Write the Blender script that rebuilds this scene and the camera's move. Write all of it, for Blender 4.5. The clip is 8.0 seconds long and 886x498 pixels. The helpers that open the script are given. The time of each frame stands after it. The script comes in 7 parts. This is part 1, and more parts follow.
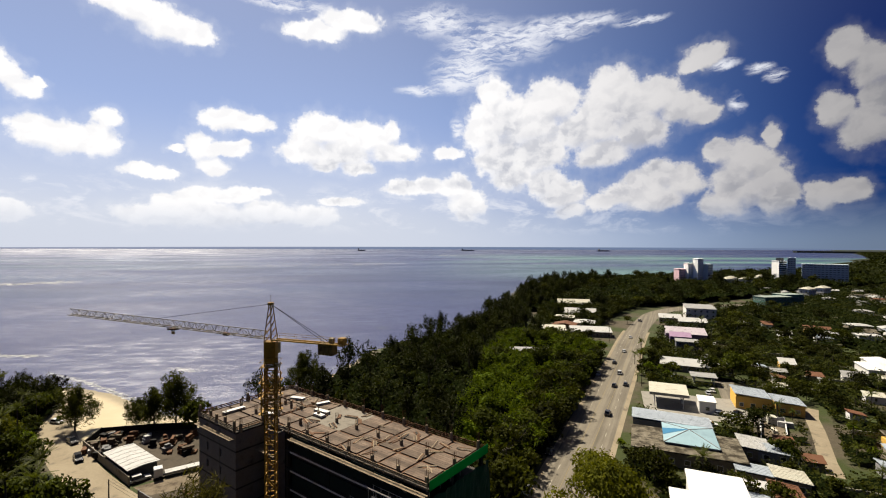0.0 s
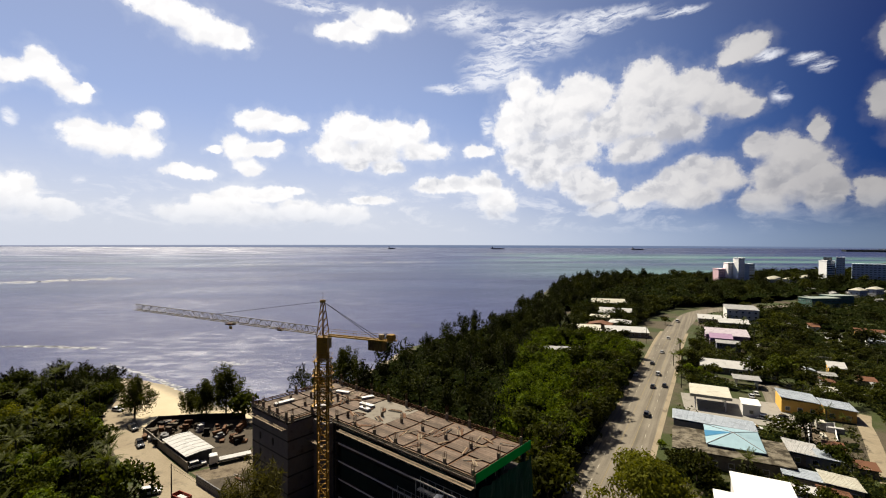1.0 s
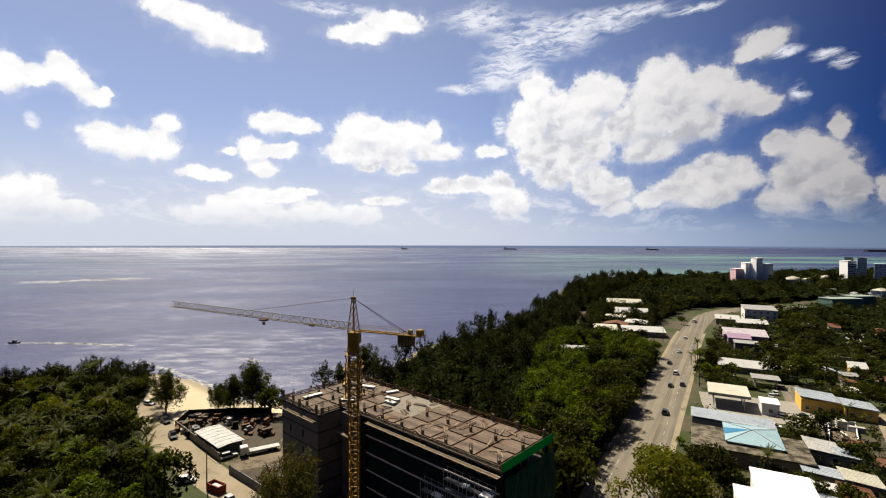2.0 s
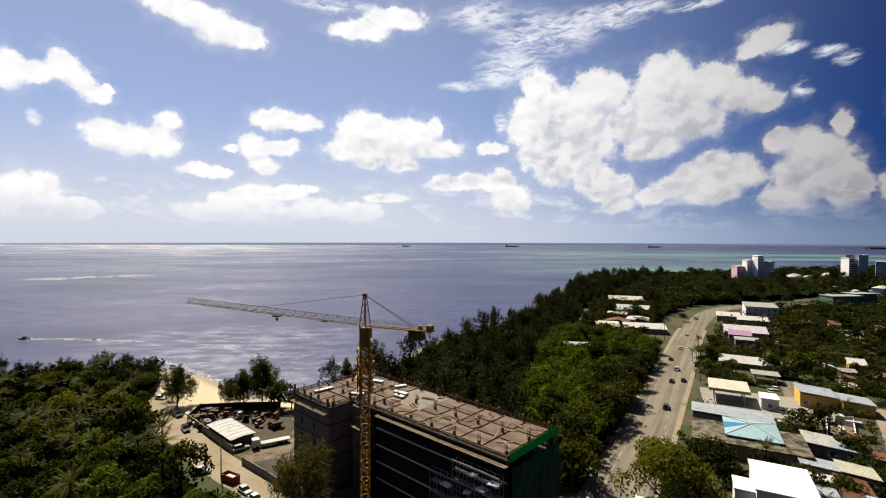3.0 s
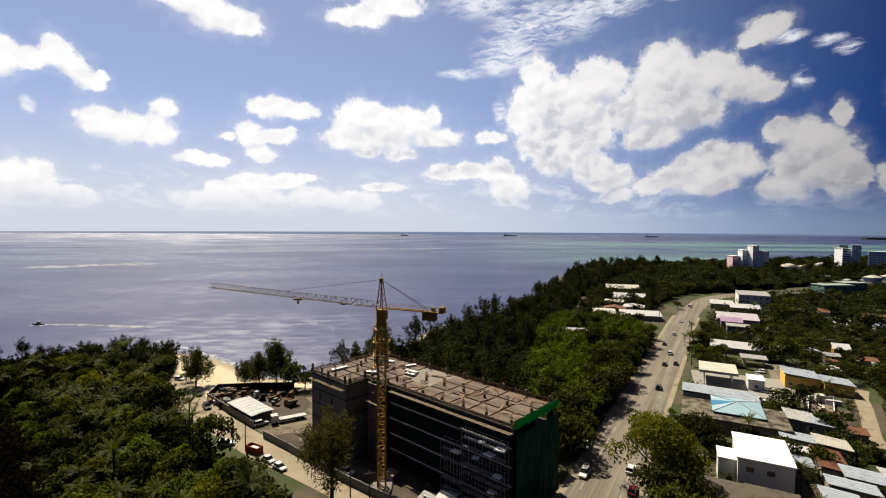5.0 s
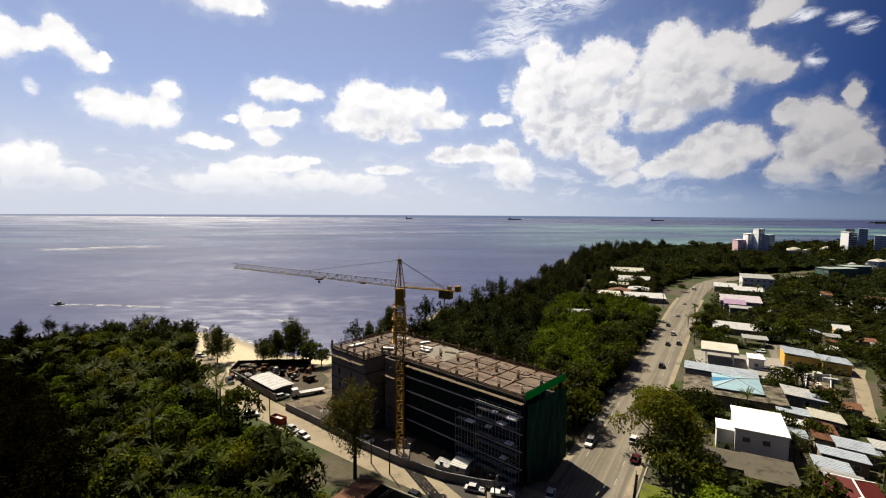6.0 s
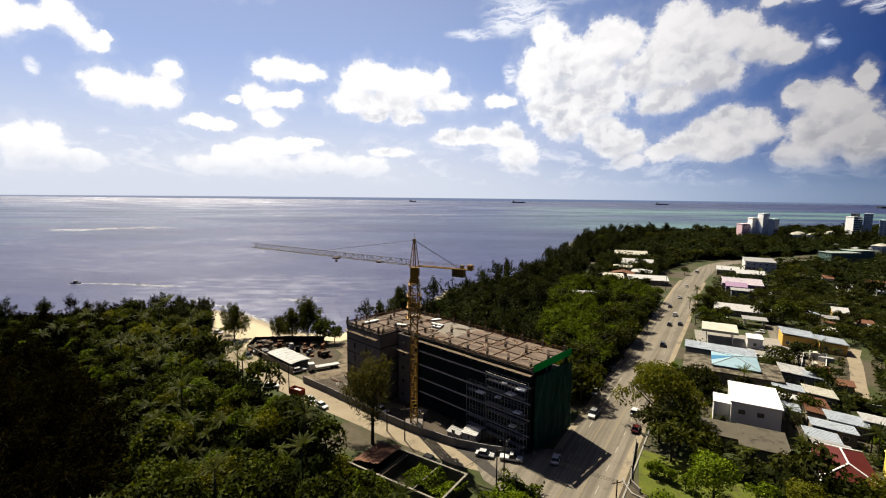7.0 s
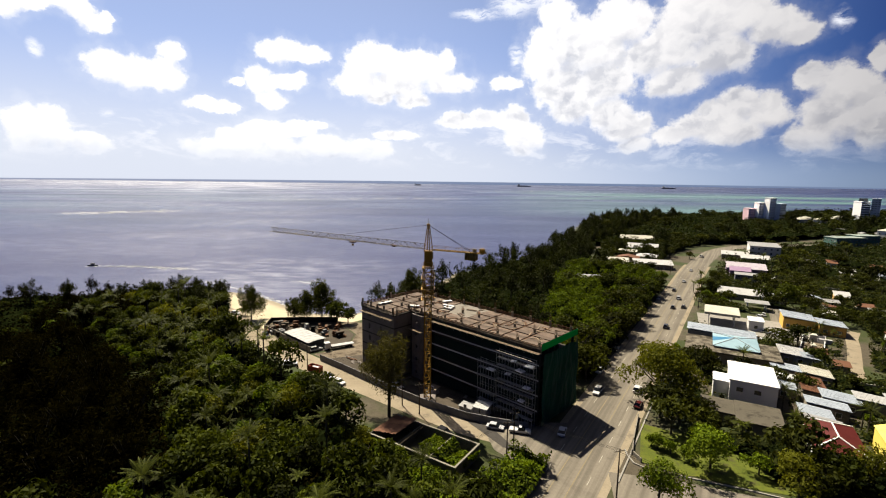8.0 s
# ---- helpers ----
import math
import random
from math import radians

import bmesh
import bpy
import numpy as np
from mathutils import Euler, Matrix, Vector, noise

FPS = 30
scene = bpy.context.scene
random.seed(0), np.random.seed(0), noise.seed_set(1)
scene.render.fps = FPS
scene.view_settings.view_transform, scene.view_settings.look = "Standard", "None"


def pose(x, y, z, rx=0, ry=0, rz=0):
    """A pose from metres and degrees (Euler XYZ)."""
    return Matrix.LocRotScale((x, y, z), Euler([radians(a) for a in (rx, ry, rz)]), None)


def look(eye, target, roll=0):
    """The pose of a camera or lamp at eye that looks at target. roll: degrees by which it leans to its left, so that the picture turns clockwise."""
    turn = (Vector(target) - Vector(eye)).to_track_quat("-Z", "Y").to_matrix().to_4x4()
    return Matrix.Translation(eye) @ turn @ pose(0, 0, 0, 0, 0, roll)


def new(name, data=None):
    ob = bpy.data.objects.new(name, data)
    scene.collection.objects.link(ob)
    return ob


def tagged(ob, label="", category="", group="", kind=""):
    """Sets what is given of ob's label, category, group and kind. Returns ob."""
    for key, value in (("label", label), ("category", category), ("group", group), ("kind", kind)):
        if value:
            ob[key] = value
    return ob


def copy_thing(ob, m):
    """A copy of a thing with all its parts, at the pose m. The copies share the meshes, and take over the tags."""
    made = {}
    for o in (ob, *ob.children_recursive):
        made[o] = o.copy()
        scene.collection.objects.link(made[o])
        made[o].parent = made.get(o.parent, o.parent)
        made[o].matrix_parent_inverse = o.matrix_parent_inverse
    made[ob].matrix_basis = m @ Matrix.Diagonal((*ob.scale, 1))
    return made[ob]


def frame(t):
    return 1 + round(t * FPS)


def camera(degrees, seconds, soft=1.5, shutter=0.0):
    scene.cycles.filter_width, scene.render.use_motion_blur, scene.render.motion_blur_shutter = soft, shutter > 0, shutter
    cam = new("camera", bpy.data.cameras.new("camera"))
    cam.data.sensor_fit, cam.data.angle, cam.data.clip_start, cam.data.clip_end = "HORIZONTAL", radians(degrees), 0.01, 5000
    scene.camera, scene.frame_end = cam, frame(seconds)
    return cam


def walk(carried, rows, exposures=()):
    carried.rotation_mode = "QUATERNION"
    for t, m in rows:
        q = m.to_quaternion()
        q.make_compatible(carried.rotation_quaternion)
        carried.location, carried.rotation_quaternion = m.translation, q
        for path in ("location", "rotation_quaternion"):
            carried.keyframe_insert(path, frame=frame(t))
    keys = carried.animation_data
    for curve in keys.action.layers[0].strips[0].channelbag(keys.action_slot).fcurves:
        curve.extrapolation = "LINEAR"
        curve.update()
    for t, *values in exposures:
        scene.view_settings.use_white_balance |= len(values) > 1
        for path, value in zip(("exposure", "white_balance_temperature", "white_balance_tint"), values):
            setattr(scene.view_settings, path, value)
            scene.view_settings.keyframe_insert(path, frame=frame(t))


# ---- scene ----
cam = camera(87.43, 8.0, soft=1.1)
# seconds, place, heading to the right, pitch and roll in degrees
PATH = [
    (0, 17.58, 32.41, 59.04, 6.53, -0.64, 0.11),
    (0.5, 16.08, 31.62, 59.50, 4.65, -0.92, 0.24),
    (1, 14.52, 30.15, 59.43, 2.89, -0.86, 0.14),
    (1.5, 12.96, 28.43, 59.13, 1.74, -0.75, 0.01),
    (3, 10.19, 23.87, 59.44, 1.21, -1.16, 0.10),
    (3.5, 9.59, 22.41, 59.47, 1.35, -1.30, 0.17),
    (4, 9.02, 20.89, 59.47, 1.46, -1.41, 0.29),
    (4.5, 8.32, 18.50, 59.47, 1.58, -1.78, 0.26),
    (6, 4.61, 10.35, 59.38, 0.93, -4.53, 0.32),
    (6.5, 3.30, 7.90, 59.32, 0.78, -5.64, 0.46),
    (7, 2.17, 5.15, 59.26, 0.55, -6.65, 0.59),
    (7.5, 1.05, 2.50, 59.25, 0.32, -7.61, 0.72),
    (8, 0.00, 0.00, 60.00, 0.00, -8.65, 0.67),
]


def station(x, y, z, heading, pitch, roll):
    h, p = radians(heading), radians(pitch)
    way = Vector((math.sin(h) * math.cos(p), math.cos(h) * math.cos(p), math.sin(p)))
    return look((x, y, z), Vector((x, y, z)) + way, roll)


walk(cam, [(row[0], station(*row[1:])) for row in PATH], exposures=[(0, 1.25), (4.5, 1.21), (6, 1.23), (7, 1.34), (8, 1.45)])

# ------------------------------------------------------------------ light
SUN_AZ, SUN_EL = -28.0, 56.0
sun = new("sun", bpy.data.lights.new("sun", "SUN"))
sun.data.energy, sun.data.angle, sun.data.color = 5.0, radians(0.55), (1.0, 0.89, 0.70)
sun_way = Vector((math.sin(radians(SUN_AZ)) * math.cos(radians(SUN_EL)), math.cos(radians(SUN_AZ)) * math.cos(radians(SUN_EL)), math.sin(radians(SUN_EL))))
sun.matrix_world = look(sun_way * 300, (0, 0, 0))

# clouds, in degrees: heading, height over the horizon, half width, half height
GREAT = [(12.5, 17.6, 1.9, 1.8), (13.2, 14.9, 3.3, 2.6), (11.9, 13.2, 2.7, 2.3), (19.7, 16.6, 3.2, 2.4), (16.5, 14.4, 4.5, 3.0),
        (26.3, 17.5, 2.4, 2.3), (27.1, 15.5, 4.2, 2.8), (31.1, 16.1, 2.7, 2.1), (33.8, 14.5, 2.6, 1.5), (35.7, 13.8, 1.5, 1.0), (29.3, 12.8, 3.0, 2.1),
        (24.0, 13.4, 4.4, 2.3)]
SKIRT = [(13.4, 10.5, 3.1, 2.6), (14.9, 8.2, 2.8, 1.7), (18.1, 10.8, 3.2, 2.9), (20.7, 5.9, 2.7, 1.7), (19.0, 7.4, 2.4, 1.8), (21.8, 4.0, 1.7, 0.9),
        (25.3, 10.5, 2.9, 1.7)]
MIDDLE = [(-5.6, 10.9, 3.4, 1.6), (-8.1, 13.0, 3.5, 1.9), (-10.1, 10.8, 2.7, 1.4), (-3.4, 12.6, 4.0, 1.8), (0.2, 11.0, 3.2, 1.2), (-7.7, 9.4, 1.9, 0.9),
        (-4.1, 9.2, 2.1, 0.9), (-0.1, 13.5, 1.3, 1.0), (7.2, 11.0, 1.7, 0.7), (8.2, 13.7, 0.8, 1.1)]
LEFT = [(-34.6, 10.3, 2.1, 1.5), (-32.8, 9.9, 2.6, 1.4), (-30.0, 10.1, 1.7, 1.6), (-29.5, 12.3, 1.1, 0.9), (-18.4, 13.6, 2.7, 1.2),
        (-15.9, 13.4, 2.5, 0.9), (-20.9, 10.4, 1.7, 1.6), (-18.3, 10.5, 2.3, 0.8), (-16.9, 11.0, 1.0, 0.6), (-19.9, 8.5, 1.6, 0.9), (-23.5, 10.0, 0.7, 0.4),
        (-26.6, 7.6, 1.7, 0.7), (-24.6, 7.4, 1.5, 0.6)]
UPPER = [(-29.1, 23.3, 2.6, 1.0), (-26.8, 22.9, 3.1, 1.4), (-24.0, 21.9, 3.1, 1.5), (-21.7, 21.6, 2.3, 1.2), (-41.6, 15.0, 1.0, 1.7),
        (-40.0, 15.0, 1.2, 1.0), (-38.1, 16.0, 1.3, 1.4), (-36.8, 15.1, 1.6, 1.1), (-35.6, 13.9, 1.2, 0.9), (-34.6, 14.5, 0.7, 0.5), (-40.2, 11.2, 0.6, 0.7)]
HIGH = [(35.9, 19.5, 1.8, 1.2), (35.0, 18.8, 1.6, 0.8), (37.7, 18.3, 1.2, 0.5), (40.7, 17.4, 1.1, 0.5), (42.1, 16.4, 0.9, 0.6),
        (38.8, 14.4, 0.8, 0.8), (-8.7, 23.7, 3.4, 1.0), (-4.6, 25.1, 3.3, 1.2)]
LOWER = [(-41.3, 4.0, 1.7, 2.0), (-39.6, 5.0, 1.0, 1.4), (-39.1, 3.8, 1.1, 1.5), (-36.9, 3.0, 1.9, 0.9), (1.6, 6.9, 2.4, 0.9), (4.5, 7.1, 1.9, 1.0),
        (7.9, 6.9, 2.1, 1.4), (9.6, 5.1, 2.3, 1.7), (9.4, 3.5, 1.2, 0.8), (-6.0, 5.1, 2.7, 0.5)]
RIGHT = [(31.3, 8.1, 1.8, 1.4), (30.3, 6.6, 2.9, 1.7), (27.5, 5.8, 2.1, 1.2), (33.9, 6.8, 1.9, 1.7), (25.3, 4.8, 1.6, 0.9), (31.0, 5.0, 3.0, 1.2),
        (37.1, 9.8, 1.3, 1.3), (39.7, 8.6, 2.2, 2.0), (41.8, 11.0, 0.7, 1.2), (41.4, 7.1, 1.9, 2.3), (38.9, 6.2, 2.4, 2.5), (42.3, 4.9, 1.7, 1.9),
        (37.7, 4.2, 2.2, 1.4)]
EDGE = [(47.5, 17.7, 1.3, 1.6), (49.2, 16.0, 1.6, 1.8), (46.7, 12.6, 1.4, 1.6), (48.9, 10.6, 1.9, 1.9), (49.8, 13.1, 1.5, 1.9), (47.8, 5.1, 1.4, 1.2),
        (45.6, 4.8, 1.4, 1.3)]
BAND = [(-21.5, 5.0, 2.3, 1.1), (-17.9, 5.4, 2.7, 0.9), (-24.1, 4.3, 1.7, 0.9), (-25.0, 3.0, 3.8, 1.2), (-20.6, 3.1, 4.7, 1.4), (-15.0, 5.9, 1.1, 0.5), (-14.1, 3.5, 3.2, 1.3),
        (-8.7, 3.3, 2.7, 1.2), (-31.8, 4.2, 0.5, 0.3), (-35.2, 6.0, 0.5, 0.3)]
WISPS = [(11.2, 23.1, 4.2, 2.6), (14.8, 23.3, 4.7, 1.9), (9.5, 20.5, 3.8, 2.0), (19.6, 24.1, 4.4, 1.1), (3.8, 18.2, 2.5, 0.6), (7.8, 19.1, 2.5, 1.1),
        (22.6, 24.7, 4.8, 0.7), (29.5, 23.9, 2.5, 0.4), (5.7, 25.4, 4.1, 1.4), (-11.4, 25.9, 5.3, 0.6)]


class Tree:
    """Short hand for node trees."""

    def __init__(self, tree):
        self.t = tree

    def node(self, kind, **sets):
        n = self.t.nodes.new(kind)
        for k, v in sets.items():
            setattr(n, k, v)
        return n

    def put(self, socket, value):
        if isinstance(value, bpy.types.NodeSocket):
            self.t.links.new(value, socket)
        else:
            socket.default_value = value

    def math(self, op, a, b=0.0, c=None, clamp=False):
        n = self.node("ShaderNodeMath", operation=op, use_clamp=clamp)
        self.put(n.inputs[0], a), self.put(n.inputs[1], b)
        if c is not None:
            self.put(n.inputs[2], c)
        return n.outputs[0]

    def vec(self, op, a, b=None, c=None):
        n = self.node("ShaderNodeVectorMath", operation=op)
        self.put(n.inputs[0], a)
        if b is not None:
            self.put(n.inputs[1], b)
        if c is not None:
            self.put(n.inputs[2], c)
        return n.outputs["Value"] if op in ("LENGTH", "DOT_PRODUCT") else n.outputs[0]

    def noise(self, at, scale, detail=4.0, rough=0.55, warp=0.0):
        n = self.node("ShaderNodeTexNoise")
        self.put(n.inputs["Vector"], at)
        n.inputs["Scale"].default_value, n.inputs["Detail"].default_value = scale, detail
        n.inputs["Roughness"].default_value, n.inputs["Distortion"].default_value = rough, warp
        return n.outputs[0]

    def step(self, value, low, high, a=0.0, b=1.0):
        n = self.node("ShaderNodeMapRange", interpolation_type="SMOOTHSTEP")
        self.put(n.inputs[0], value)
        for i, v in enumerate((low, high, a, b)):
            n.inputs[i + 1].default_value = v
        return n.outputs[0]

    def mix(self, f, a, b, blend="MIX"):
        n = self.node("ShaderNodeMix", data_type="RGBA", blend_type=blend)
        self.put(n.inputs[0], f)
        for s, v in ((n.inputs[6], a), (n.inputs[7], b)):
            self.put(s, v if isinstance(v, bpy.types.NodeSocket) else (*v, 1.0))
        return n.outputs[2]


def build_world():
    world = bpy.data.worlds.new("sky")
    scene.world = world
    world.use_nodes = True
    world.node_tree.nodes.clear()
    w = Tree(world.node_tree)
    way = w.vec("NORMALIZE", w.node("ShaderNodeTexCoord").outputs["Generated"])
    sep = w.node("ShaderNodeSeparateXYZ")
    w.put(sep.inputs[0], way)
    az = w.math("MULTIPLY", w.math("ARCTAN2", sep.outputs[0], sep.outputs[1]), 57.29578)
    el = w.math("MULTIPLY", w.math("ARCSINE", sep.outputs[2]), 57.29578)
    comb = w.node("ShaderNodeCombineXYZ")
    w.put(comb.inputs[0], az), w.put(comb.inputs[1], el)
    flat = comb.outputs[0]
    sky = w.node("ShaderNodeTexSky", sky_type="NISHITA", sun_disc=False, sun_elevation=radians(SUN_EL), sun_rotation=radians(SUN_AZ),
                 air_density=1.0, dust_density=0.6, ozone_density=2.5, altitude=20.0)
    blue = w.vec("SCALE", sky.outputs[0])
    blue.node.inputs["Scale"].default_value = SKY
    blue = w.vec("MULTIPLY", blue, (0.24, 0.46, 0.92))
    # the blue deepens towards the zenith
    blue = w.vec("SCALE", blue)
    w.put(blue.node.inputs["Scale"], w.step(el, 26.0, 62.0, 1.25, 0.22))
    # a warped plane of headings and heights, for ragged edges
    wob = w.node("ShaderNodeTexNoise", noise_dimensions="3D")
    w.put(wob.inputs["Vector"], flat)
    wob.inputs["Scale"].default_value, wob.inputs["Detail"].default_value, wob.inputs["Roughness"].default_value = 0.42, 6.0, 0.6
    bent = w.vec("MULTIPLY_ADD", w.vec("SUBTRACT", wob.outputs["Color"], (0.5, 0.5, 0.5)), (1.9, 1.6, 0.0), flat)

    def field(at, lists):
        least = None
        for x, y, a, b in lists:
            far = w.vec("LENGTH", w.vec("MULTIPLY_ADD", at, (1 / a, 1 / b, 0.0), (-x / a, -y / b, 0.0)))
            least = far if least is None else w.math("SMOOTH_MIN", least, far, 0.26)
        return least

    puffs = GREAT + SKIRT + MIDDLE[:-1] + LEFT + UPPER[:-1] + HIGH[:2] + HIGH[6:] + LOWER + RIGHT + EDGE + BAND[:-2]
    shreds = WISPS + HIGH[2:6] + [MIDDLE[-1], UPPER[-1]] + BAND[-2:]
    edge = w.noise(flat, 0.62, 5.0, 0.5)
    rag = w.math("MULTIPLY", w.math("SUBTRACT", edge, 0.5), 0.95)
    near = field(bent, puffs)
    body = w.math("ADD", w.math("SUBTRACT", 1.27, near), rag)
    # thin towards the horizon, where the air veils them
    # light from above: how much cloud lies higher up; undersides fray into the air
    over = field(w.vec("ADD", bent, (-0.5, 1.5, 0.0)), puffs)
    under = w.step(w.math("ADD", w.math("SUBTRACT", near, over), w.math("MULTIPLY", rag, 0.5)), 0.0, 0.85)
    high = field(w.vec("ADD", bent, (-1.6, 3.6, 0.0)), GREAT + SKIRT + MIDDLE + LOWER + RIGHT + EDGE + BAND)
    deep = w.step(w.math("ADD", w.math("SUBTRACT", 1.2, high), w.math("MULTIPLY", rag, 0.7)), -0.55, 1.15)
    fuzz = w.math("MULTIPLY", w.math("SUBTRACT", w.noise(flat, 2.6, 5.0, 0.6), 0.5), 0.36)
    dense = w.math("ADD", body, fuzz)
    core = w.mix(under, w.step(dense, -0.02, 0.42), w.step(dense, -0.05, 0.85))
    fringe = w.math("MULTIPLY", w.step(w.math("ADD", body, w.math("MULTIPLY", rag, 0.8)), -0.60, 0.35), 0.14)
    cover = w.math("MULTIPLY", w.math("MAXIMUM", core, fringe), w.step(el, 0.3, 5.0, 0.35, 1.0))
    # billows: heads turned to the sun are bright, their far sides grey
    heap = w.noise(w.vec("MULTIPLY", bent, (1.0, 1.2, 1.0)), 0.42, 5.0, 0.5, 0.2)
    beyond = w.noise(w.vec("MULTIPLY", w.vec("ADD", bent, (-0.55, 0.75, 0.0)), (1.0, 1.2, 1.0)), 0.42, 5.0, 0.5, 0.2)
    turned = w.step(w.math("SUBTRACT", beyond, heap), -0.10, 0.16)
    low_side = w.math("ADD", w.math("MULTIPLY", under, 0.42), w.math("MULTIPLY", deep, 0.32))
    shade = w.math("ADD", w.math("MULTIPLY", low_side, w.step(body, 0.0, 0.9)), w.math("MULTIPLY", turned, w.math("MULTIPLY_ADD", deep, 0.38, 0.20)), clamp=True)
    # scattered fair-weather puffs low down
    low = w.noise(w.vec("MULTIPLY", flat, (0.22, 0.5, 1.0)), 1.0, 7.0, 0.62, 0.4)
    lowmask = w.math("MULTIPLY", w.step(low, 0.47, 0.64), w.math("MULTIPLY", w.step(el, 0.6, 2.5), w.step(el, 8.0, 4.0)))
    wide = w.math("MULTIPLY", lowmask, 0.75)
    # high streaks
    turn = w.node("ShaderNodeMapping", vector_type="POINT")
    w.put(turn.inputs["Vector"], bent)
    turn.inputs["Rotation"].default_value = (0, 0, radians(-20))
    turn.inputs["Scale"].default_value = (0.22, 0.75, 1.0)
    streak = w.noise(turn.outputs[0], 1.0, 7.0, 0.58, 0.35)
    feather = w.noise(w.vec("MULTIPLY", turn.outputs[0], (2.0, 3.4, 1.0)), 1.0, 6.0, 0.62, 0.6)
    veil = w.math("MULTIPLY", w.step(field(bent, shreds), 1.5, 0.35), w.step(w.math("ADD", w.math("MULTIPLY", streak, 0.5), w.math("MULTIPLY", feather, 0.5)), 0.38, 0.58))
    # towards the sun the air is bright, away from it dim
    flatway = w.vec("NORMALIZE", w.vec("MULTIPLY", way, (1.0, 1.0, 0.0)))
    facing = w.vec("DOT_PRODUCT", flatway, tuple(Vector((sun_way.x, sun_way.y, 0)).normalized()))
    forward = w.step(facing, 0.15, 0.98, 0.02, 1.0)
    haze = w.math("MULTIPLY", w.step(el, 43.0, 2.0), forward)
    lit = w.mix(w.math("MULTIPLY", w.math("MULTIPLY", shade, core), 0.85), CLOUD_LIT, CLOUD_SHADE)
    # away from the sun the blue is purer
    blue = w.mix(w.step(facing, 0.92, 0.25), blue, w.vec("MULTIPLY", blue, (0.07, 0.34, 0.78)))
    # the glare that spreads round the sun
    nearness = w.vec("DOT_PRODUCT", way, tuple(sun_way))
    glow = w.math("POWER", w.math("MAXIMUM", nearness, 0.0), 4.0)
    blue = w.mix(w.math("MULTIPLY", glow, 0.72, clamp=True), blue, (0.66, 0.70, 0.93))
    col = w.mix(w.math("MULTIPLY", haze, 0.95), blue, w.mix(forward, (0.10, 0.32, 0.86), w.mix(w.step(el, 16.0, 1.0), (0.43, 0.56, 0.89), (0.71, 0.75, 0.85))))
    col = w.mix(w.math("MULTIPLY", veil, 0.85), col, (0.94, 0.95, 1.0))
    col = w.mix(w.math("MULTIPLY", wide, forward), col, (0.88, 0.89, 0.95))
    lit = w.mix(w.step(facing, 0.9, 0.2), lit, w.vec("MULTIPLY", lit, (1.0, 0.985, 1.0)))
    lit = w.vec("SCALE", lit)
    w.put(lit.node.inputs["Scale"], w.step(facing, 0.12, 0.85, 0.38, 1.05))
    col = w.mix(cover, col, lit)
    col = w.mix(w.math("MULTIPLY", w.step(el, 5.5, 0.0), w.math("MULTIPLY_ADD", forward, 0.42, 0.30)), col, w.mix(forward, (0.46, 0.58, 0.74), (0.66, 0.70, 0.80)))
    sea = w.mix(w.step(az, -45.0, 20.0), (0.30, 0.33, 0.44), (0.16, 0.21, 0.33))
    col = w.mix(w.step(el, -0.42, -0.34), sea, col)
    out = w.node("ShaderNodeBackground")
    w.put(out.inputs[0], col)
    out.inputs[1].default_value = 0.42
    w.t.links.new(out.outputs[0], w.node("ShaderNodeOutputWorld").inputs[0])


SKY = 0.026
CLOUD_LIT, CLOUD_SHADE = (1.0, 0.985, 0.98), (0.50, 0.52, 0.59)
build_world()

# ------------------------------------------------------------------ materials


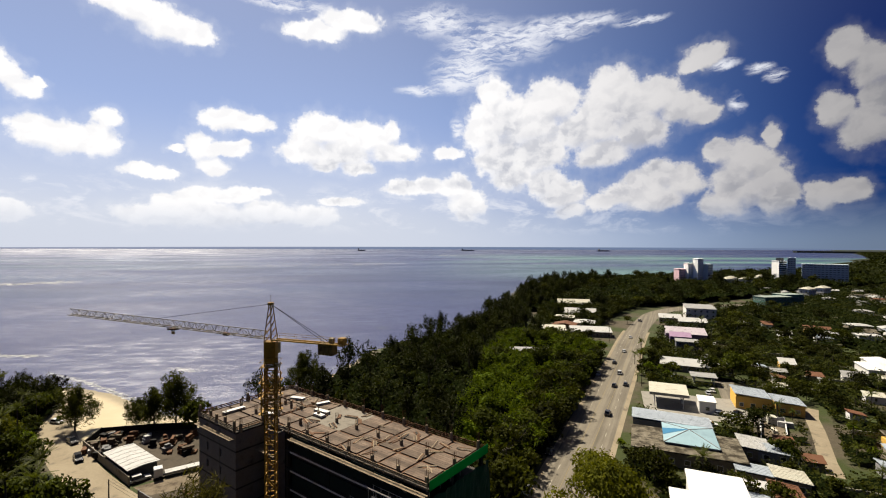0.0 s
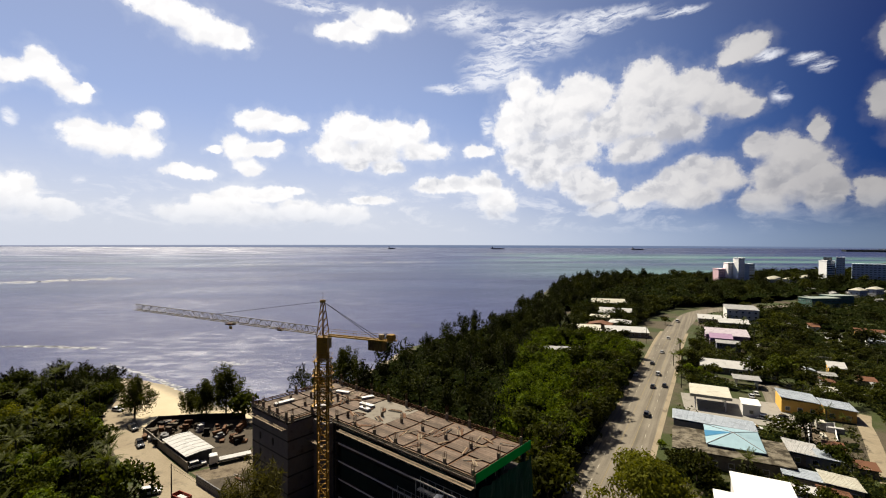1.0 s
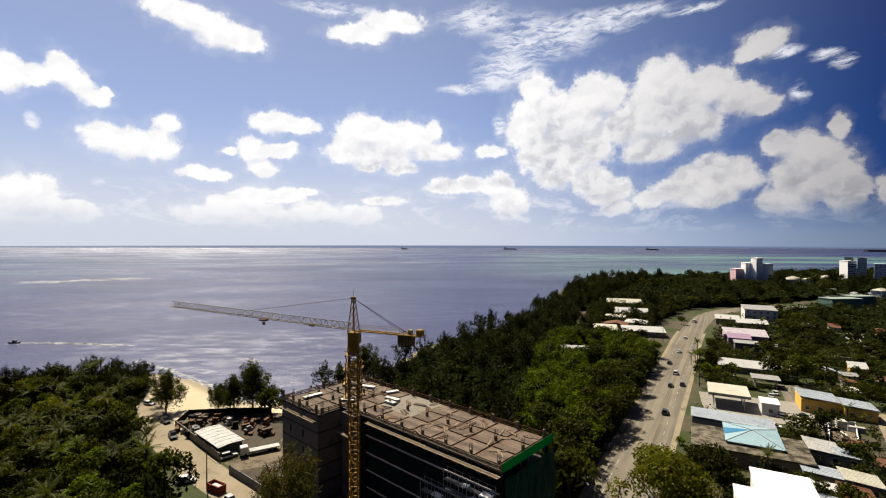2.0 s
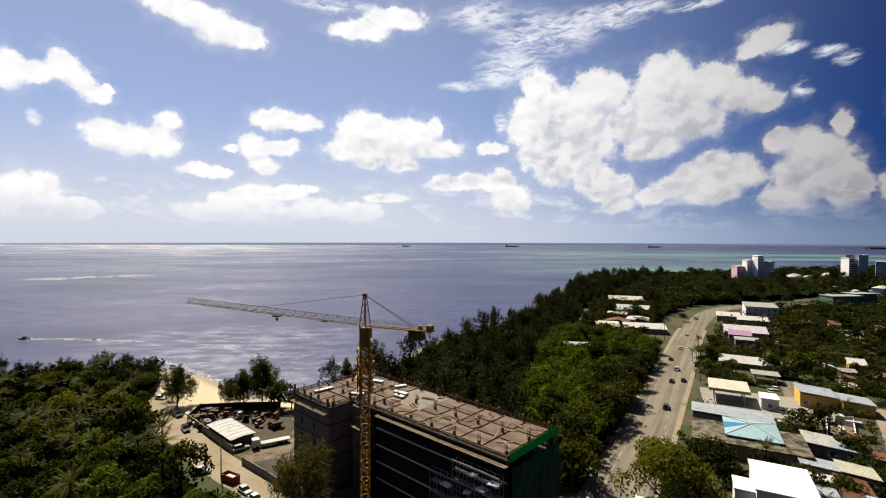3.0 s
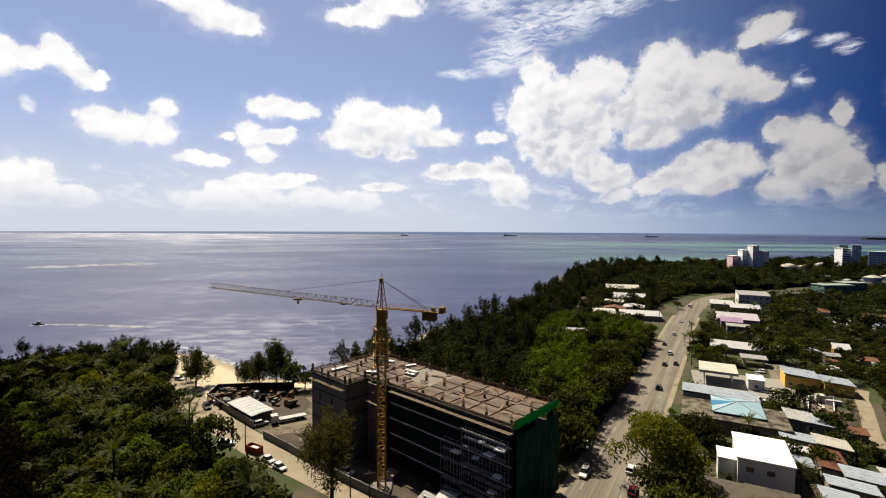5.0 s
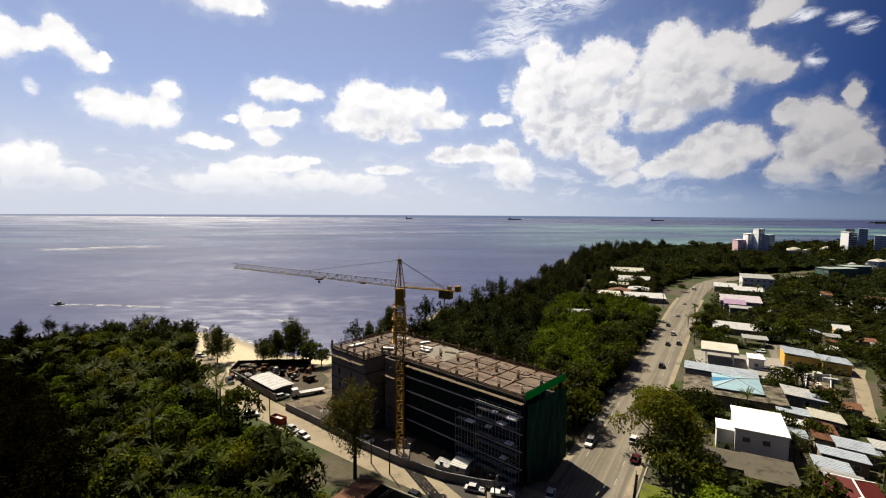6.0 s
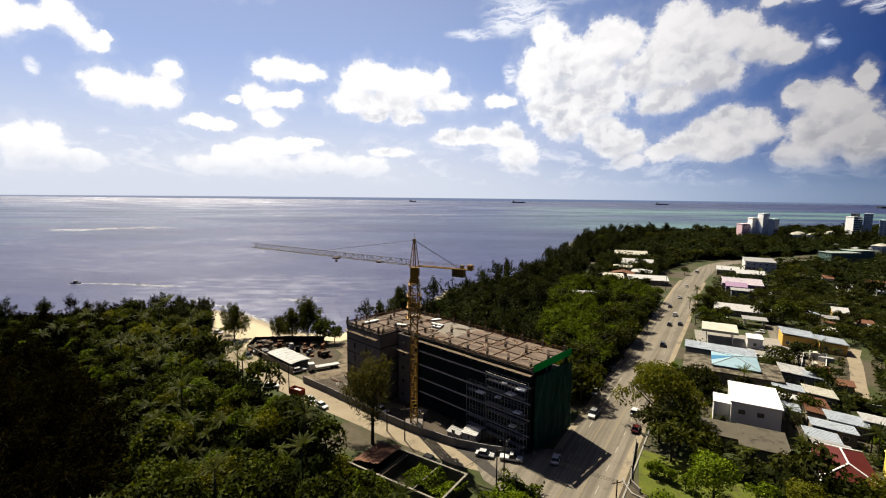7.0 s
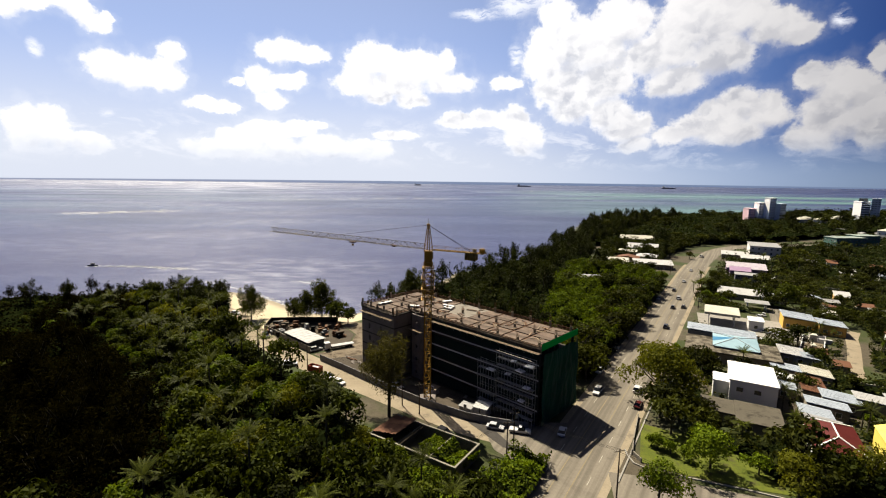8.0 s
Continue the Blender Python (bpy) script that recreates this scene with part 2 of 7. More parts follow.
def surface(name, a, b, scale=0.3, fine=4.0, rough=0.8, metal=0.0, bump=0.3, mixing=0.5, vary=0.0, spec=0.12, bump_scale=None, dark=None, dark_at=0.62, boards=None, drag=None, albedo_scale=0.36):
    """A surface of two tones, in large patches and in fine grain, with stains (dark) and relief."""
    m = bpy.data.materials.new(name)
    m.use_nodes = True
    t = Tree(m.node_tree)
    p = m.node_tree.nodes["Principled BSDF"]
    at = t.node("ShaderNodeNewGeometry").outputs["Position"]
    big, small = t.noise(at, scale, 5.0, 0.6), t.noise(at, fine, 4.0, 0.6)
    f = t.math("ADD", t.math("MULTIPLY", t.step(big, 0.3, 0.7), 1 - mixing), t.math("MULTIPLY", t.step(small, 0.25, 0.75), mixing))
    # every tone is scaled down evenly
    a, b = tuple(c * albedo_scale for c in a), tuple(c * albedo_scale for c in b)
    dark = dark and tuple(c * albedo_scale for c in dark)
    col = t.mix(f, a, b)
    if dark:
        col = t.mix(t.step(t.noise(at, scale * 1.7 + 0.05, 7.0, 0.7), dark_at - 0.1, dark_at + 0.1), col, dark)
    if vary:
        r = t.node("ShaderNodeObjectInfo").outputs["Random"]
        col = t.mix(1.0, col, t.mix(r, (1 - vary,) * 3, (1 + vary,) * 3), "MULTIPLY")
    if drag is not None:
        # wheel tracks and drips drawn out along the way
        turned = t.node("ShaderNodeMapping", vector_type="POINT")
        t.put(turned.inputs["Vector"], at)
        turned.inputs["Rotation"].default_value = (0, 0, radians(-drag))
        drawn = t.noise(t.vec("MULTIPLY", turned.outputs[0], (0.012, 0.55, 1.0)), 1.0, 4.0, 0.6)
        col = t.mix(1.0, col, t.mix(t.step(drawn, 0.35, 0.65), (0.72,) * 3, (1.16,) * 3), "MULTIPLY")
    if boards:
        # board joints across a heading, a board's width apart
        turn, width = boards
        run = t.vec("DOT_PRODUCT", at, (math.cos(radians(turn)) / width, math.sin(radians(turn)) / width, 0.0))
        each = t.node("ShaderNodeTexWhiteNoise", noise_dimensions="1D")
        t.put(each.inputs["W"], t.math("FLOOR", run))
        gap = t.step(t.math("ABSOLUTE", t.math("SUBTRACT", t.math("FRACT", run), 0.5)), 0.36, 0.48)
        col = t.mix(1.0, col, t.mix(each.outputs[0], (0.62,) * 3, (1.25,) * 3), "MULTIPLY")
        col = t.mix(t.math("MULTIPLY", gap, 0.6), col, (0.03, 0.024, 0.02))
    t.put(p.inputs["Base Color"], col)
    p.inputs["Metallic"].default_value = metal
    p.inputs["Specular IOR Level"].default_value = spec
    t.put(p.inputs["Roughness"], t.math("ADD", rough - 0.08, t.math("MULTIPLY", small, 0.16), clamp=True))
    if bump:
        bn = t.node("ShaderNodeBump")
        bn.inputs["Strength"].default_value, bn.inputs["Distance"].default_value = bump, 0.05
        t.put(bn.inputs["Height"], t.noise(at, bump_scale or fine, 5.0, 0.6))
        t.put(p.inputs["Normal"], bn.outputs[0])
    return m


def leafy(name, a, b, c, vary=0.25, through_light=0.38, rough=0.75, spec=0.05):
    """Foliage: three greens from clump to clump, leaf to leaf and tree to tree, that lets some light through."""
    a, b, c = ((0.38 * r, 0.40 * g, 0.24 * b) for r, g, b in (a, b, c))
    m = bpy.data.materials.new(name)
    m.use_nodes = True
    t = Tree(m.node_tree)
    p = m.node_tree.nodes["Principled BSDF"]
    g = t.node("ShaderNodeNewGeometry")
    col = t.mix(t.step(t.noise(g.outputs["Position"], 0.16, 3.0), 0.35, 0.65), a, b)
    col = t.mix(t.math("MULTIPLY", g.outputs["Random Per Island"], 0.55), col, c)
    r = t.node("ShaderNodeObjectInfo").outputs["Random"]
    col = t.mix(1.0, col, t.mix(r, (1 - vary,) * 3, (1 + vary,) * 3), "MULTIPLY")
    t.put(p.inputs["Base Color"], col)
    p.inputs["Roughness"].default_value = rough
    p.inputs["Specular IOR Level"].default_value = spec
    tr = t.node("ShaderNodeBsdfTranslucent")
    t.put(tr.inputs[0], t.mix(1.0, col, (1.5, 1.45, 0.45), "MULTIPLY"))
    mx = t.node("ShaderNodeMixShader")
    mx.inputs[0].default_value = through_light
    t.t.links.new(p.outputs[0], mx.inputs[1]), t.t.links.new(tr.outputs[0], mx.inputs[2])
    t.t.links.new(mx.outputs[0], m.node_tree.nodes["Material Output"].inputs[0])
    return m


def water_material():
    m = bpy.data.materials.new("lagoon_water")
    m.use_nodes = True
    t = Tree(m.node_tree)
    p = m.node_tree.nodes["Principled BSDF"]
    at = t.node("ShaderNodeNewGeometry").outputs["Position"]
    sep = t.node("ShaderNodeSeparateXYZ")
    t.put(sep.inputs[0], at)
    x, y = sep.outputs[0], sep.outputs[1]
    deep, dull, shoal = (0.010, 0.014, 0.058), (0.020, 0.026, 0.078), (0.062, 0.125, 0.115)
    wide = t.noise(t.vec("MULTIPLY", at, (0.0016, 0.0030, 0.0)), 1.0, 5.0, 0.55, 0.6)
    col = t.mix(t.step(wide, 0.35, 0.65), deep, dull)
    # pale lagoon bottom: in bands far out and towards the cape
    bands = t.step(t.noise(t.vec("MULTIPLY", at, (0.0007, 0.0030, 0.0)), 1.0, 4.0, 0.5, 0.2), 0.36, 0.60)
    reach = t.math("MULTIPLY", t.step(y, 330.0, 900.0), t.step(y, 3200.0, 1500.0))
    side = t.math("ADD", 0.10, t.math("MULTIPLY", t.step(x, 0.0, 700.0), 0.90))
    col = t.mix(t.math("MULTIPLY", t.math("MULTIPLY", bands, reach), side), col, shoal)
    left = t.math("MULTIPLY", t.step(x, -250.0, -700.0), t.math("MULTIPLY", reach, bands))
    col = t.mix(t.math("MULTIPLY", left, 0.15), col, (0.05, 0.105, 0.11))
    col = t.mix(t.math("MULTIPLY", t.step(y, 2000.0, 3600.0), 0.85), col, (0.014, 0.020, 0.055))
    # coral patches, pale and dark
    spots = t.noise(t.vec("MULTIPLY", at, (0.010, 0.022, 0.0)), 1.0, 6.0, 0.6, 0.8)
    col = t.mix(t.math("MULTIPLY", t.step(spots, 0.62, 0.72), t.math("MULTIPLY", t.step(y, 900.0, 300.0), 0.5)), col, (0.06, 0.07, 0.085))
    t.put(p.inputs["Base Color"], col)
    t.put(p.inputs["Roughness"], t.math("ADD", 0.34, t.math("MULTIPLY", t.step(t.noise(t.vec("MULTIPLY", at, (0.003, 0.008, 0.0)), 1.0, 4.0, 0.5, 0.4), 0.3, 0.72), 0.12)))
    p.inputs["IOR"].default_value = 1.2
    bn = t.node("ShaderNodeBump")
    bn.inputs["Strength"].default_value, bn.inputs["Distance"].default_value = 0.55, 0.6
    waves = t.math("ADD", t.noise(t.vec("MULTIPLY", at, (0.16, 0.34, 0.3)), 1.0, 6.0, 0.65), t.noise(t.vec("MULTIPLY", at, (0.7, 1.1, 0.3)), 1.0, 3.0))
    t.put(bn.inputs["Height"], waves)
    t.put(p.inputs["Normal"], bn.outputs[0])
    # ruffled patches, whose steeper wavelets throw back the sun
    glint = t.node("ShaderNodeBsdfGlossy", distribution="BECKMANN")
    glint.inputs["Color"].default_value = (0.95, 0.96, 1.0, 1.0)
    t.put(glint.inputs["Roughness"], t.step(y, 900.0, 3600.0, 0.435, 0.49))
    t.put(glint.inputs["Normal"], bn.outputs[0])
    ruffle = t.math("MULTIPLY", t.step(t.noise(t.vec("MULTIPLY", at, (0.0032, 0.0065, 0.0)), 1.0, 6.0, 0.6, 0.6), 0.36, 0.70),
                    t.step(t.noise(t.vec("MULTIPLY", at, (0.05, 0.16, 0.0)), 1.0, 5.0, 0.75, 0.3), 0.42, 0.66))
    mx = t.node("ShaderNodeMixShader")
    t.put(mx.inputs[0], t.math("MULTIPLY_ADD", t.math("MULTIPLY", ruffle, t.step(y, 300.0, 2600.0, 0.12, 1.0)), 0.85, 0.008))
    t.t.links.new(p.outputs[0], mx.inputs[1]), t.t.links.new(glint.outputs[0], mx.inputs[2])
    t.t.links.new(mx.outputs[0], m.node_tree.nodes["Material Output"].inputs[0])
    return m


def ground_material():
    m = bpy.data.materials.new("coastal_ground")
    m.use_nodes = True
    t = Tree(m.node_tree)
    p = m.node_tree.nodes["Principled BSDF"]
    at = t.node("ShaderNodeNewGeometry").outputs["Position"]
    sep = t.node("ShaderNodeSeparateXYZ")
    t.put(sep.inputs[0], at)
    big, small = t.noise(at, 0.035, 6.0, 0.6), t.noise(at, 0.8, 6.0, 0.65)
    grass = t.mix(small, (0.012, 0.020, 0.004), (0.032, 0.040, 0.008))
    soil = t.mix(small, (0.022, 0.018, 0.011), (0.075, 0.062, 0.042))
    col = t.mix(t.step(big, 0.46, 0.60), grass, soil)
    sand = t.mix(t.noise(at, 0.12, 6.0, 0.65), (0.27, 0.225, 0.145), (0.36, 0.315, 0.225))
    z = t.math("ADD", sep.outputs[2], t.math("MULTIPLY", t.math("SUBTRACT", small, 0.5), 0.12))
    # inland and towards the cape the land is wooded
    wooded = t.mix(small, (0.004, 0.007, 0.002), (0.014, 0.018, 0.005))
    col = t.mix(t.step(sep.outputs[0], 420.0, 640.0), col, wooded)
    shore = t.step(sep.outputs[0], 20.0, -20.0)
    col = t.mix(t.math("MULTIPLY", t.step(z, -0.06, -0.16), shore), col, sand)
    col = t.mix(t.math("MULTIPLY", t.step(z, -1.1, -1.4), shore), col, (0.18, 0.155, 0.11))
    t.put(p.inputs["Base Color"], col)
    p.inputs["Roughness"].default_value = 0.9
    p.inputs["Specular IOR Level"].default_value = 0.2
    bn = t.node("ShaderNodeBump")
    bn.inputs["Strength"].default_value, bn.inputs["Distance"].default_value = 0.6, 0.15
    t.put(bn.inputs["Height"], t.noise(at, 1.7, 6.0, 0.7))
    t.put(p.inputs["Normal"], bn.outputs[0])
    return m


WATER, GROUND = water_material(), ground_material()
ASPHALT = surface("sunbleached_asphalt", (0.26, 0.23, 0.185), (0.37, 0.33, 0.265), 0.05, 1.5, 0.88, bump=0.2, dark=(0.19, 0.17, 0.14), dark_at=0.66, drag=57.0)
CORAL = surface("crushed_coral", (0.38, 0.31, 0.215), (0.56, 0.48, 0.345), 0.09, 1.8, 0.92, bump=0.4, dark=(0.25, 0.21, 0.16))
PAINT_W = surface("worn_white_line", (0.36, 0.33, 0.27), (0.58, 0.55, 0.48), 0.6, 3.0, 0.8, albedo_scale=0.5)
PAINT_Y = surface("worn_yellow_line", (0.34, 0.28, 0.17), (0.46, 0.37, 0.20), 0.6, 3.0, 0.8)
KERB = surface("kerb_concrete", (0.42, 0.40, 0.36), (0.55, 0.52, 0.47), 0.3, 3.0, 0.9)
CONCRETE = surface("raw_concrete", (0.27, 0.235, 0.215), (0.40, 0.355, 0.325), 0.18, 2.2, 0.88, dark=(0.14, 0.12, 0.10), dark_at=0.64)
# raw concrete with stains, darkened for shade in open storeys and trenches
CONCRETE_D = surface("stained_shaded_concrete", (0.07, 0.062, 0.055), (0.14, 0.125, 0.11), 0.2, 2.0, 0.9, dark=(0.06, 0.055, 0.05))
FORMWORK = surface("formwork_ply", (0.17, 0.115, 0.085), (0.33, 0.25, 0.19), 0.30, 3.0, 0.8, vary=0.16, dark=(0.12, 0.09, 0.07), dark_at=0.6, boards=(46.25, 0.62))
POURED = surface("poured_concrete", (0.33, 0.295, 0.245), (0.45, 0.41, 0.35), 0.12, 1.6, 0.85, dark=(0.22, 0.19, 0.155), dark_at=0.6)
TIMBER = surface("scaffold_timber", (0.30, 0.225, 0.145), (0.52, 0.42, 0.30), 0.8, 6.0, 0.8, vary=0.15)
EDGEBOARD = surface("pale_edge_board", (0.42, 0.42, 0.42), (0.62, 0.62, 0.60), 0.5, 3.0, 0.8, albedo_scale=0.8)
RUST = surface("rusty_steel", (0.16, 0.075, 0.035), (0.28, 0.14, 0.07), 0.8, 7.0, 0.75, dark=(0.08, 0.045, 0.03))
STEEL_D = surface("grimy_scaffold_tube", (0.22, 0.22, 0.21), (0.38, 0.37, 0.35), 0.8, 7.0, 0.6, metal=0.2, albedo_scale=0.8)
STEEL = surface("galvanised_tube", (0.34, 0.34, 0.34), (0.5, 0.5, 0.5), 0.8, 7.0, 0.5, metal=0.4)
CRANE_Y = surface("crane_yellow", (0.38, 0.205, 0.028), (0.52, 0.30, 0.045), 0.5, 3.0, 0.5, dark=(0.22, 0.12, 0.03), dark_at=0.64, albedo_scale=0.5)
CRANE_PALE = surface("faded_yellow_steel", (0.36, 0.29, 0.16), (0.46, 0.39, 0.24), 0.5, 3.0, 0.5, albedo_scale=0.5)
WEIGHT = surface("dull_yellow_weight", (0.26, 0.17, 0.045), (0.36, 0.25, 0.08), 0.5, 3.0, 0.7, dark=(0.16, 0.10, 0.04), dark_at=0.58)
NET_G = surface("green_debris_net", (0.0, 0.20, 0.075), (0.01, 0.33, 0.13), 0.5, 6.0, 0.75)
glow = Tree(NET_G.node_tree)
cloth, sheer = glow.node("ShaderNodeMixShader"), glow.node("ShaderNodeBsdfTranslucent")
sheer.inputs[0].default_value, cloth.inputs[0].default_value = (0.004, 0.20, 0.075, 1.0), 0.6
glow.t.links.new(NET_G.node_tree.nodes["Principled BSDF"].outputs[0], cloth.inputs[1]), glow.t.links.new(sheer.outputs[0], cloth.inputs[2])
glow.t.links.new(cloth.outputs[0], NET_G.node_tree.nodes["Material Output"].inputs[0])
NET_D = surface("dark_green_net", (0.006, 0.055, 0.036), (0.016, 0.15, 0.095), 0.13, 5.0, 0.8)
NET_K = surface("black_green_shaded_net", (0.004, 0.012, 0.012), (0.012, 0.036, 0.034), 0.25, 4.0, 0.85)
GLASS_D = surface("dark_window_glass", (0.02, 0.025, 0.03), (0.04, 0.05, 0.06), 0.5, 2.0, 0.12, bump=0.0, spec=0.5)
BLACK = surface("black_rubber", (0.012, 0.012, 0.012), (0.02, 0.02, 0.02), 1.0, 6.0, 0.8)
WOOD_POLE = surface("weathered_pole", (0.12, 0.09, 0.065), (0.20, 0.155, 0.115), 0.8, 8.0, 0.85)
BARK = surface("grey_bark", (0.10, 0.085, 0.065), (0.19, 0.16, 0.125), 0.8, 5.0, 0.9, bump=0.6)

LEAF_BROAD = leafy("broad_leaves", (0.009, 0.016, 0.003), (0.056, 0.074, 0.0075), (0.155, 0.172, 0.016), 0.55, 0.24)
LEAF_DARK = leafy("casuarina_needles", (0.012, 0.017, 0.005), (0.034, 0.042, 0.008), (0.066, 0.072, 0.014), 0.4, 0.2)
# brownish needles, blackened so that deep shade sits in the leaf colour
LEAF_SHADED = leafy("umber_shade_needles", (0.005, 0.005, 0.002), (0.012, 0.0105, 0.004), (0.026, 0.020, 0.008), 0.35, 0.15, 0.9, 0.0)
LEAF_VINE = leafy("vine_leaves", (0.012, 0.030, 0.002), (0.120, 0.185, 0.010), (0.34, 0.41, 0.024), 0.2, 0.25)
LEAF_PALM = leafy("palm_fronds", (0.030, 0.040, 0.006), (0.065, 0.082, 0.010), (0.17, 0.18, 0.026), 0.4, 0.30, 0.6, 0.06)
LEAF_DEEP = leafy("garden_leaves", (0.013, 0.019, 0.004), (0.046, 0.054, 0.009), (0.125, 0.125, 0.020), 0.55, 0.24)
LEAF_OLIVE = leafy("olive_leaves", (0.085, 0.10, 0.010), (0.175, 0.180, 0.020), (0.27, 0.25, 0.040), 0.15, 0.36)
LEAF_BROWN = leafy("dry_needles", (0.075, 0.065, 0.028), (0.105, 0.090, 0.036), (0.13, 0.115, 0.05), 0.15, 0.3)

# ------------------------------------------------------------------ mesh helpers


def link(name, bm, material, parent=None, label="", smooth=False):
    me = bpy.data.meshes.new(name)
    bm.to_mesh(me)
    bm.free()
    me.materials.append(material)
    if smooth:
        me.polygons.foreach_set("use_smooth", [True] * len(me.polygons))
    ob = new(name, me)
    if parent is not None:
        ob.parent = parent
    if label:
        ob["label"] = label
    return ob


def part(name, bm, material, parent, label=""):
    return link(name, bm, material, parent, label)


def share(name, me, parent, m=None):
    """Another piece on a mesh that is there already."""
    ob = new(name, me)
    ob.parent = parent
    if m is not None:
        ob.matrix_basis = m
    return ob


def thing(name, label, category, m=None, group="", kind=""):
    ob = new(name)
    ob.empty_display_size = 0.5
    if m is not None:
        ob.matrix_world = m
    return tagged(ob, label, category, group, kind)


def box(bm, x, y, z, sx, sy, sz, turn=0.0):
    """A box that stands on z."""
    m = Matrix.Translation((x, y, z + sz / 2)) @ Matrix.Rotation(radians(turn), 4, "Z") @ Matrix.Diagonal((sx, sy, sz, 1))
    bmesh.ops.create_cube(bm, size=1.0, matrix=m)
    return bm


def one_box(*a):
    return box(bmesh.new(), *a)


def beam(bm, p, q, w, h=None):
    """A square bar from p to q."""
    p, q = Vector(p), Vector(q)
    d = q - p
    m = Matrix.Translation((p + q) / 2) @ d.to_track_quat("Z", "Y").to_matrix().to_4x4() @ Matrix.Diagonal((w, h or w, d.length, 1))
    bmesh.ops.create_cube(bm, size=1.0, matrix=m)


def tube(bm, p, q, r1, r2=None, seg=8):
    p, q = Vector(p), Vector(q)
    d = q - p
    m = Matrix.Translation((p + q) / 2) @ d.to_track_quat("Z", "Y").to_matrix().to_4x4()
    bmesh.ops.create_cone(bm, cap_ends=True, segments=seg, radius1=r1, radius2=r1 if r2 is None else r2, depth=d.length, matrix=m)


def soften(bm, width):
    bmesh.ops.bevel(bm, geom=bm.edges[:], offset=width, segments=1, affect="EDGES", clamp_overlap=True)
    return bm


def prism(bm, points, z0, z1):
    """An upright block over a plan."""
    low = [bm.verts.new((x, y, z0)) for x, y in points]
    top = [bm.verts.new((x, y, z1)) for x, y in points]
    n = len(points)
    bm.faces.new(top), bm.faces.new(low[::-1])
    for i in range(n):
        bm.faces.new((low[i], low[(i + 1) % n], top[(i + 1) % n], top[i]))
    bmesh.ops.recalc_face_normals(bm, faces=bm.faces[:])
    return bm


def ribbon(points, half, z0, z1):
    """A strip of even width along a line, with thickness."""
    bm = bmesh.new()
    P = [Vector(p) for p in points]
    rows = []
    for i, p in enumerate(P):
        d = (P[min(i + 1, len(P) - 1)] - P[max(i - 1, 0)]).normalized()
        n = Vector((d.y, -d.x))
        rows.append([bm.verts.new((*(p + n * s), z)) for s, z in ((-half, z0), (-half, z1), (half, z1), (half, z0))])
    for a, b in zip(rows, rows[1:]):
        for i in range(4):
            bm.faces.new((a[i], a[(i + 1) % 4], b[(i + 1) % 4], b[i]))
    bm.faces.new(rows[0]), bm.faces.new(rows[-1][::-1])
    bmesh.ops.recalc_face_normals(bm, faces=bm.faces[:])
    return bm


def smooth_line(points, step=6.0):
    """Points closer together along a bent line."""
    P = [Vector((*p, 0)).to_2d() for p in points]
    out = []
    for i in range(len(P) - 1):
        a, b, c, d = P[max(i - 1, 0)], P[i], P[i + 1], P[min(i + 2, len(P) - 1)]
        n = max(2, int((c - b).length / step))
        for k in range(n):
            t = k / n
            out.append(0.5 * ((2 * b) + (c - a) * t + (2 * a - 5 * b + 4 * c - d) * t * t + (3 * b - a - 3 * c + d) * t ** 3))
    return out + [P[-1]]


def shifted(points, by):
    """A line beside a line, to its right."""
    out = []
    for i, p in enumerate(points):
        d = (points[min(i + 1, len(points) - 1)] - points[max(i - 1, 0)]).normalized()
        out.append(p + Vector((d.y, -d.x)) * by)
    return out


def quads(name, V, material):
    """A mesh of loose leaves, from an array of n x 4 x 3."""
    n = len(V)
    me = bpy.data.meshes.new(name)
    me.vertices.add(n * 4), me.loops.add(n * 4), me.polygons.add(n)
    me.vertices.foreach_set("co", V.reshape(-1).astype(np.float32))
    me.loops.foreach_set("vertex_index", np.arange(n * 4, dtype=np.int32))
    me.polygons.foreach_set("loop_start", np.arange(n, dtype=np.int32) * 4)
    me.polygons.foreach_set("loop_total", np.full(n, 4, dtype=np.int32))
    me.update()
    me.materials.append(material)
    return me


def leaf_quads(rng, at, out, length, width, droop=0.3, loose=0.7):
    """Leaves at the places at, that face roughly along out."""
    n = len(at)
    nor = out + rng.normal(0, loose, (n, 3))
    nor /= np.linalg.norm(nor, axis=1)[:, None] + 1e-9
    side = np.cross(nor, rng.normal(0, 1, (n, 3)))
    side /= np.linalg.norm(side, axis=1)[:, None] + 1e-9
    up = np.cross(nor, side)
    k = rng.uniform(0.6, 1.35, (n, 1))
    L, W = side * length * k / 2, up * width * k / 2
    return np.stack([at - L, at + W * 0.9 - L * 0.1, at + L - nor * droop * length * k, at - W * 0.9 - L * 0.1], axis=1)

# ------------------------------------------------------------------ ground, sea, roads


COAST = [(-6000, 60), (-900, 110), (-420, 165), (-250, 205), (-176, 228), (-140, 240), (-113, 242), (-91, 230), (-74, 215), (-58, 203), (-40, 203),
         (-15, 228), (10, 296), (60, 352), (116, 448), (190, 640), (330, 790), (560, 880), (1000, 1020), (1700, 1500), (3200, 2900), (6000, 5200)]
CX, CY = [c[0] for c in COAST], [c[1] for c in COAST]


def coast(x):
    return np.interp(x, CX, CY)


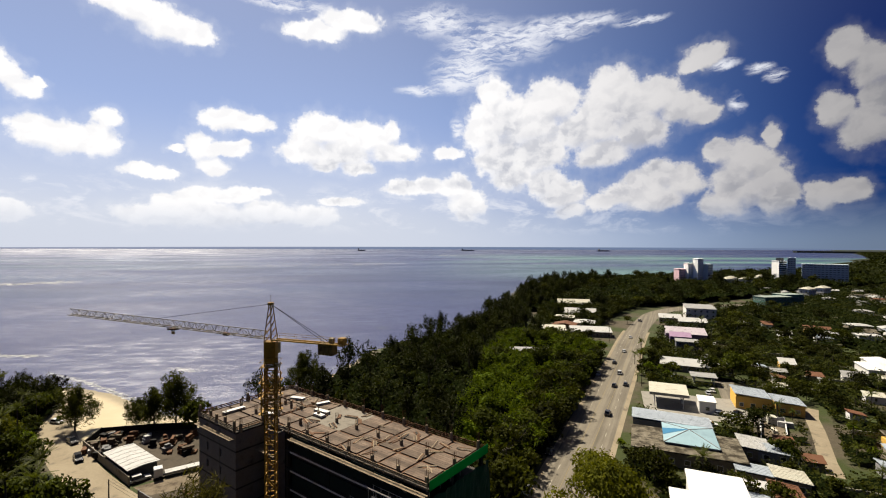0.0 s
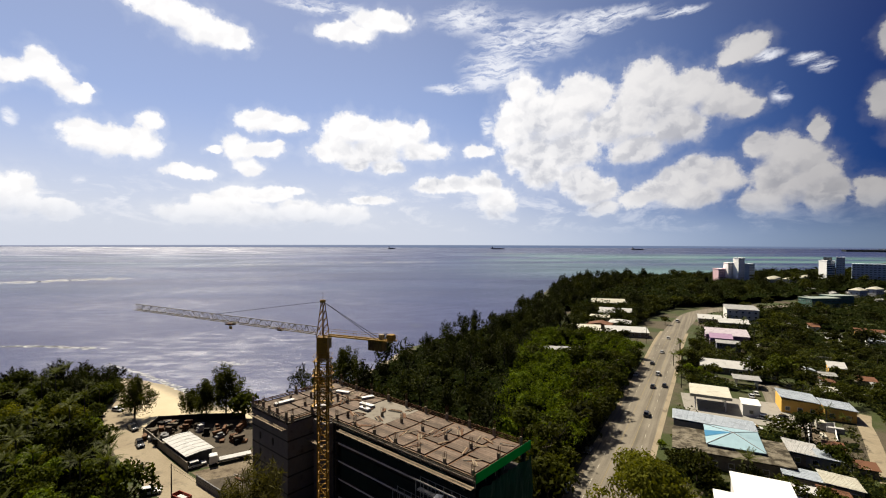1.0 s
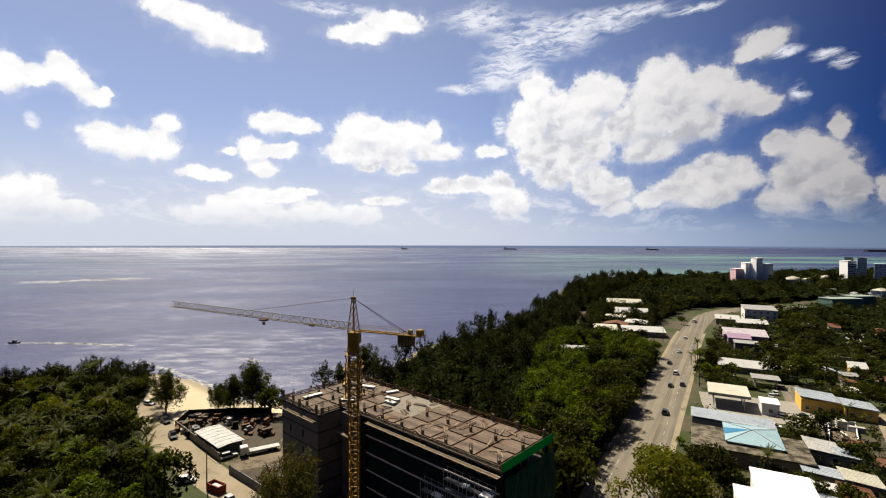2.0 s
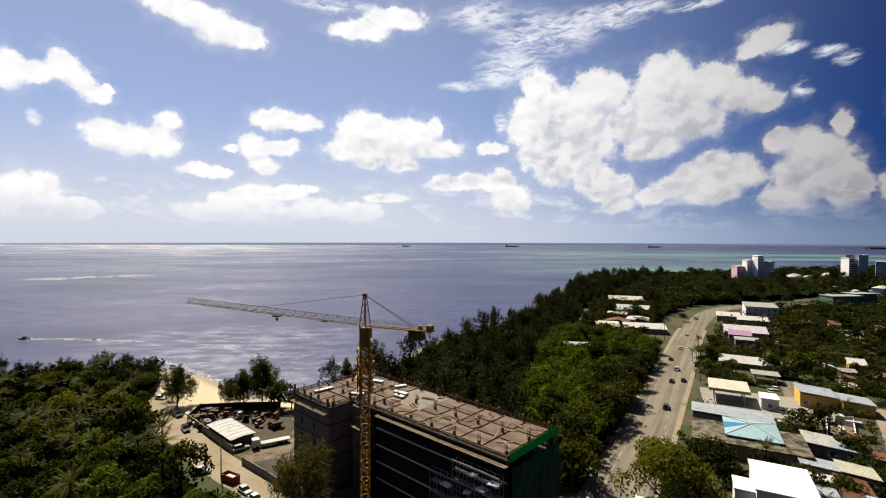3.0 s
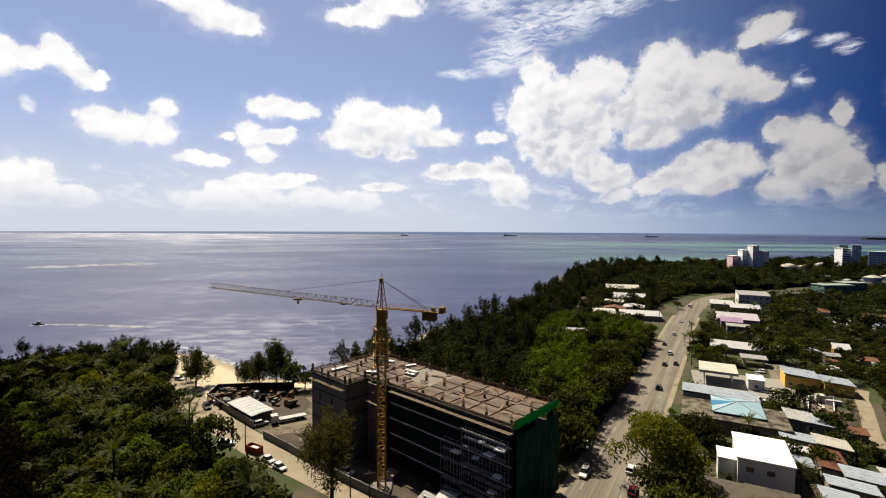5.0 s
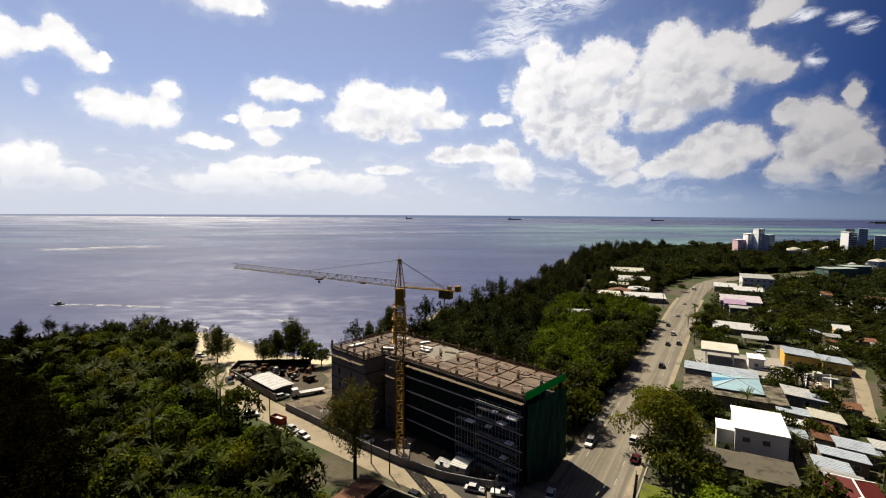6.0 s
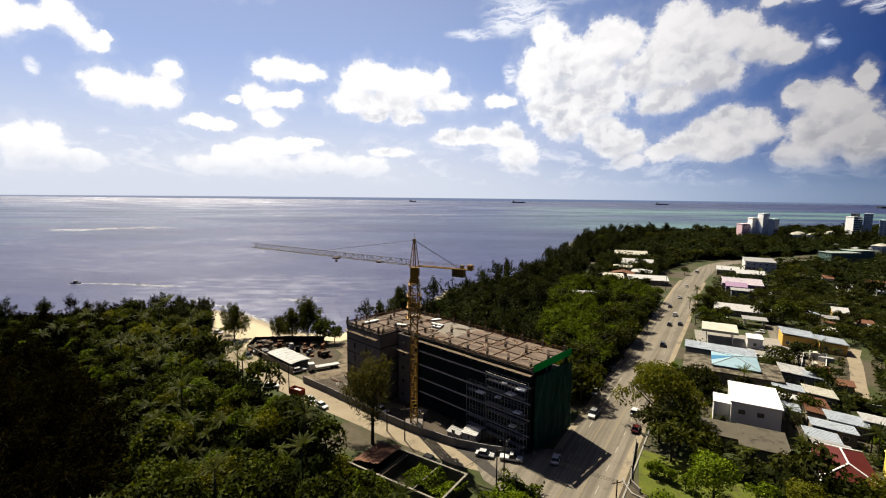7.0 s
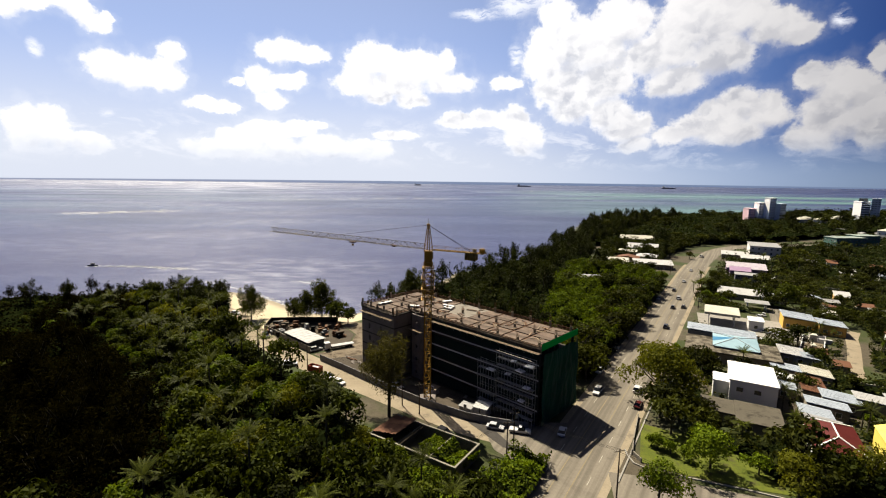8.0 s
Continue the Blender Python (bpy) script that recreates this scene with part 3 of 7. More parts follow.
def build_ground():
    xs = np.concatenate([[-6000, -4000, -2500, -1500, -1000, -700, -500, -400, -330], np.arange(-280, 281, 5.0), np.arange(300, 900, 25.0), [1000, 1300, 1800, 2600, 3600, 4800, 6000]])
    ys = np.concatenate([[-6000, -3000, -1200, -500, -200, -80], np.arange(-20, 520, 5.0), np.arange(540, 1100, 25.0), [1200, 1500, 2000, 3000, 4200, 6000]])
    X, Y = np.meshgrid(xs, ys)
    slope = np.gradient(coast(np.linspace(-6000, 6000, 12001)), np.linspace(-6000, 6000, 12001))
    steep = np.interp(X, np.linspace(-6000, 6000, 12001), np.abs(slope))
    s = (coast(X) - Y) / np.sqrt(1 + steep ** 2)
    beach = np.interp(X, [-300, -190, -120, -60, -30, 0], [4, 30, 40, 32, 10, 2.5])
    Z = np.where(s > 0, -1.5 + 1.5 * np.clip(s / beach, 0, 1) ** 0.8, np.clip(-1.5 + s * 0.05, -5, -1.5))
    me = bpy.data.meshes.new("ground")
    V = np.stack([X, Y, Z], -1).reshape(-1, 3)
    ny, nx = X.shape
    i = np.arange(ny * nx).reshape(ny, nx)
    F = np.stack([i[:-1, :-1], i[:-1, 1:], i[1:, 1:], i[1:, :-1]], -1).reshape(-1, 4)
    me.from_pydata(V.tolist(), [], F.tolist())
    me.polygons.foreach_set("use_smooth", [True] * len(me.polygons))
    me.materials.append(GROUND)
    tagged(new("ground", me), "flat coastal land of grass, coral soil and pale sand", "ground", kind="structure")


build_ground()
bm = bmesh.new()
bmesh.ops.create_grid(bm, x_segments=24, y_segments=24, size=6000)
for v in bm.verts:
    v.co.z = -1.5
tagged(link("water", bm, WATER), "grey-blue rippled lagoon with pale turquoise shoals", "sea", kind="structure")

ROAD = smooth_line([(-62, -50), (-24, 10), (28, 90), (54, 130), (93, 190), (132, 250), (172, 312), (208, 362), (241, 402), (274, 426), (314, 440), (364, 448)])
SIDE = smooth_line([(33, 100), (14, 103), (0, 111), (-20, 126), (-40, 141), (-58, 157), (-74, 174), (-92, 196), (-104, 206)], 4.0)
tagged(link("road", ribbon(ROAD, 6.8, -0.3, 0.05), ASPHALT), "straight sun-bleached asphalt road through town", "road", kind="structure")
tagged(link("road_shoulder", ribbon([p for p in ROAD if p.y < 330], 8.4, -0.3, 0.025), CORAL), "sandy coral shoulder along the road", "road shoulder", kind="structure")
tagged(link("side_road", ribbon(SIDE, 4.6, -0.3, 0.035), CORAL), "pale unpaved coral lane towards the beach", "road", kind="structure")

# ------------------------------------------------------------------ the building under construction
SITE = pose(23.6, 105.9, 0, 0, 0, -43.75)
FLOORS = [0.0, 4.1, 8.0, 11.9, 15.8, 19.7]
LONG, DEEP, WING, FORE = 61.5, 17.4, 15.8, 7.0
ROOF = FLOORS[-1]


def build_hotel_shell():
    shell = thing("unfinished_building", "five-storey raw concrete building under construction beside the crane", "building", SITE)
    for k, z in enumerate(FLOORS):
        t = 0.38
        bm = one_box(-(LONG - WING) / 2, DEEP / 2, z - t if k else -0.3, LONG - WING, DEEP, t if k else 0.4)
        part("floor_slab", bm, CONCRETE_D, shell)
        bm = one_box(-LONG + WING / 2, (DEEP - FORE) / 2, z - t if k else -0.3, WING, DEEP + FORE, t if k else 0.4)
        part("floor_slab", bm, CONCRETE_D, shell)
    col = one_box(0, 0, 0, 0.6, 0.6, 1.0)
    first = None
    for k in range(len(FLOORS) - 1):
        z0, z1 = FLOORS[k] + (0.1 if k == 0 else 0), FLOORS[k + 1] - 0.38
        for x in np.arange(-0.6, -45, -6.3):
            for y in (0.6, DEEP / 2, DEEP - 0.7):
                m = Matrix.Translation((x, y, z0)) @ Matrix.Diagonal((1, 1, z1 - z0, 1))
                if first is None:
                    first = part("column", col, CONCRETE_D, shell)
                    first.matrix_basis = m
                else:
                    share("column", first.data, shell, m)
    # spandrel strips along the front, netted; shade is in the concrete's tone
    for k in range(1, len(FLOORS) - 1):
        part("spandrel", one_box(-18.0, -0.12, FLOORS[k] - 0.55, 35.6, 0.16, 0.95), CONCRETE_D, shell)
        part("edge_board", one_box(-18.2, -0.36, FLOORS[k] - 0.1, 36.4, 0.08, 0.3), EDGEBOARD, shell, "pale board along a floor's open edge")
    # back walls carry the same painted shade deep in the storeys
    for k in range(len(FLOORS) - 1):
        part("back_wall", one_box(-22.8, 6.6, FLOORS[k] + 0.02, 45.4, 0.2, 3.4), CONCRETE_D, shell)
    # the wing with its plain front wall and narrow openings
    for k in range(len(FLOORS) - 1):
        z0, h = FLOORS[k], FLOORS[k + 1] - FLOORS[k] - 0.38
        for x0, x1 in ((-61.5, -58.0), (-57.2, -52.4), (-51.6, -45.7)):
            part("wing_wall", one_box((x0 + x1) / 2, -FORE + 0.15, z0, x1 - x0, 0.3, h), CONCRETE, shell)
        for x0, x1 in ((-58.0, -57.2), (-52.4, -51.6)):
            part("wing_wall", one_box((x0 + x1) / 2, -FORE + 0.17, z0, x1 - x0, 0.26, 1.1), CONCRETE, shell)
            part("wing_wall", one_box((x0 + x1) / 2, -FORE + 0.17, z0 + h - 0.7, x1 - x0, 0.26, 0.7), CONCRETE, shell)
        part("wing_wall", one_box(-45.85, -FORE / 2, z0, 0.3, FORE - 0.6, h), CONCRETE, shell)
        part("wing_wall", one_box(-61.35, (DEEP - FORE) / 2, z0, 0.3, DEEP + FORE - 0.7, h), CONCRETE, shell)
    # stair core in the recess, with a small window on each storey
    for k in range(len(FLOORS) - 1):
        z0, h = FLOORS[k], FLOORS[k + 1] - FLOORS[k] - 0.02
        for x0, x1 in ((-43.7, -42.1), (-41.2, -38.9)):
            part("stair_wall", one_box((x0 + x1) / 2, -1.6, z0, x1 - x0, 0.3, h), CONCRETE, shell)
        part("stair_wall", one_box(-41.65, -1.6, z0, 0.9, 0.28, 1.5), CONCRETE, shell)
        part("stair_wall", one_box(-41.65, -1.6, z0 + 2.5, 0.9, 0.28, h - 2.5), CONCRETE, shell)
        part("stair_wall", one_box(-39.0, -0.7, z0, 0.3, 1.6, h), CONCRETE, shell)
        part("stair_wall", one_box(-43.6, -0.7, z0, 0.3, 1.6, h), CONCRETE, shell)
    # roof deck: ply panels between beam trenches, whose floors are coloured for shade
    panel = None
    nx, ny = 8, 3
    for i in range(nx):
        for j in range(ny):
            px, py = 44.6 / nx, (DEEP - 1.6) / ny
            if i in (5, 6) and j > 0:
                part("poured_slab", one_box(-0.9 - px * (i + 0.5), 0.8 + py * (j + 0.5), ROOF + 0.02, px, py, 0.32 + 0.01 * (i + j)), POURED, shell, "freshly poured pale slab")
                continue
            m = pose(-0.9 - px * (i + 0.5), 0.8 + py * (j + 0.5), ROOF + 0.03) @ Matrix.Diagonal((px - 0.6, py - 0.6, 0.5, 1))
            if panel is None:
                panel = part("deck_panel", one_box(0, 0, 0, 1, 1, 1), FORMWORK, shell)
                panel.matrix_basis = m
            else:
                share("deck_panel", panel.data, shell, m)
    for i in range(3):
        for j in range(4):
            px, py = (WING - 1.4) / 3, (DEEP + FORE - 1.6) / 4
            m = pose(-LONG + 0.7 + px * (i + 0.5), -FORE + 0.8 + py * (j + 0.5), ROOF + 0.03) @ Matrix.Diagonal((px - 0.5, py - 0.5, 0.45, 1))
            share("deck_panel", panel.data, shell, m)
    # rusty bar cages lying in the beam trenches
    cage = None
    for j in range(ny + 1):
        m = pose(-22.8, 0.8 + (DEEP - 1.6) / ny * j, ROOF + 0.05) @ Matrix.Diagonal((44.0, 0.26, 0.34, 1))
        if cage is None:
            cage = part("bar_cage", one_box(0, 0, 0, 1, 1, 1), RUST, shell, "rusty reinforcement laid in a beam trench")
            cage.matrix_basis = m
        else:
            share("bar_cage", cage.data, shell, m)
    for i in range(nx + 1):
        share("bar_cage", cage.data, shell, pose(-0.9 - 44.6 / nx * i, DEEP / 2, ROOF + 0.06) @ Matrix.Diagonal((0.3, DEEP - 1.4, 0.3, 1)))
    for i in range(4):
        share("bar_cage", cage.data, shell, pose(-LONG + 0.7 + (WING - 1.4) / 3 * i, (DEEP - FORE) / 2, ROOF + 0.06) @ Matrix.Diagonal((0.24, DEEP + FORE - 1.6, 0.3, 1)))
    # starter columns with bundles of bare bars
    stub = None
    for x in np.arange(-1.0, -61, -6.3):
        for y in (1.0, DEEP / 2, DEEP - 1.0) if x > -45 else (-6.2, 1.0, DEEP / 2, DEEP - 1.0):
            tall = 2.1 + 0.5 * math.sin(x * 3 + y)
            m = pose(x, y, ROOF) @ Matrix.Diagonal((1, 1, tall, 1))
            if stub is None:
                bm = bmesh.new()
                box(bm, 0, 0, 0, 0.5, 0.5, 0.85)
                stub = part("starter_column", soften(bm, 0.03), TIMBER, shell, "boarded column stub")
                stub.matrix_basis = m
                bar = bmesh.new()
                beam(bar, (0, 0, 0.8), (0, 0, 1.5), 0.06)
                own = stub
                rod = part("reinforcing_bar", bar, RUST, own)
                rod.matrix_basis = pose(-0.2, -0.2, 0)
            else:
                own = share("starter_column", stub.data, shell, m)
                share("reinforcing_bar", rod.data, own, pose(-0.2, -0.2, 0))
            for a, b in ((0.2, -0.2), (0.2, 0.2), (-0.2, 0.2)):
                share("reinforcing_bar", rod.data, own, pose(a, b, 0))
    return shell


def edge_rail(name, points, label, mat, height=1.1, out=0.0, rails=(0.35, 0.75, 1.1), step=2.4, w=0.14):
    """Timber edge protection along the rim of the deck: posts and boards."""
    rail = thing(name, label, "guard rail", SITE)
    for a, b in zip(points, points[1:]):
        a, b = Vector((*a, ROOF)), Vector((*b, ROOF))
        n = max(1, int((b - a).length / step))
        for i in range(n + 1):
            p = a.lerp(b, i / n)
            bm = bmesh.new()
            beam(bm, p, p + Vector((0, 0, height)), w)
            part("post", bm, mat, rail)
        for r in rails:
            bm = bmesh.new()
            beam(bm, a + Vector((0, 0, r)), b + Vector((0, 0, r)), w * 0.6, w * 1.5)
            part("board", bm, mat, rail)
    return rail


shell = build_hotel_shell()
edge_rail("edge_rail", [(-36, -0.5), (0.3, -0.5)], "pale timber guard rail along the deck's front edge", TIMBER)
edge_rail("edge_rail", [(-61.3, -7.3), (-45.9, -7.3), (-45.9, -0.6), (-36.6, -0.6)], "pale timber guard rail round the wing's front", TIMBER)
edge_rail("edge_rail", [(0.2, DEEP - 0.2), (-44, DEEP - 0.2), (-61.3, DEEP - 0.2), (-61.3, -6.8)], "rusty tube guard rail along the far rim", RUST, 1.3)


def ledge(z, x0, x1, y, label):
    """A catch platform of boards on brackets outside the deck's rim."""
    t = thing("catch_platform", label, "scaffold platform", SITE)
    for k in range(4):
        part("plank", one_box((x0 + x1) / 2, y - 0.28 * k, z, x1 - x0, 0.22, 0.06), TIMBER, t)
    for x in np.arange(x0 + 0.5, x1, 2.6):
        bm = bmesh.new()
        beam(bm, (x, y + 0.3, z - 0.05), (x, y - 1.0, z - 0.05), 0.08)
        beam(bm, (x, y + 0.1, z - 1.0), (x, y - 0.9, z - 0.1), 0.07)
        part("bracket", bm, STEEL, t)


ledge(18.9, -36, 0.3, -0.4, "board catch platform below the deck's front edge")
ledge(18.3, -61.3, -46.0, -7.3, "board catch platform below the wing's rim")
ledge(15.2, -45.2, -38.4, -2.2, "boards of a hoist landing by the stair core")

net = thing("safety_net", "bright green debris net along the deck's end", "safety net", SITE)
part("net", one_box(0.42, DEEP / 2, 19.5, 0.06, DEEP + 0.2, 1.7), NET_G, net)
for y in np.arange(0, DEEP, 2.85):
    bm = bmesh.new()
    beam(bm, (0.34, y, 18.7), (0.34, y, 21.2), 0.08)
    part("post", bm, STEEL, net)
wrap = thing("facade_net", "dark green mesh hung over the end facade", "safety net", SITE)
for j in range(4):
    # a hanging length of mesh, blown into folds
    bm = bmesh.new()
    bmesh.ops.create_grid(bm, x_segments=10, y_segments=26, size=0.5)
    for v in bm.verts:
        y, z = DEEP / 4 * (j + 0.5) + v.co.x * (DEEP / 4 + 0.05), 9.5 + v.co.y * (18.2 - 0.4 * (j % 2))
        v.co = (0.95 + 0.55 * noise.noise((y * 0.5, z * 0.16, 3.0)) + 0.18 * noise.noise((y * 1.7, z * 0.5, 8.0)), y, z)
    bmesh.ops.solidify(bm, geom=bm.faces[:], thickness=0.03)
    part("mesh_panel", bm, NET_D, wrap)


# the green mesh is blackened to carry the shade of the storeys behind
front = thing("facade_net", "mesh hung before the open front storeys, near-black to hold their shade", "safety net", SITE)
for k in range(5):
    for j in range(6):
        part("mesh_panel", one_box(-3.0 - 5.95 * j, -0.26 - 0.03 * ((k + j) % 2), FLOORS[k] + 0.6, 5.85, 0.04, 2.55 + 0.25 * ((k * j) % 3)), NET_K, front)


def scaffold(x0, x1, y, z1, label, bays=3, lift=1.9):
    t = thing("scaffolding", label, "scaffold", SITE)
    for d in (0, 1.2):
        for i in range(bays + 1):
            x = x0 + (x1 - x0) * i / bays
            bm = bmesh.new()
            tube(bm, (x, y - d, 0), (x, y - d, z1), 0.06, seg=6)
            part("standard", bm, STEEL_D, t)
        for z in np.arange(lift, z1, lift):
            bm = bmesh.new()
            tube(bm, (x0, y - d, z), (x1, y - d, z), 0.05, seg=6)
            part("ledger", bm, STEEL_D, t)
    for k, z in enumerate(np.arange(lift, z1, lift)):
        if k % 3 != 2:
            part("plank", one_box((x0 + x1) / 2, y - 0.6, z + 0.05, x1 - x0 - 0.2, 0.9, 0.06), STEEL_D, t)
    return t


scaffold(-11.5, -0.4, -0.8, 17.2, "steel tube scaffold against the front corner", 6)
scaffold(-17.5, -12.0, -0.8, 13.4, "lower steel tube scaffold with board decks", 3, 2.2)

SHEET = surface("white_sheet", (0.80, 0.80, 0.80), (0.92, 0.92, 0.92), 0.4, 3.0, 0.6, albedo_scale=0.9)
for x, y, z, sx, sy, a in ((-1.9, -1.5, 15.35, 2.2, 1.6, 10), (-4.6, -1.5, 13.45, 2.2, 1.5, -8), (-6.6, -1.5, 15.35, 1.3, 1.0, 20), (-2.6, -1.5, 9.65, 1.8, 1.3, 5), (-8.2, -1.5, 11.55, 1.4, 1.1, 14), (-13.6, -1.5, 11.1, 2.2, 1.2, 0), (-4.0, -1.5, 5.85, 1.6, 1.2, 0)):
    t = thing("sheet_stack", "pale sheets stacked on the scaffold", "building material", SITE @ pose(x, y, z, 0, 0, a))
    for k in range(3):
        part("sheet", one_box(0.05 * k, 0.03 * k, 0.09 * k, sx, sy, 0.07), SHEET, t)
# loose formwork and timber on the deck
rng = random.Random(4)
for k in range(52):
    x, y = -rng.uniform(2, 60), rng.uniform(1, 16)
    t = thing("timber_pile", "loose planks and ply on the concrete deck", "building material", SITE @ pose(x, y, ROOF + 0.48, 0, 0, rng.uniform(0, 180)))
    for i in range(rng.randint(2, 5)):
        part("plank", one_box(rng.uniform(-0.2, 0.2), 0.26 * i, 0.0, rng.uniform(1.6, 3.4), 0.22, rng.uniform(0.08, 0.2)), rng.choice((TIMBER, FORMWORK, RUST, RUST, CONCRETE_D)), t)

for x, y, h in ((-61.0, -7.0, 2.6), (-53.5, -7.0, 2.2), (-46.2, -7.0, 2.4), (-61.0, 4.5, 2.4), (-55.0, 5.0, 2.0), (-46.4, -0.4, 2.2), (-41.0, -0.2, 2.1), (-48.0, 8.0, 2.3), (-37.5, 3.0, 2.0)):
    t = thing("timber_prop", "boarded column form standing up from the deck", "formwork", SITE @ pose(x, y, ROOF))
    part("form", soften(one_box(0, 0, 0, 0.46, 0.46, h), 0.03), TIMBER, t)
    part("clamp", one_box(0, 0, h * 0.45, 0.6, 0.6, 0.12), RUST, t)
for x, y, a, w in ((-47.5, 2.5, 35, 3.4), (-40.0, 10.5, 5, 4.2), (-38.5, 8.6, 0, 3.0), (-44.0, 14.0, 70, 3.2), (-52.0, 12.5, 20, 3.8), (-56.5, -1.5, 88, 5.0)):
    t = thing("ply_stack", "pale ply sheets stacked on the deck", "building material", SITE @ pose(x, y, ROOF + 0.5, 0, 0, a))
    for k in range(4):
        part("sheet", one_box(0.07 * (k % 2), 0.05 * (k % 3), 0.14 * k, w, 1.2, 0.12), EDGEBOARD if k % 2 else TIMBER, t)

# ------------------------------------------------------------------ tower crane


def lattice(bm, p, q, width, height, bays, chord=0.14, web=0.07, three=False):
    """A braced girder from p to q; its cross axis lies level."""
    p, q = Vector(p), Vector(q)
    d = (q - p).normalized()
    side = Vector((-d.y, d.x, 0)).normalized() if abs(d.z) < 0.9 else Vector((1, 0, 0))
    up = side.cross(d) * (-1 if abs(d.z) < 0.9 else 1)
    up = up if up.z > 0 or abs(d.z) > 0.9 else -up
    lines = [side * width / 2, -side * width / 2, up * height] if three else \
        [side * width / 2 + up * height / 2, -side * width / 2 + up * height / 2, -side * width / 2 - up * height / 2, side * width / 2 - up * height / 2]
    for o in lines:
        beam(bm, p + o, q + o, chord)
    n = len(lines)
    for i in range(bays):
        a, b = p.lerp(q, i / bays), p.lerp(q, (i + 1) / bays)
        for k in range(n):
            o1, o2 = lines[k], lines[(k + 1) % n]
            if (i + k) % 2:
                o1, o2 = o2, o1
            beam(bm, a + o1, b + o2, web)
            beam(bm, a + o1, a + o2, web)


def build_crane():
    base = Vector((-3.8, 119.0, 0))
    crane = thing("tower_crane", "yellow lattice tower crane standing in front of the raw building", "crane", pose(*base))
    out = Vector((-51.2, 28.2, 0.9))
    span = out.length
    d = out.normalized()
    flat = Vector((d.x, d.y, 0)).normalized()
    top, foot = 48.0, 41.8
    part("foundation", soften(one_box(0, 0, -0.2, 4.5, 4.5, 0.9), 0.06), CONCRETE, crane)
    bm = bmesh.new()
    lattice(bm, (0, 0, 0.7), (0, 0, 37.7), 1.75, 1.75, 20, 0.24, 0.15)
    part("mast", bm, CRANE_Y, crane)
    bm = bmesh.new()
    lattice(bm, (0, 0, 28.6), (0, 0, 35.6), 2.7, 2.7, 4, 0.2, 0.12)
    part("climbing_cage", bm, CRANE_Y, crane, "wider cage that climbs the mast")
    for z in (28.6, 31.4, 34.2):
        for k in range(4):
            a, b = [(1.6, 1.6), (-1.6, 1.6), (-1.6, -1.6), (1.6, -1.6)][k], [(-1.6, 1.6), (-1.6, -1.6), (1.6, -1.6), (1.6, 1.6)][k]
            bm = bmesh.new()
            beam(bm, (*a, z), (*b, z), 0.5, 0.08)
            part("cage_walkway", bm, CRANE_Y, crane)
            bm = bmesh.new()
            beam(bm, (*a, z + 1.0), (*b, z + 1.0), 0.07)
            part("cage_rail", bm, CRANE_Y, crane)
    for x, y in ((1.1, 1.1), (-1.1, 1.1), (-1.1, -1.1), (1.1, -1.1)):
        bm = bmesh.new()
        beam(bm, (x, y, 35.4), (x * 1.25, y * 1.25, 37.2), 0.14)
        part("platform_brace", bm, CRANE_Y, crane)
    part("platform", one_box(0, 0, 36.9, 3.2, 3.2, 0.12), CRANE_Y, crane)
    for a, b in (((-1.6, -1.6), (1.6, -1.6)), ((1.6, -1.6), (1.6, 1.6)), ((1.6, 1.6), (-1.6, 1.6)), ((-1.6, 1.6), (-1.6, -1.6))):
        bm = bmesh.new()
        beam(bm, (*a, 37.9), (*b, 37.9), 0.07)
        part("platform_rail", bm, CRANE_Y, crane)
    bm = bmesh.new()
    tube(bm, (0, 0, 37.5), (0, 0, 38.5), 1.25, 1.25, 16)
    box(bm, 0, 0, 38.5, 2.0, 2.0, 2.9)
    part("slewing_unit", bm, CRANE_Y, crane)
    side = Vector((-flat.y, flat.x, 0))
    bm = bmesh.new()
    c = side * -1.75 + flat * 0.7
    box(bm, c.x, c.y, 38.8, 1.5, 1.6, 2.1, math.degrees(math.atan2(flat.y, flat.x)))
    cab = part("operator_cab", soften(bm, 0.1), CRANE_PALE, crane)
    c2 = c + flat * 0.82
    part("window", one_box(c2.x, c2.y, 39.6, 0.06, 1.2, 1.0, math.degrees(math.atan2(flat.y, flat.x))), GLASS_D, cab)
    # tower head
    bm = bmesh.new()
    for s, t in ((1, 1), (1, -1), (-1, 1), (-1, -1)):
        beam(bm, side * 0.85 * s + flat * 0.85 * t + Vector((0, 0, 41.2)), side * 0.25 * s + flat * 0.2 * t + Vector((0, 0, top)), 0.17)
    for k in range(5):
        f0, f1 = k / 5, (k + 1) / 5
        for s in (1, -1):
            w0, w1 = 0.85 - 0.6 * f0, 0.85 - 0.6 * f1
            beam(bm, side * w0 * s + flat * w0 + Vector((0, 0, 41.2 + 6.8 * f0)), side * w1 * s - flat * w1 + Vector((0, 0, 41.2 + 6.8 * f1)), 0.08)
            beam(bm, side * w0 + flat * w0 * s + Vector((0, 0, 41.2 + 6.8 * f0)), -side * w1 + flat * w1 * s + Vector((0, 0, 41.2 + 6.8 * f1)), 0.08)
    box(bm, 0, 0, top - 0.1, 0.9, 0.9, 0.5)
    beam(bm, (0, 0, top), (0, 0, top + 1.8), 0.06)
    part("tower_head", bm, CRANE_Y, crane)
    # jib, triangular in section
    a = d * 1.0 + Vector((0, 0, foot))
    b = d * span + Vector((0, 0, foot))
    bm = bmesh.new()
    lattice(bm, a, b, 1.25, 1.35, 38, 0.11, 0.055, True)
    part("jib", bm, CRANE_PALE, crane)
    bm = bmesh.new()
    head = Vector((0, 0, top + 0.1))
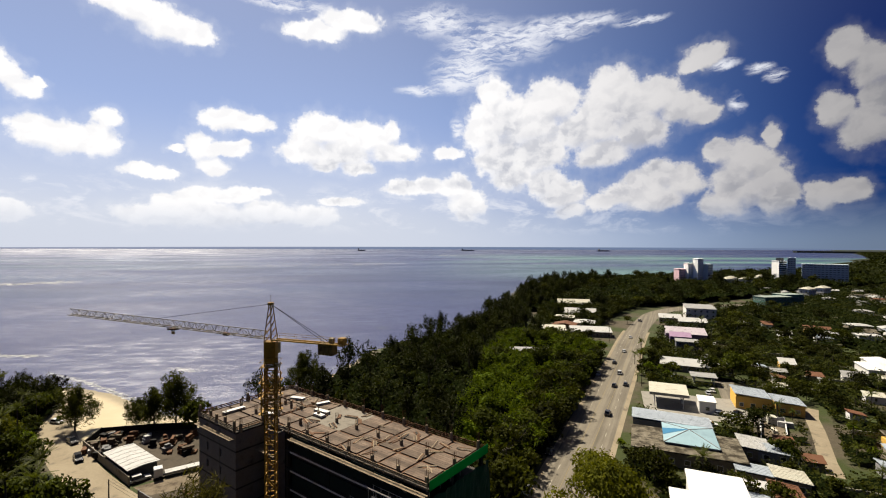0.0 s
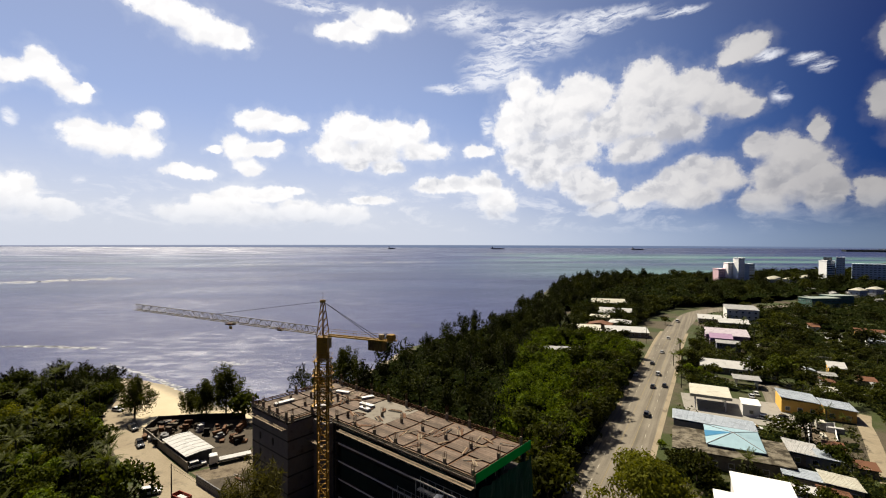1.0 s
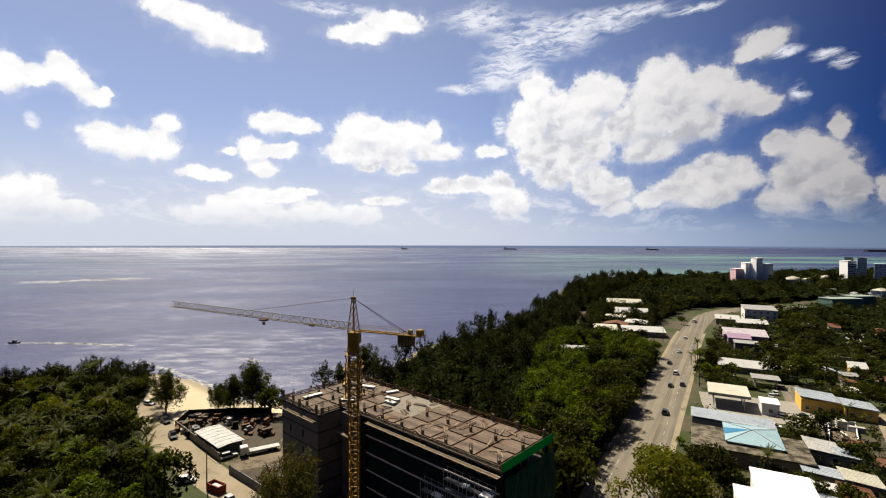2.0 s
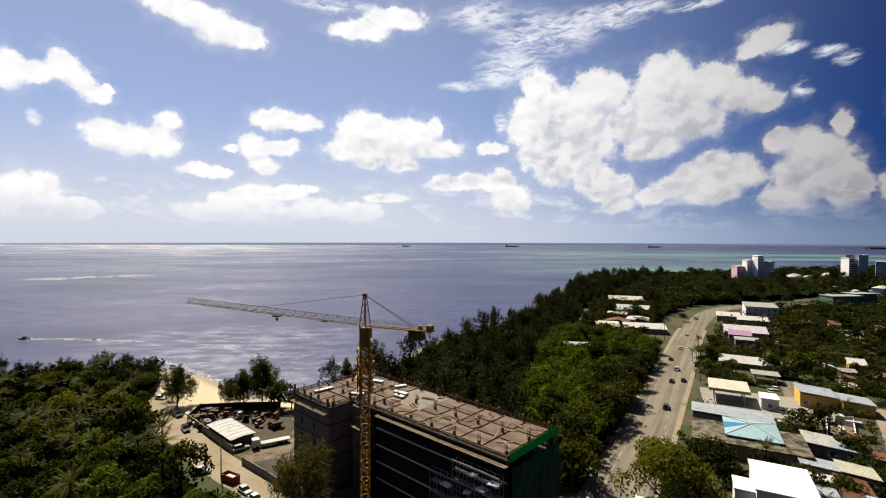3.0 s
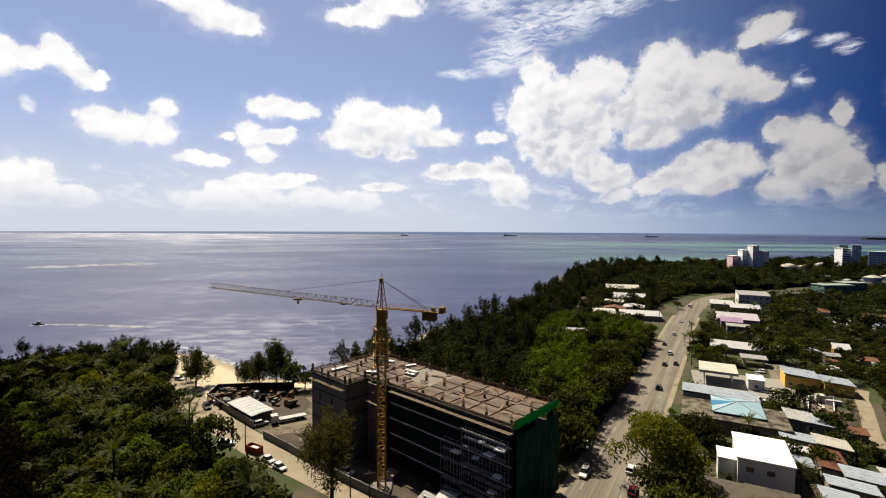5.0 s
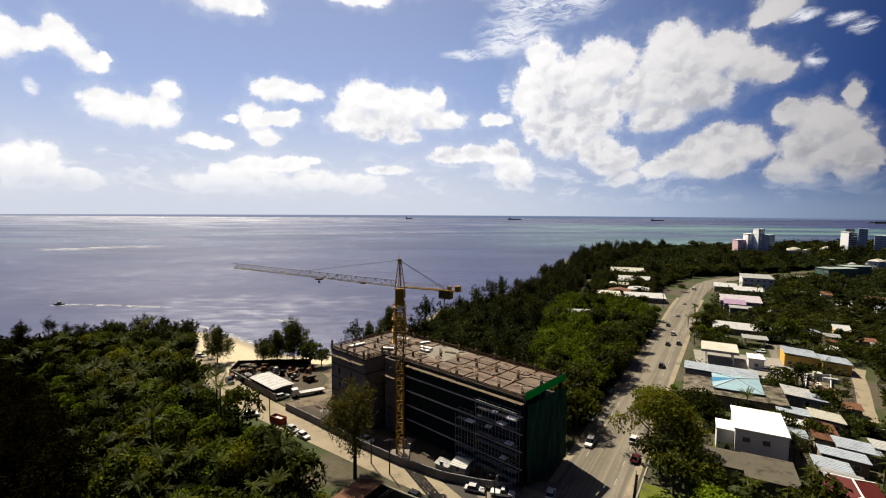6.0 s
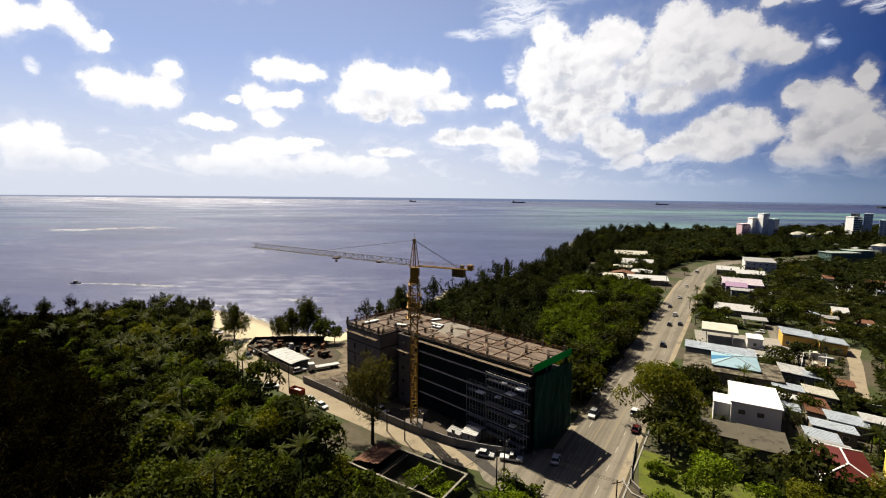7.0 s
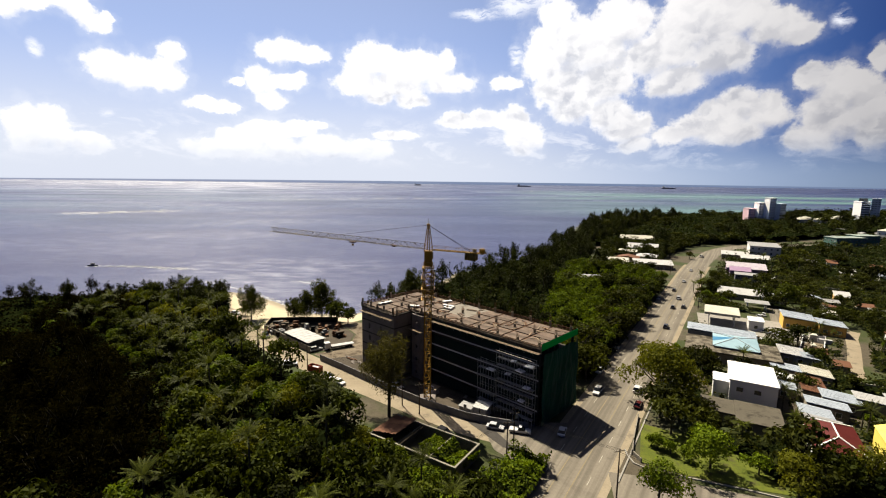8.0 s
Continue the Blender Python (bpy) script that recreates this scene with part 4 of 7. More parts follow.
    beam(bm, head, a.lerp(b, 0.50) + Vector((0, 0, 1.35)), 0.07)
    part("pendant_line", bm, BLACK, crane)
    # counter jib
    e = -flat * 16.0 + Vector((0, 0, foot + 0.2))
    bm = bmesh.new()
    for s in (0.65, -0.65):
        beam(bm, -flat * 0.8 + side * s + Vector((0, 0, foot)), e + side * s, 0.30, 0.22)
    for i in range(12):
        p = (-flat * 0.8 + Vector((0, 0, foot))).lerp(e, i / 12)
        beam(bm, p + side * 0.65, p - side * 0.65 - flat * 1.2, 0.1)
    for s in (0.8, -0.8):
        beam(bm, -flat * 0.8 + side * s + Vector((0, 0, foot + 1.0)), e + side * s + Vector((0, 0, 0.9)), 0.05)
        for i in range(9):
            p = (-flat * 0.8 + Vector((0, 0, foot))).lerp(e, i / 8) + side * s
            beam(bm, p, p + Vector((0, 0, 1.0)), 0.05)
    part("counter_jib", bm, CRANE_Y, crane)
    ang = math.degrees(math.atan2(flat.y, flat.x))
    for k in range(4):
        c = -flat * (11.2 + 0.75 * k)
        part("counterweight", soften(one_box(c.x, c.y, foot - 1.7, 0.68, 1.6, 1.9, ang), 0.05), WEIGHT, crane)
    c = -flat * 15.3
    part("winch", soften(one_box(c.x, c.y, foot + 0.3, 1.2, 1.1, 1.1, ang), 0.1), CRANE_Y, crane)
    c = -flat * 13.2
    part("control_box", soften(one_box(c.x, c.y, foot + 0.3, 0.8, 0.7, 0.9, ang), 0.06), CRANE_PALE, crane)
    bm = bmesh.new()
    for s in (0.5, -0.5):
        beam(bm, head, -flat * 12.4 + side * s + Vector((0, 0, foot + 0.3)), 0.07)
    part("pendant_line", bm, BLACK, crane)
    # trolley and hook
    c = a.lerp(b, 0.42)
    bm = one_box(c.x, c.y, c.z - 0.55, 1.8, 1.3, 0.3, ang)
    for s in (0.4, -0.4):
        beam(bm, c + side * s + Vector((0, 0, -0.5)), c + side * s * 0.4 + Vector((0, 0, -1.0)), 0.05)
    tr = part("trolley", bm, RUST, crane)
    part("hook_block", soften(one_box(c.x, c.y, c.z - 1.45, 0.7, 0.35, 0.6, ang), 0.08), CRANE_Y, tr)
    c = a.lerp(b, 0.17)
    part("hoist_motor", soften(one_box(c.x, c.y, c.z - 0.35, 1.2, 0.8, 0.5, ang), 0.06), RUST, crane)


build_crane()

# ------------------------------------------------------------------ buildings of the town
E2 = 60.5
TINTS = {}


def paint(key, a, rough=0.75, dirt=0.0, albedo_scale=0.40):
    """House paint or sheet roofing in one tone, weathered."""
    if key not in TINTS:
        b = tuple(min(1, c * 1.18 + 0.01) for c in a)
        TINTS[key] = surface(key, a, b, 0.25, 2.5, rough, dark=tuple(c * (1 - dirt) for c in a) if dirt else None, dark_at=0.6, albedo_scale=albedo_scale)
    return TINTS[key]


WHITE = paint("white_paint", (0.98, 0.97, 0.94), albedo_scale=0.50)
CREAM = paint("cream_roofing", (0.92, 0.86, 0.72), dirt=0.25, albedo_scale=0.33)
TIN_W = paint("white_sheet_roof", (0.90, 0.90, 0.88), 0.55, 0.35, 0.31)
TIN_B = paint("pale_blue_roof", (0.54, 0.61, 0.70), 0.5, 0.3)
TIN_G = paint("grey_sheet_roof", (0.44, 0.44, 0.44), 0.6, 0.4)
TIN_R = paint("rusted_sheet_roof", (0.22, 0.10, 0.055), 0.75, 0.45)
CEMENT = surface("weathered_cement_roof", (0.17, 0.145, 0.10), (0.38, 0.34, 0.27), 0.22, 1.2, 0.9, dark=(0.055, 0.045, 0.03), dark_at=0.5, albedo_scale=0.42)
GREYWALL = paint("grey_wall", (0.40, 0.40, 0.41), 0.85, 0.2)
ORANGE = paint("ochre_wall", (0.80, 0.48, 0.11), 0.8, 0.15, 0.6)
LILAC = paint("lilac_wall", (0.46, 0.31, 0.48), 0.8, 0.15)
YELLOW = paint("yellow_wall", (0.82, 0.66, 0.14), 0.8, 0.1, 0.6)
REDROOF = paint("dark_red_roof", (0.13, 0.016, 0.012), 0.6, 0.25)
TEAL = paint("teal_roof", (0.17, 0.33, 0.29), 0.65, 0.3)
BLUEROOF = paint("sky_blue_roof", (0.42, 0.62, 0.72), 0.5, 0.1)
BLUEDEEP = paint("deep_blue_panel", (0.06, 0.26, 0.48), 0.5, 0.1)
BEIGE = paint("beige_wall", (0.40, 0.35, 0.27), 0.85, 0.3)
FOUNDN = paint("pale_concrete_yard", (0.40, 0.38, 0.34), 0.9, 0.3)


def gable(bm, w, d, z, rise, over=0.5):
    """A ridged roof along x with some thickness."""
    w, d = w / 2 + over, d / 2 + over
    rows = []
    for dz in (0.0, -0.18):
        rows.append([bm.verts.new(p) for p in ((-w, -d, z + dz), (w, -d, z + dz), (w, 0, z + rise + dz), (w, d, z + dz), (-w, d, z + dz), (-w, 0, z + rise + dz))])
    t, b = rows
    for f in ((t[0], t[1], t[2], t[5]), (t[5], t[2], t[3], t[4]), (b[5], b[2], b[1], b[0]), (b[4], b[3], b[2], b[5])):
        bm.faces.new(f)
    for i in range(6):
        j = (i + 1) % 6
        bm.faces.new((t[i], b[i], b[j], t[j]))
    bmesh.ops.recalc_face_normals(bm, faces=bm.faces[:])
    return bm


def hip(bm, w, d, z, rise, over=0.5, ridge=0.0):
    w, d = w / 2 + over, d / 2 + over
    lo = [bm.verts.new((x, y, z - 0.2)) for x, y in ((-w, -d), (w, -d), (w, d), (-w, d))]
    eav = [bm.verts.new((x, y, z)) for x, y in ((-w, -d), (w, -d), (w, d), (-w, d))]
    for i in range(4):
        bm.faces.new((lo[i], lo[(i + 1) % 4], eav[(i + 1) % 4], eav[i]))
    bm.faces.new(lo[::-1])
    if ridge:
        p, q = bm.verts.new((-ridge / 2, 0, z + rise)), bm.verts.new((ridge / 2, 0, z + rise))
        for f in ((eav[0], eav[1], q, p), (eav[1], eav[2], q), (eav[2], eav[3], p, q), (eav[3], eav[0], p)):
            bm.faces.new(f)
    else:
        p = bm.verts.new((0, 0, z + rise))
        for i in range(4):
            bm.faces.new((eav[i], eav[(i + 1) % 4], p))
    bmesh.ops.recalc_face_normals(bm, faces=bm.faces[:])
    return bm


def windows(parent, w, d, z, h, spots, glass=GLASS_D, frame_mat=WHITE):
    """Windows let into the walls: a frame with its pane, on each of the four sides."""
    for side, at, width in spots:
        turn = {"s": 0, "e": 90, "n": 180, "w": 270}[side]
        half = d / 2 if side in "sn" else w / 2
        m = Matrix.Rotation(radians(turn), 4, "Z") @ Matrix.Translation((at, -half, z))
        bm = bmesh.new()
        for x in (-width / 2, width / 2):
            box(bm, x, -0.02, 0, 0.1, 0.12, h)
        for zz in (-0.05, h):
            box(bm, 0, -0.02, zz, width + 0.1, 0.14, 0.1)
        f = part("window", bm, frame_mat, parent)
        f.matrix_basis = m
        part("pane", one_box(0, -0.012, 0.02, width - 0.1, 0.04, h - 0.02), glass, f)


HOUSES = []


def house(name, label, x, y, w, d, h, wall, roof, style="flat", turn=E2, rise=1.2, over=0.4, spots=None, category="house", storeys=1, ridge=0.0, ribs=0.0, deck=None):
    t = thing(name, label, category, pose(x, y, 0, 0, 0, turn))
    HOUSES.append((x, y, max(w, d) / 2 + 1.5))
    part("wall", one_box(0, 0, -0.2, w, d, h + 0.2), wall, t)
    if style == "flat":
        part("roof", soften(one_box(0, 0, h, w + 2 * over, d + 2 * over, 0.35), 0.04), roof, t)
        if deck:
            bm = bmesh.new()
            for a, b, sx, sy in ((0, d / 2, w, 0.25), (0, -d / 2, w, 0.25), (w / 2, 0, 0.25, d), (-w / 2, 0, 0.25, d)):
                box(bm, a * 0.985, b * 0.985, h + 0.35, sx, sy, 0.55)
            part("parapet", bm, deck, t)
    elif style == "gable":
        bm = gable(bmesh.new(), w, d, h, rise, over)
        for s in (-1, 1):
            a = [bm.verts.new(p) for p in ((s * w / 2, -d / 2, h - 0.01), (s * w / 2, d / 2, h - 0.01), (s * w / 2, 0, h + rise - 0.12))]
            bm.faces.new(a)
        r = part("roof", bm, roof, t)
        if ribs:
            for k in np.arange(-w / 2, w / 2, ribs):
                bm = bmesh.new()
                for s in (-1, 1):
                    beam(bm, (k, s * (d / 2 + over), h + 0.03), (k, 0, h + rise + 0.03), 0.07)
                part("seam", bm, roof, r)
    elif style == "shed":
        bm = one_box(0, 0, 0, w + 2 * over, d + 2 * over, 0.16)
        r = part("roof", bm, roof, t)
        r.matrix_basis = pose(0, 0, h + 0.12 + rise / 2, math.degrees(math.atan2(rise, d)), 0, 0)
        if ribs:
            for k in np.arange(-w / 2, w / 2 + 0.01, ribs):
                part("seam", one_box(k, 0, 0.14, 0.07, d + 2 * over, 0.07), roof, r)
    elif style == "hip":
        part("roof", hip(bmesh.new(), w, d, h, rise, over, ridge), roof, t)
    if spots is None:
        spots = []
        for s, length in (("s", w), ("w", d)):
            n = max(1, int(length / 3.4))
            spots += [(s, (i + 0.5) / n * length - length / 2, 1.3) for i in range(n)]
    for k in range(storeys):
        windows(t, w, d, h / storeys * k + 0.95, 1.25, spots)
    return t


def posts_roof(name, label, x, y, w, d, h, roof, thick, turn=E2, category="canopy", col=WHITE):
    t = thing(name, label, category, pose(x, y, 0, 0, 0, turn))
    HOUSES.append((x, y, max(w, d) / 2 + 1.5))
    part("roof", soften(one_box(0, 0, h - thick, w, d, thick), 0.05), roof, t)
    for sx in (-1, 0, 1):
        for sy in (-1, 1):
            bm = bmesh.new()
            tube(bm, (sx * w * 0.4, sy * d * 0.36, 0), (sx * w * 0.4, sy * d * 0.36, h - thick), 0.16)
            part("post", bm, col, t)
    return t

# the near blocks east of the road
yard = [(109, 190), (118, 208), (152, 192), (138, 168), (116, 180)]
tagged(link("forecourt_pavement", prism(bmesh.new(), yard, -0.3, 0.06), FOUNDN), "pale concrete forecourt of the filling station", "pavement", kind="structure")
tagged(link("parking_pavement", prism(bmesh.new(), [(133.5, 179.5), (159.5, 221), (166.5, 219), (139.5, 177)], -0.3, 0.055), ASPHALT), "grey asphalt lot behind the filling station", "pavement", kind="structure")
posts_roof("station_canopy", "cream flat canopy of the filling station on posts", 120.7, 194.0, 13.8, 13.0, 5.4, CREAM, 1.0)
house("station_kiosk", "small white flat-roofed kiosk on the forecourt", 129.5, 185.0, 7.0, 5.0, 3.8, WHITE, WHITE, "flat", over=0.3, category="kiosk")
house("shop_building", "long low shop with a pale blue sheet roof", 104.8, 167.8, 8.5, 21.5, 4.4, GREYWALL, TIN_B, "shed", rise=0.5, ribs=1.0, category="shop")
house("flat_roofed_store", "low store with a weathered stained cement roof", 98.9, 151.8, 15.0, 26.0, 3.9, BEIGE, CEMENT, "flat", over=0.8, category="store")
hiproof = thing("pavilion_roof", "pale blue hipped roof with one deep blue panel", "roof", pose(102.0, 154.6, 4.26, 0, 0, E2))
part("curb", one_box(0, 0, 0, 14.4, 12.6, 0.5), GREYWALL, hiproof)
part("roof", hip(bmesh.new(), 14.4, 12.6, 0.7, 1.5, 0.5), BLUEROOF, hiproof)
for sx, sy in ((-7.7, -6.8), (7.7, -6.8), (7.7, 6.8), (-7.7, 6.8)):
    bm = bmesh.new()
    beam(bm, (sx, sy, 0.74), (0, 0, 2.24), 0.16)
    part("ridge_cap", bm, GREYWALL, hiproof)
bm = bmesh.new()
vs = [bm.verts.new(p) for p in ((0.0, 0.03, 2.215), (-2.4, 6.84, 0.745), (2.6, 6.84, 0.745))]
bm.faces.new(vs)
panel = part("coloured_panel", bm, BLUEDEEP, hiproof, "deep blue roof panel")
panel.matrix_basis = pose(0, 0, 0.02)
house("white_building", "white two-storey flat-roofed house", 85.6, 121.3, 14.6, 10.6, 7.6, WHITE, WHITE, "flat", over=0.3, storeys=2,
      spots=[("w", -3, 1.6), ("w", 1, 1.6), ("s", 3, 1.4)])
house("white_annex", "white single-roomed annex beside the white house", 78.6, 122.6, 6.0, 4.6, 5.9, WHITE, WHITE, "flat", over=0.2)
house("grey_house", "long grey house with a weathered cement roof", 78.2, 106.8, 10.5, 8.6, 3.2, BEIGE, paint("mouldy_roof", (0.135, 0.12, 0.09), 0.9, 0.5), "flat", over=0.7)
house("grey_house_wing", "low grey wing with a weathered cement roof", 71.7, 112.4, 7.6, 7.2, 2.9, BEIGE, paint("mouldy_roof", (0.135, 0.12, 0.09), 0.9, 0.5), "flat", over=0.6)
house("red_roofed_house", "house with a dark red hipped roof and pale ridges", 89.0, 97.4, 14.4, 9.0, 3.2, WHITE, REDROOF, "hip", rise=1.8, ridge=7.0)
ridges = thing("roof_ridges", "pale ridge caps of the red roof", "roof trim", pose(89.0, 97.4, 3.24, 0, 0, E2))
for a, b in (((-3.5, 0), (3.5, 0)), ((3.5, 0), (7.9, 4.9)), ((3.5, 0), (7.9, -4.9)), ((-3.5, 0), (-7.9, 4.9)), ((-3.5, 0), (-7.9, -4.9))):
    bm = bmesh.new()
    beam(bm, (*a, 1.82), (*b, 1.82 if abs(b[1]) < 1 else 0.03), 0.3, 0.16)
    part("ridge_cap", bm, WHITE, ridges)
house("yellow_house", "bright yellow house with a gable end", 99.5, 92.0, 12.0, 7.0, 5.2, YELLOW, YELLOW, "gable", rise=1.6, over=0.2)
# tin-roofed sheds farther in
SHEDS = [("blue", 97.0, 124.5, 5.0, 5.5), ("rust", 105.4, 124.8, 12.0, 5.5), ("blue", 106.9, 117.0, 6.0, 8.0), ("blue", 100.2, 113.2, 4.4, 8.6), ("blue", 93.8, 108.9, 5.0, 6.4),
         ("white", 115.5, 115.5, 5.0, 9.0), ("blue", 107.5, 137.0, 5.0, 8.5), ("white", 119.0, 151.0, 9.0, 7.0), ("grey", 92.0, 104.0, 3.5, 7.0), ("white", 121.0, 112.0, 10.0, 8.0)]
ROOFS = {"blue": (TIN_B, "pale blue"), "rust": (TIN_R, "rust-streaked"), "white": (TIN_W, "white"), "grey": (TIN_G, "grey")}
for key, x, y, w, d in SHEDS:
    house("tin_roofed_shed", f"small shed with a {ROOFS[key][1]} corrugated sheet roof", x, y, w, d, 3.0, BEIGE, ROOFS[key][0], "shed", rise=0.5, ribs=0.9, category="shed")
house("ochre_house", "ochre house with a pale blue sheet roof", 148.8, 188.0, 11.0, 10.5, 4.4, ORANGE, TIN_B, "shed", rise=0.8, ribs=1.2)
house("ochre_house_annex", "ochre annex with a pale blue sheet roof", 156.6, 180.4, 9.0, 8.5, 3.8, ORANGE, TIN_B, "shed", rise=0.6, ribs=1.2)
house("white_bungalow", "white bungalow with a broad white hipped roof", 238.0, 219.0, 15.0, 11.0, 3.4, WHITE, WHITE, "hip", rise=1.8, ridge=5.0)
house("white_bungalow", "second white bungalow with a hipped roof", 250.0, 228.0, 12.0, 10.0, 3.4, WHITE, WHITE, "hip", rise=1.8, ridge=3.0)
house("cream_roofed_house", "small house with a cream sheet roof beside a rusty one", 113.5, 133.5, 6.5, 7.0, 3.0, BEIGE, CREAM, "shed", rise=0.6, ribs=0.8)
house("small_shed", "small flat white shed behind the white house", 102.5, 131.0, 4.0, 5.0, 2.8, GREYWALL, TIN_W, "flat", over=0.2, category="shed")
house("tin_roofed_shed", "grey shed with a pale sheet roof behind the store", 121.5, 147.5, 5.5, 7.5, 2.8, GREYWALL, TIN_B, "shed", rise=0.4, ribs=0.9, category="shed")
house("long_shop", "long shop with a white ribbed roof", 158.5, 237.0, 24.0, 15.0, 3.0, BEIGE, TIN_W, "gable", turn=E2 - 93, rise=1.9, ribs=1.6, category="shop")
posts_roof("carport", "grey flat carport roof on posts", 150.0, 215.0, 8.0, 10.0, 3.6, TIN_G, 0.3)
house("grey_shop", "grey two-storey shop with dark windows", 182.0, 273.0, 9.0, 11.0, 5.2, paint("slate_wall", (0.22, 0.23, 0.28), 0.8, 0.2), TIN_G, "flat", storeys=2, category="shop")
house("lilac_building", "lilac building with a tilted pinkish roof", 200.0, 301.0, 22.0, 16.0, 4.4, LILAC, paint("pink_roof", (0.62, 0.56, 0.63), 0.8, 0.45), "shed", turn=E2 - 90, rise=1.6, ribs=2.4, category="shop")
house("shop_building", "small shop with a purple front", 190.0, 291.0, 11.0, 8.0, 4.2, paint("purple_wall", (0.30, 0.20, 0.44), 0.8, 0.2), LILAC, "shed", turn=E2 - 90, rise=1.4, category="shop")
house("white_roofed_shop", "low shop with a white flat roof by the bend", 229.0, 362.0, 15.0, 14.0, 3.8, BEIGE, TIN_W, "shed", turn=E2 - 90, rise=1.2, category="shop")
house("white_roofed_shop", "low shop with a long white flat roof", 234.0, 343.0, 18.0, 13.0, 3.8, BEIGE, TIN_W, "shed", turn=E2 - 90, rise=1.2, category="shop")
house("grey_block", "three-storey grey block with a flat roof", 259.0, 371.0, 30.0, 20.0, 10.0, paint("pale_grey_wall", (0.55, 0.54, 0.52), 0.85, 0.2, 0.9), TIN_G, "flat", storeys=3, category="building")
# west of the road
house("low_white_house", "low house with a stained white flat roof", 123.0, 325.0, 17.0, 15.0, 3.4, BEIGE, CREAM, "shed", turn=-18, rise=1.4)
house("peaked_house", "house with a pale peaked roof", 156.0, 350.0, 13.0, 14.0, 3.6, BEIGE, TIN_W, "hip", rise=1.9)
house("white_long_house", "long house with a bright white flat roof", 146.5, 319.0, 25.0, 12.0, 3.2, BEIGE, TIN_W, "shed", turn=-18, rise=1.5)
house("brown_roofed_house", "low house with a rusty brown roof", 138.0, 341.0, 12.0, 15.0, 3.8, BEIGE, TIN_R, "gable", rise=1.6)
house("low_white_house", "low house with a stained white flat roof", 150.0, 372.0, 12.0, 14.0, 4.0, BEIGE, CREAM, "flat")
house("gabled_hall", "hall with a broad white gable roof", 172.0, 395.0, 24.0, 20.0, 3.6, GREYWALL, TIN_W, "gable", turn=-25, rise=3.4)
house("long_white_hall", "long hall with a cream roof among trees", 190.0, 446.0, 34.0, 16.0, 5.0, GREYWALL, CREAM, "gable", turn=-18, rise=3.0)
house("low_grey_shed", "low grey-roofed shed sunk in greenery", 89.5, 266.0, 9.0, 20.0, 4.2, GREYWALL, TIN_G, "flat", turn=76)


def tower_block(name, label, x, y, w, d, h, wall, turn, floors, cols, category="hotel", band=GLASS_D, share_of=0.6):
    """A far high-rise: every storey's windows let in between piers."""
    t = thing(name, label, category, pose(x, y, 0, 0, 0, turn))
    part("wall", one_box(0, 0, -0.5, w, d, h + 0.5), wall, t)
    part("roof", one_box(0, 0, h, w + 0.6, d + 0.6, 0.6), wall, t)
    fh = h / floors
    for k in range(floors):
        for i in range(cols):
            part("window", one_box(-w / 2 + (i + 0.5) * w / cols, -d / 2 - 0.04, k * fh + fh * 0.3, w / cols * share_of, 0.14, fh * (0.32 if share_of < 0.8 else 0.45)), band, t)
    if cols == 1:
        part("plant_room", one_box(w * 0.1, 0, h + 0.6, w * 0.45, d * 0.6, 4.5), GLASS_D, t, "dark plant room")
    return t


# far towers get brighter paint in place of the haze that lifts them
TOWER_W, TOWER_G = paint("tower_white", (0.95, 0.95, 0.93), 0.8, 0.1, 0.95), paint("tower_blue_grey", (0.42, 0.48, 0.55), 0.8, 0.1, 0.95)
tower_block("slab_tower", "white slab of a distant seaside hotel", 478.0, 681.0, 10.0, 10.0, 37.0, TOWER_W, 8, 10, 3)
tower_block("slab_tower", "grey rear slab of a distant seaside hotel", 490.0, 676.0, 9.0, 10.0, 29.0, TOWER_G, 8, 8, 3)
tower_block("pink_block", "pink lower block of a distant hotel", 457.0, 694.0, 11.0, 11.0, 21.0, paint("tower_pink", (0.85, 0.58, 0.62), 0.8, 0.1, 0.95), 8, 6, 4)
tower_block("slab_tower", "white middle block of a distant hotel", 468.0, 689.0, 8.5, 9.0, 30.0, TOWER_W, 8, 8, 2)
tower_block("hotel_tower", "white balconied hotel tower far off", 622.0, 692.0, 14.0, 13.0, 33.0, TOWER_W, 4, 10, 1, share_of=0.9)
tower_block("hotel_tower", "blue-grey hotel tower far off", 634.0, 682.0, 10.0, 10.0, 38.0, TOWER_G, -43, 12, 3)
tower_block("hotel_wing", "long blue-grey hotel wing far off", 666.0, 658.0, 54.0, 12.0, 29.0, TOWER_G, -43, 9, 12)
PALETEAL = paint("pale_teal_roof", (0.38, 0.46, 0.42), 0.7, 0.3)
for x, y, w, d, h in ((386, 442, 30, 14, 8.5), (412, 452, 22, 14, 9.5)):
    house("teal_hotel", "low teal hotel with a pale roof among the trees", x, y, w, d, h, TEAL, PALETEAL, "flat", turn=4, category="hotel", storeys=2)
for x, y in ((501, 650), (524, 672), (528, 648), (559, 672), (588, 690), (482, 501), (512, 512)):
    house("resort_house", "white resort house rising from the woods", x, y, 15, 10, 9.5, WHITE, CREAM, "hip", turn=20, rise=2.5, ridge=6, category="house", storeys=2)
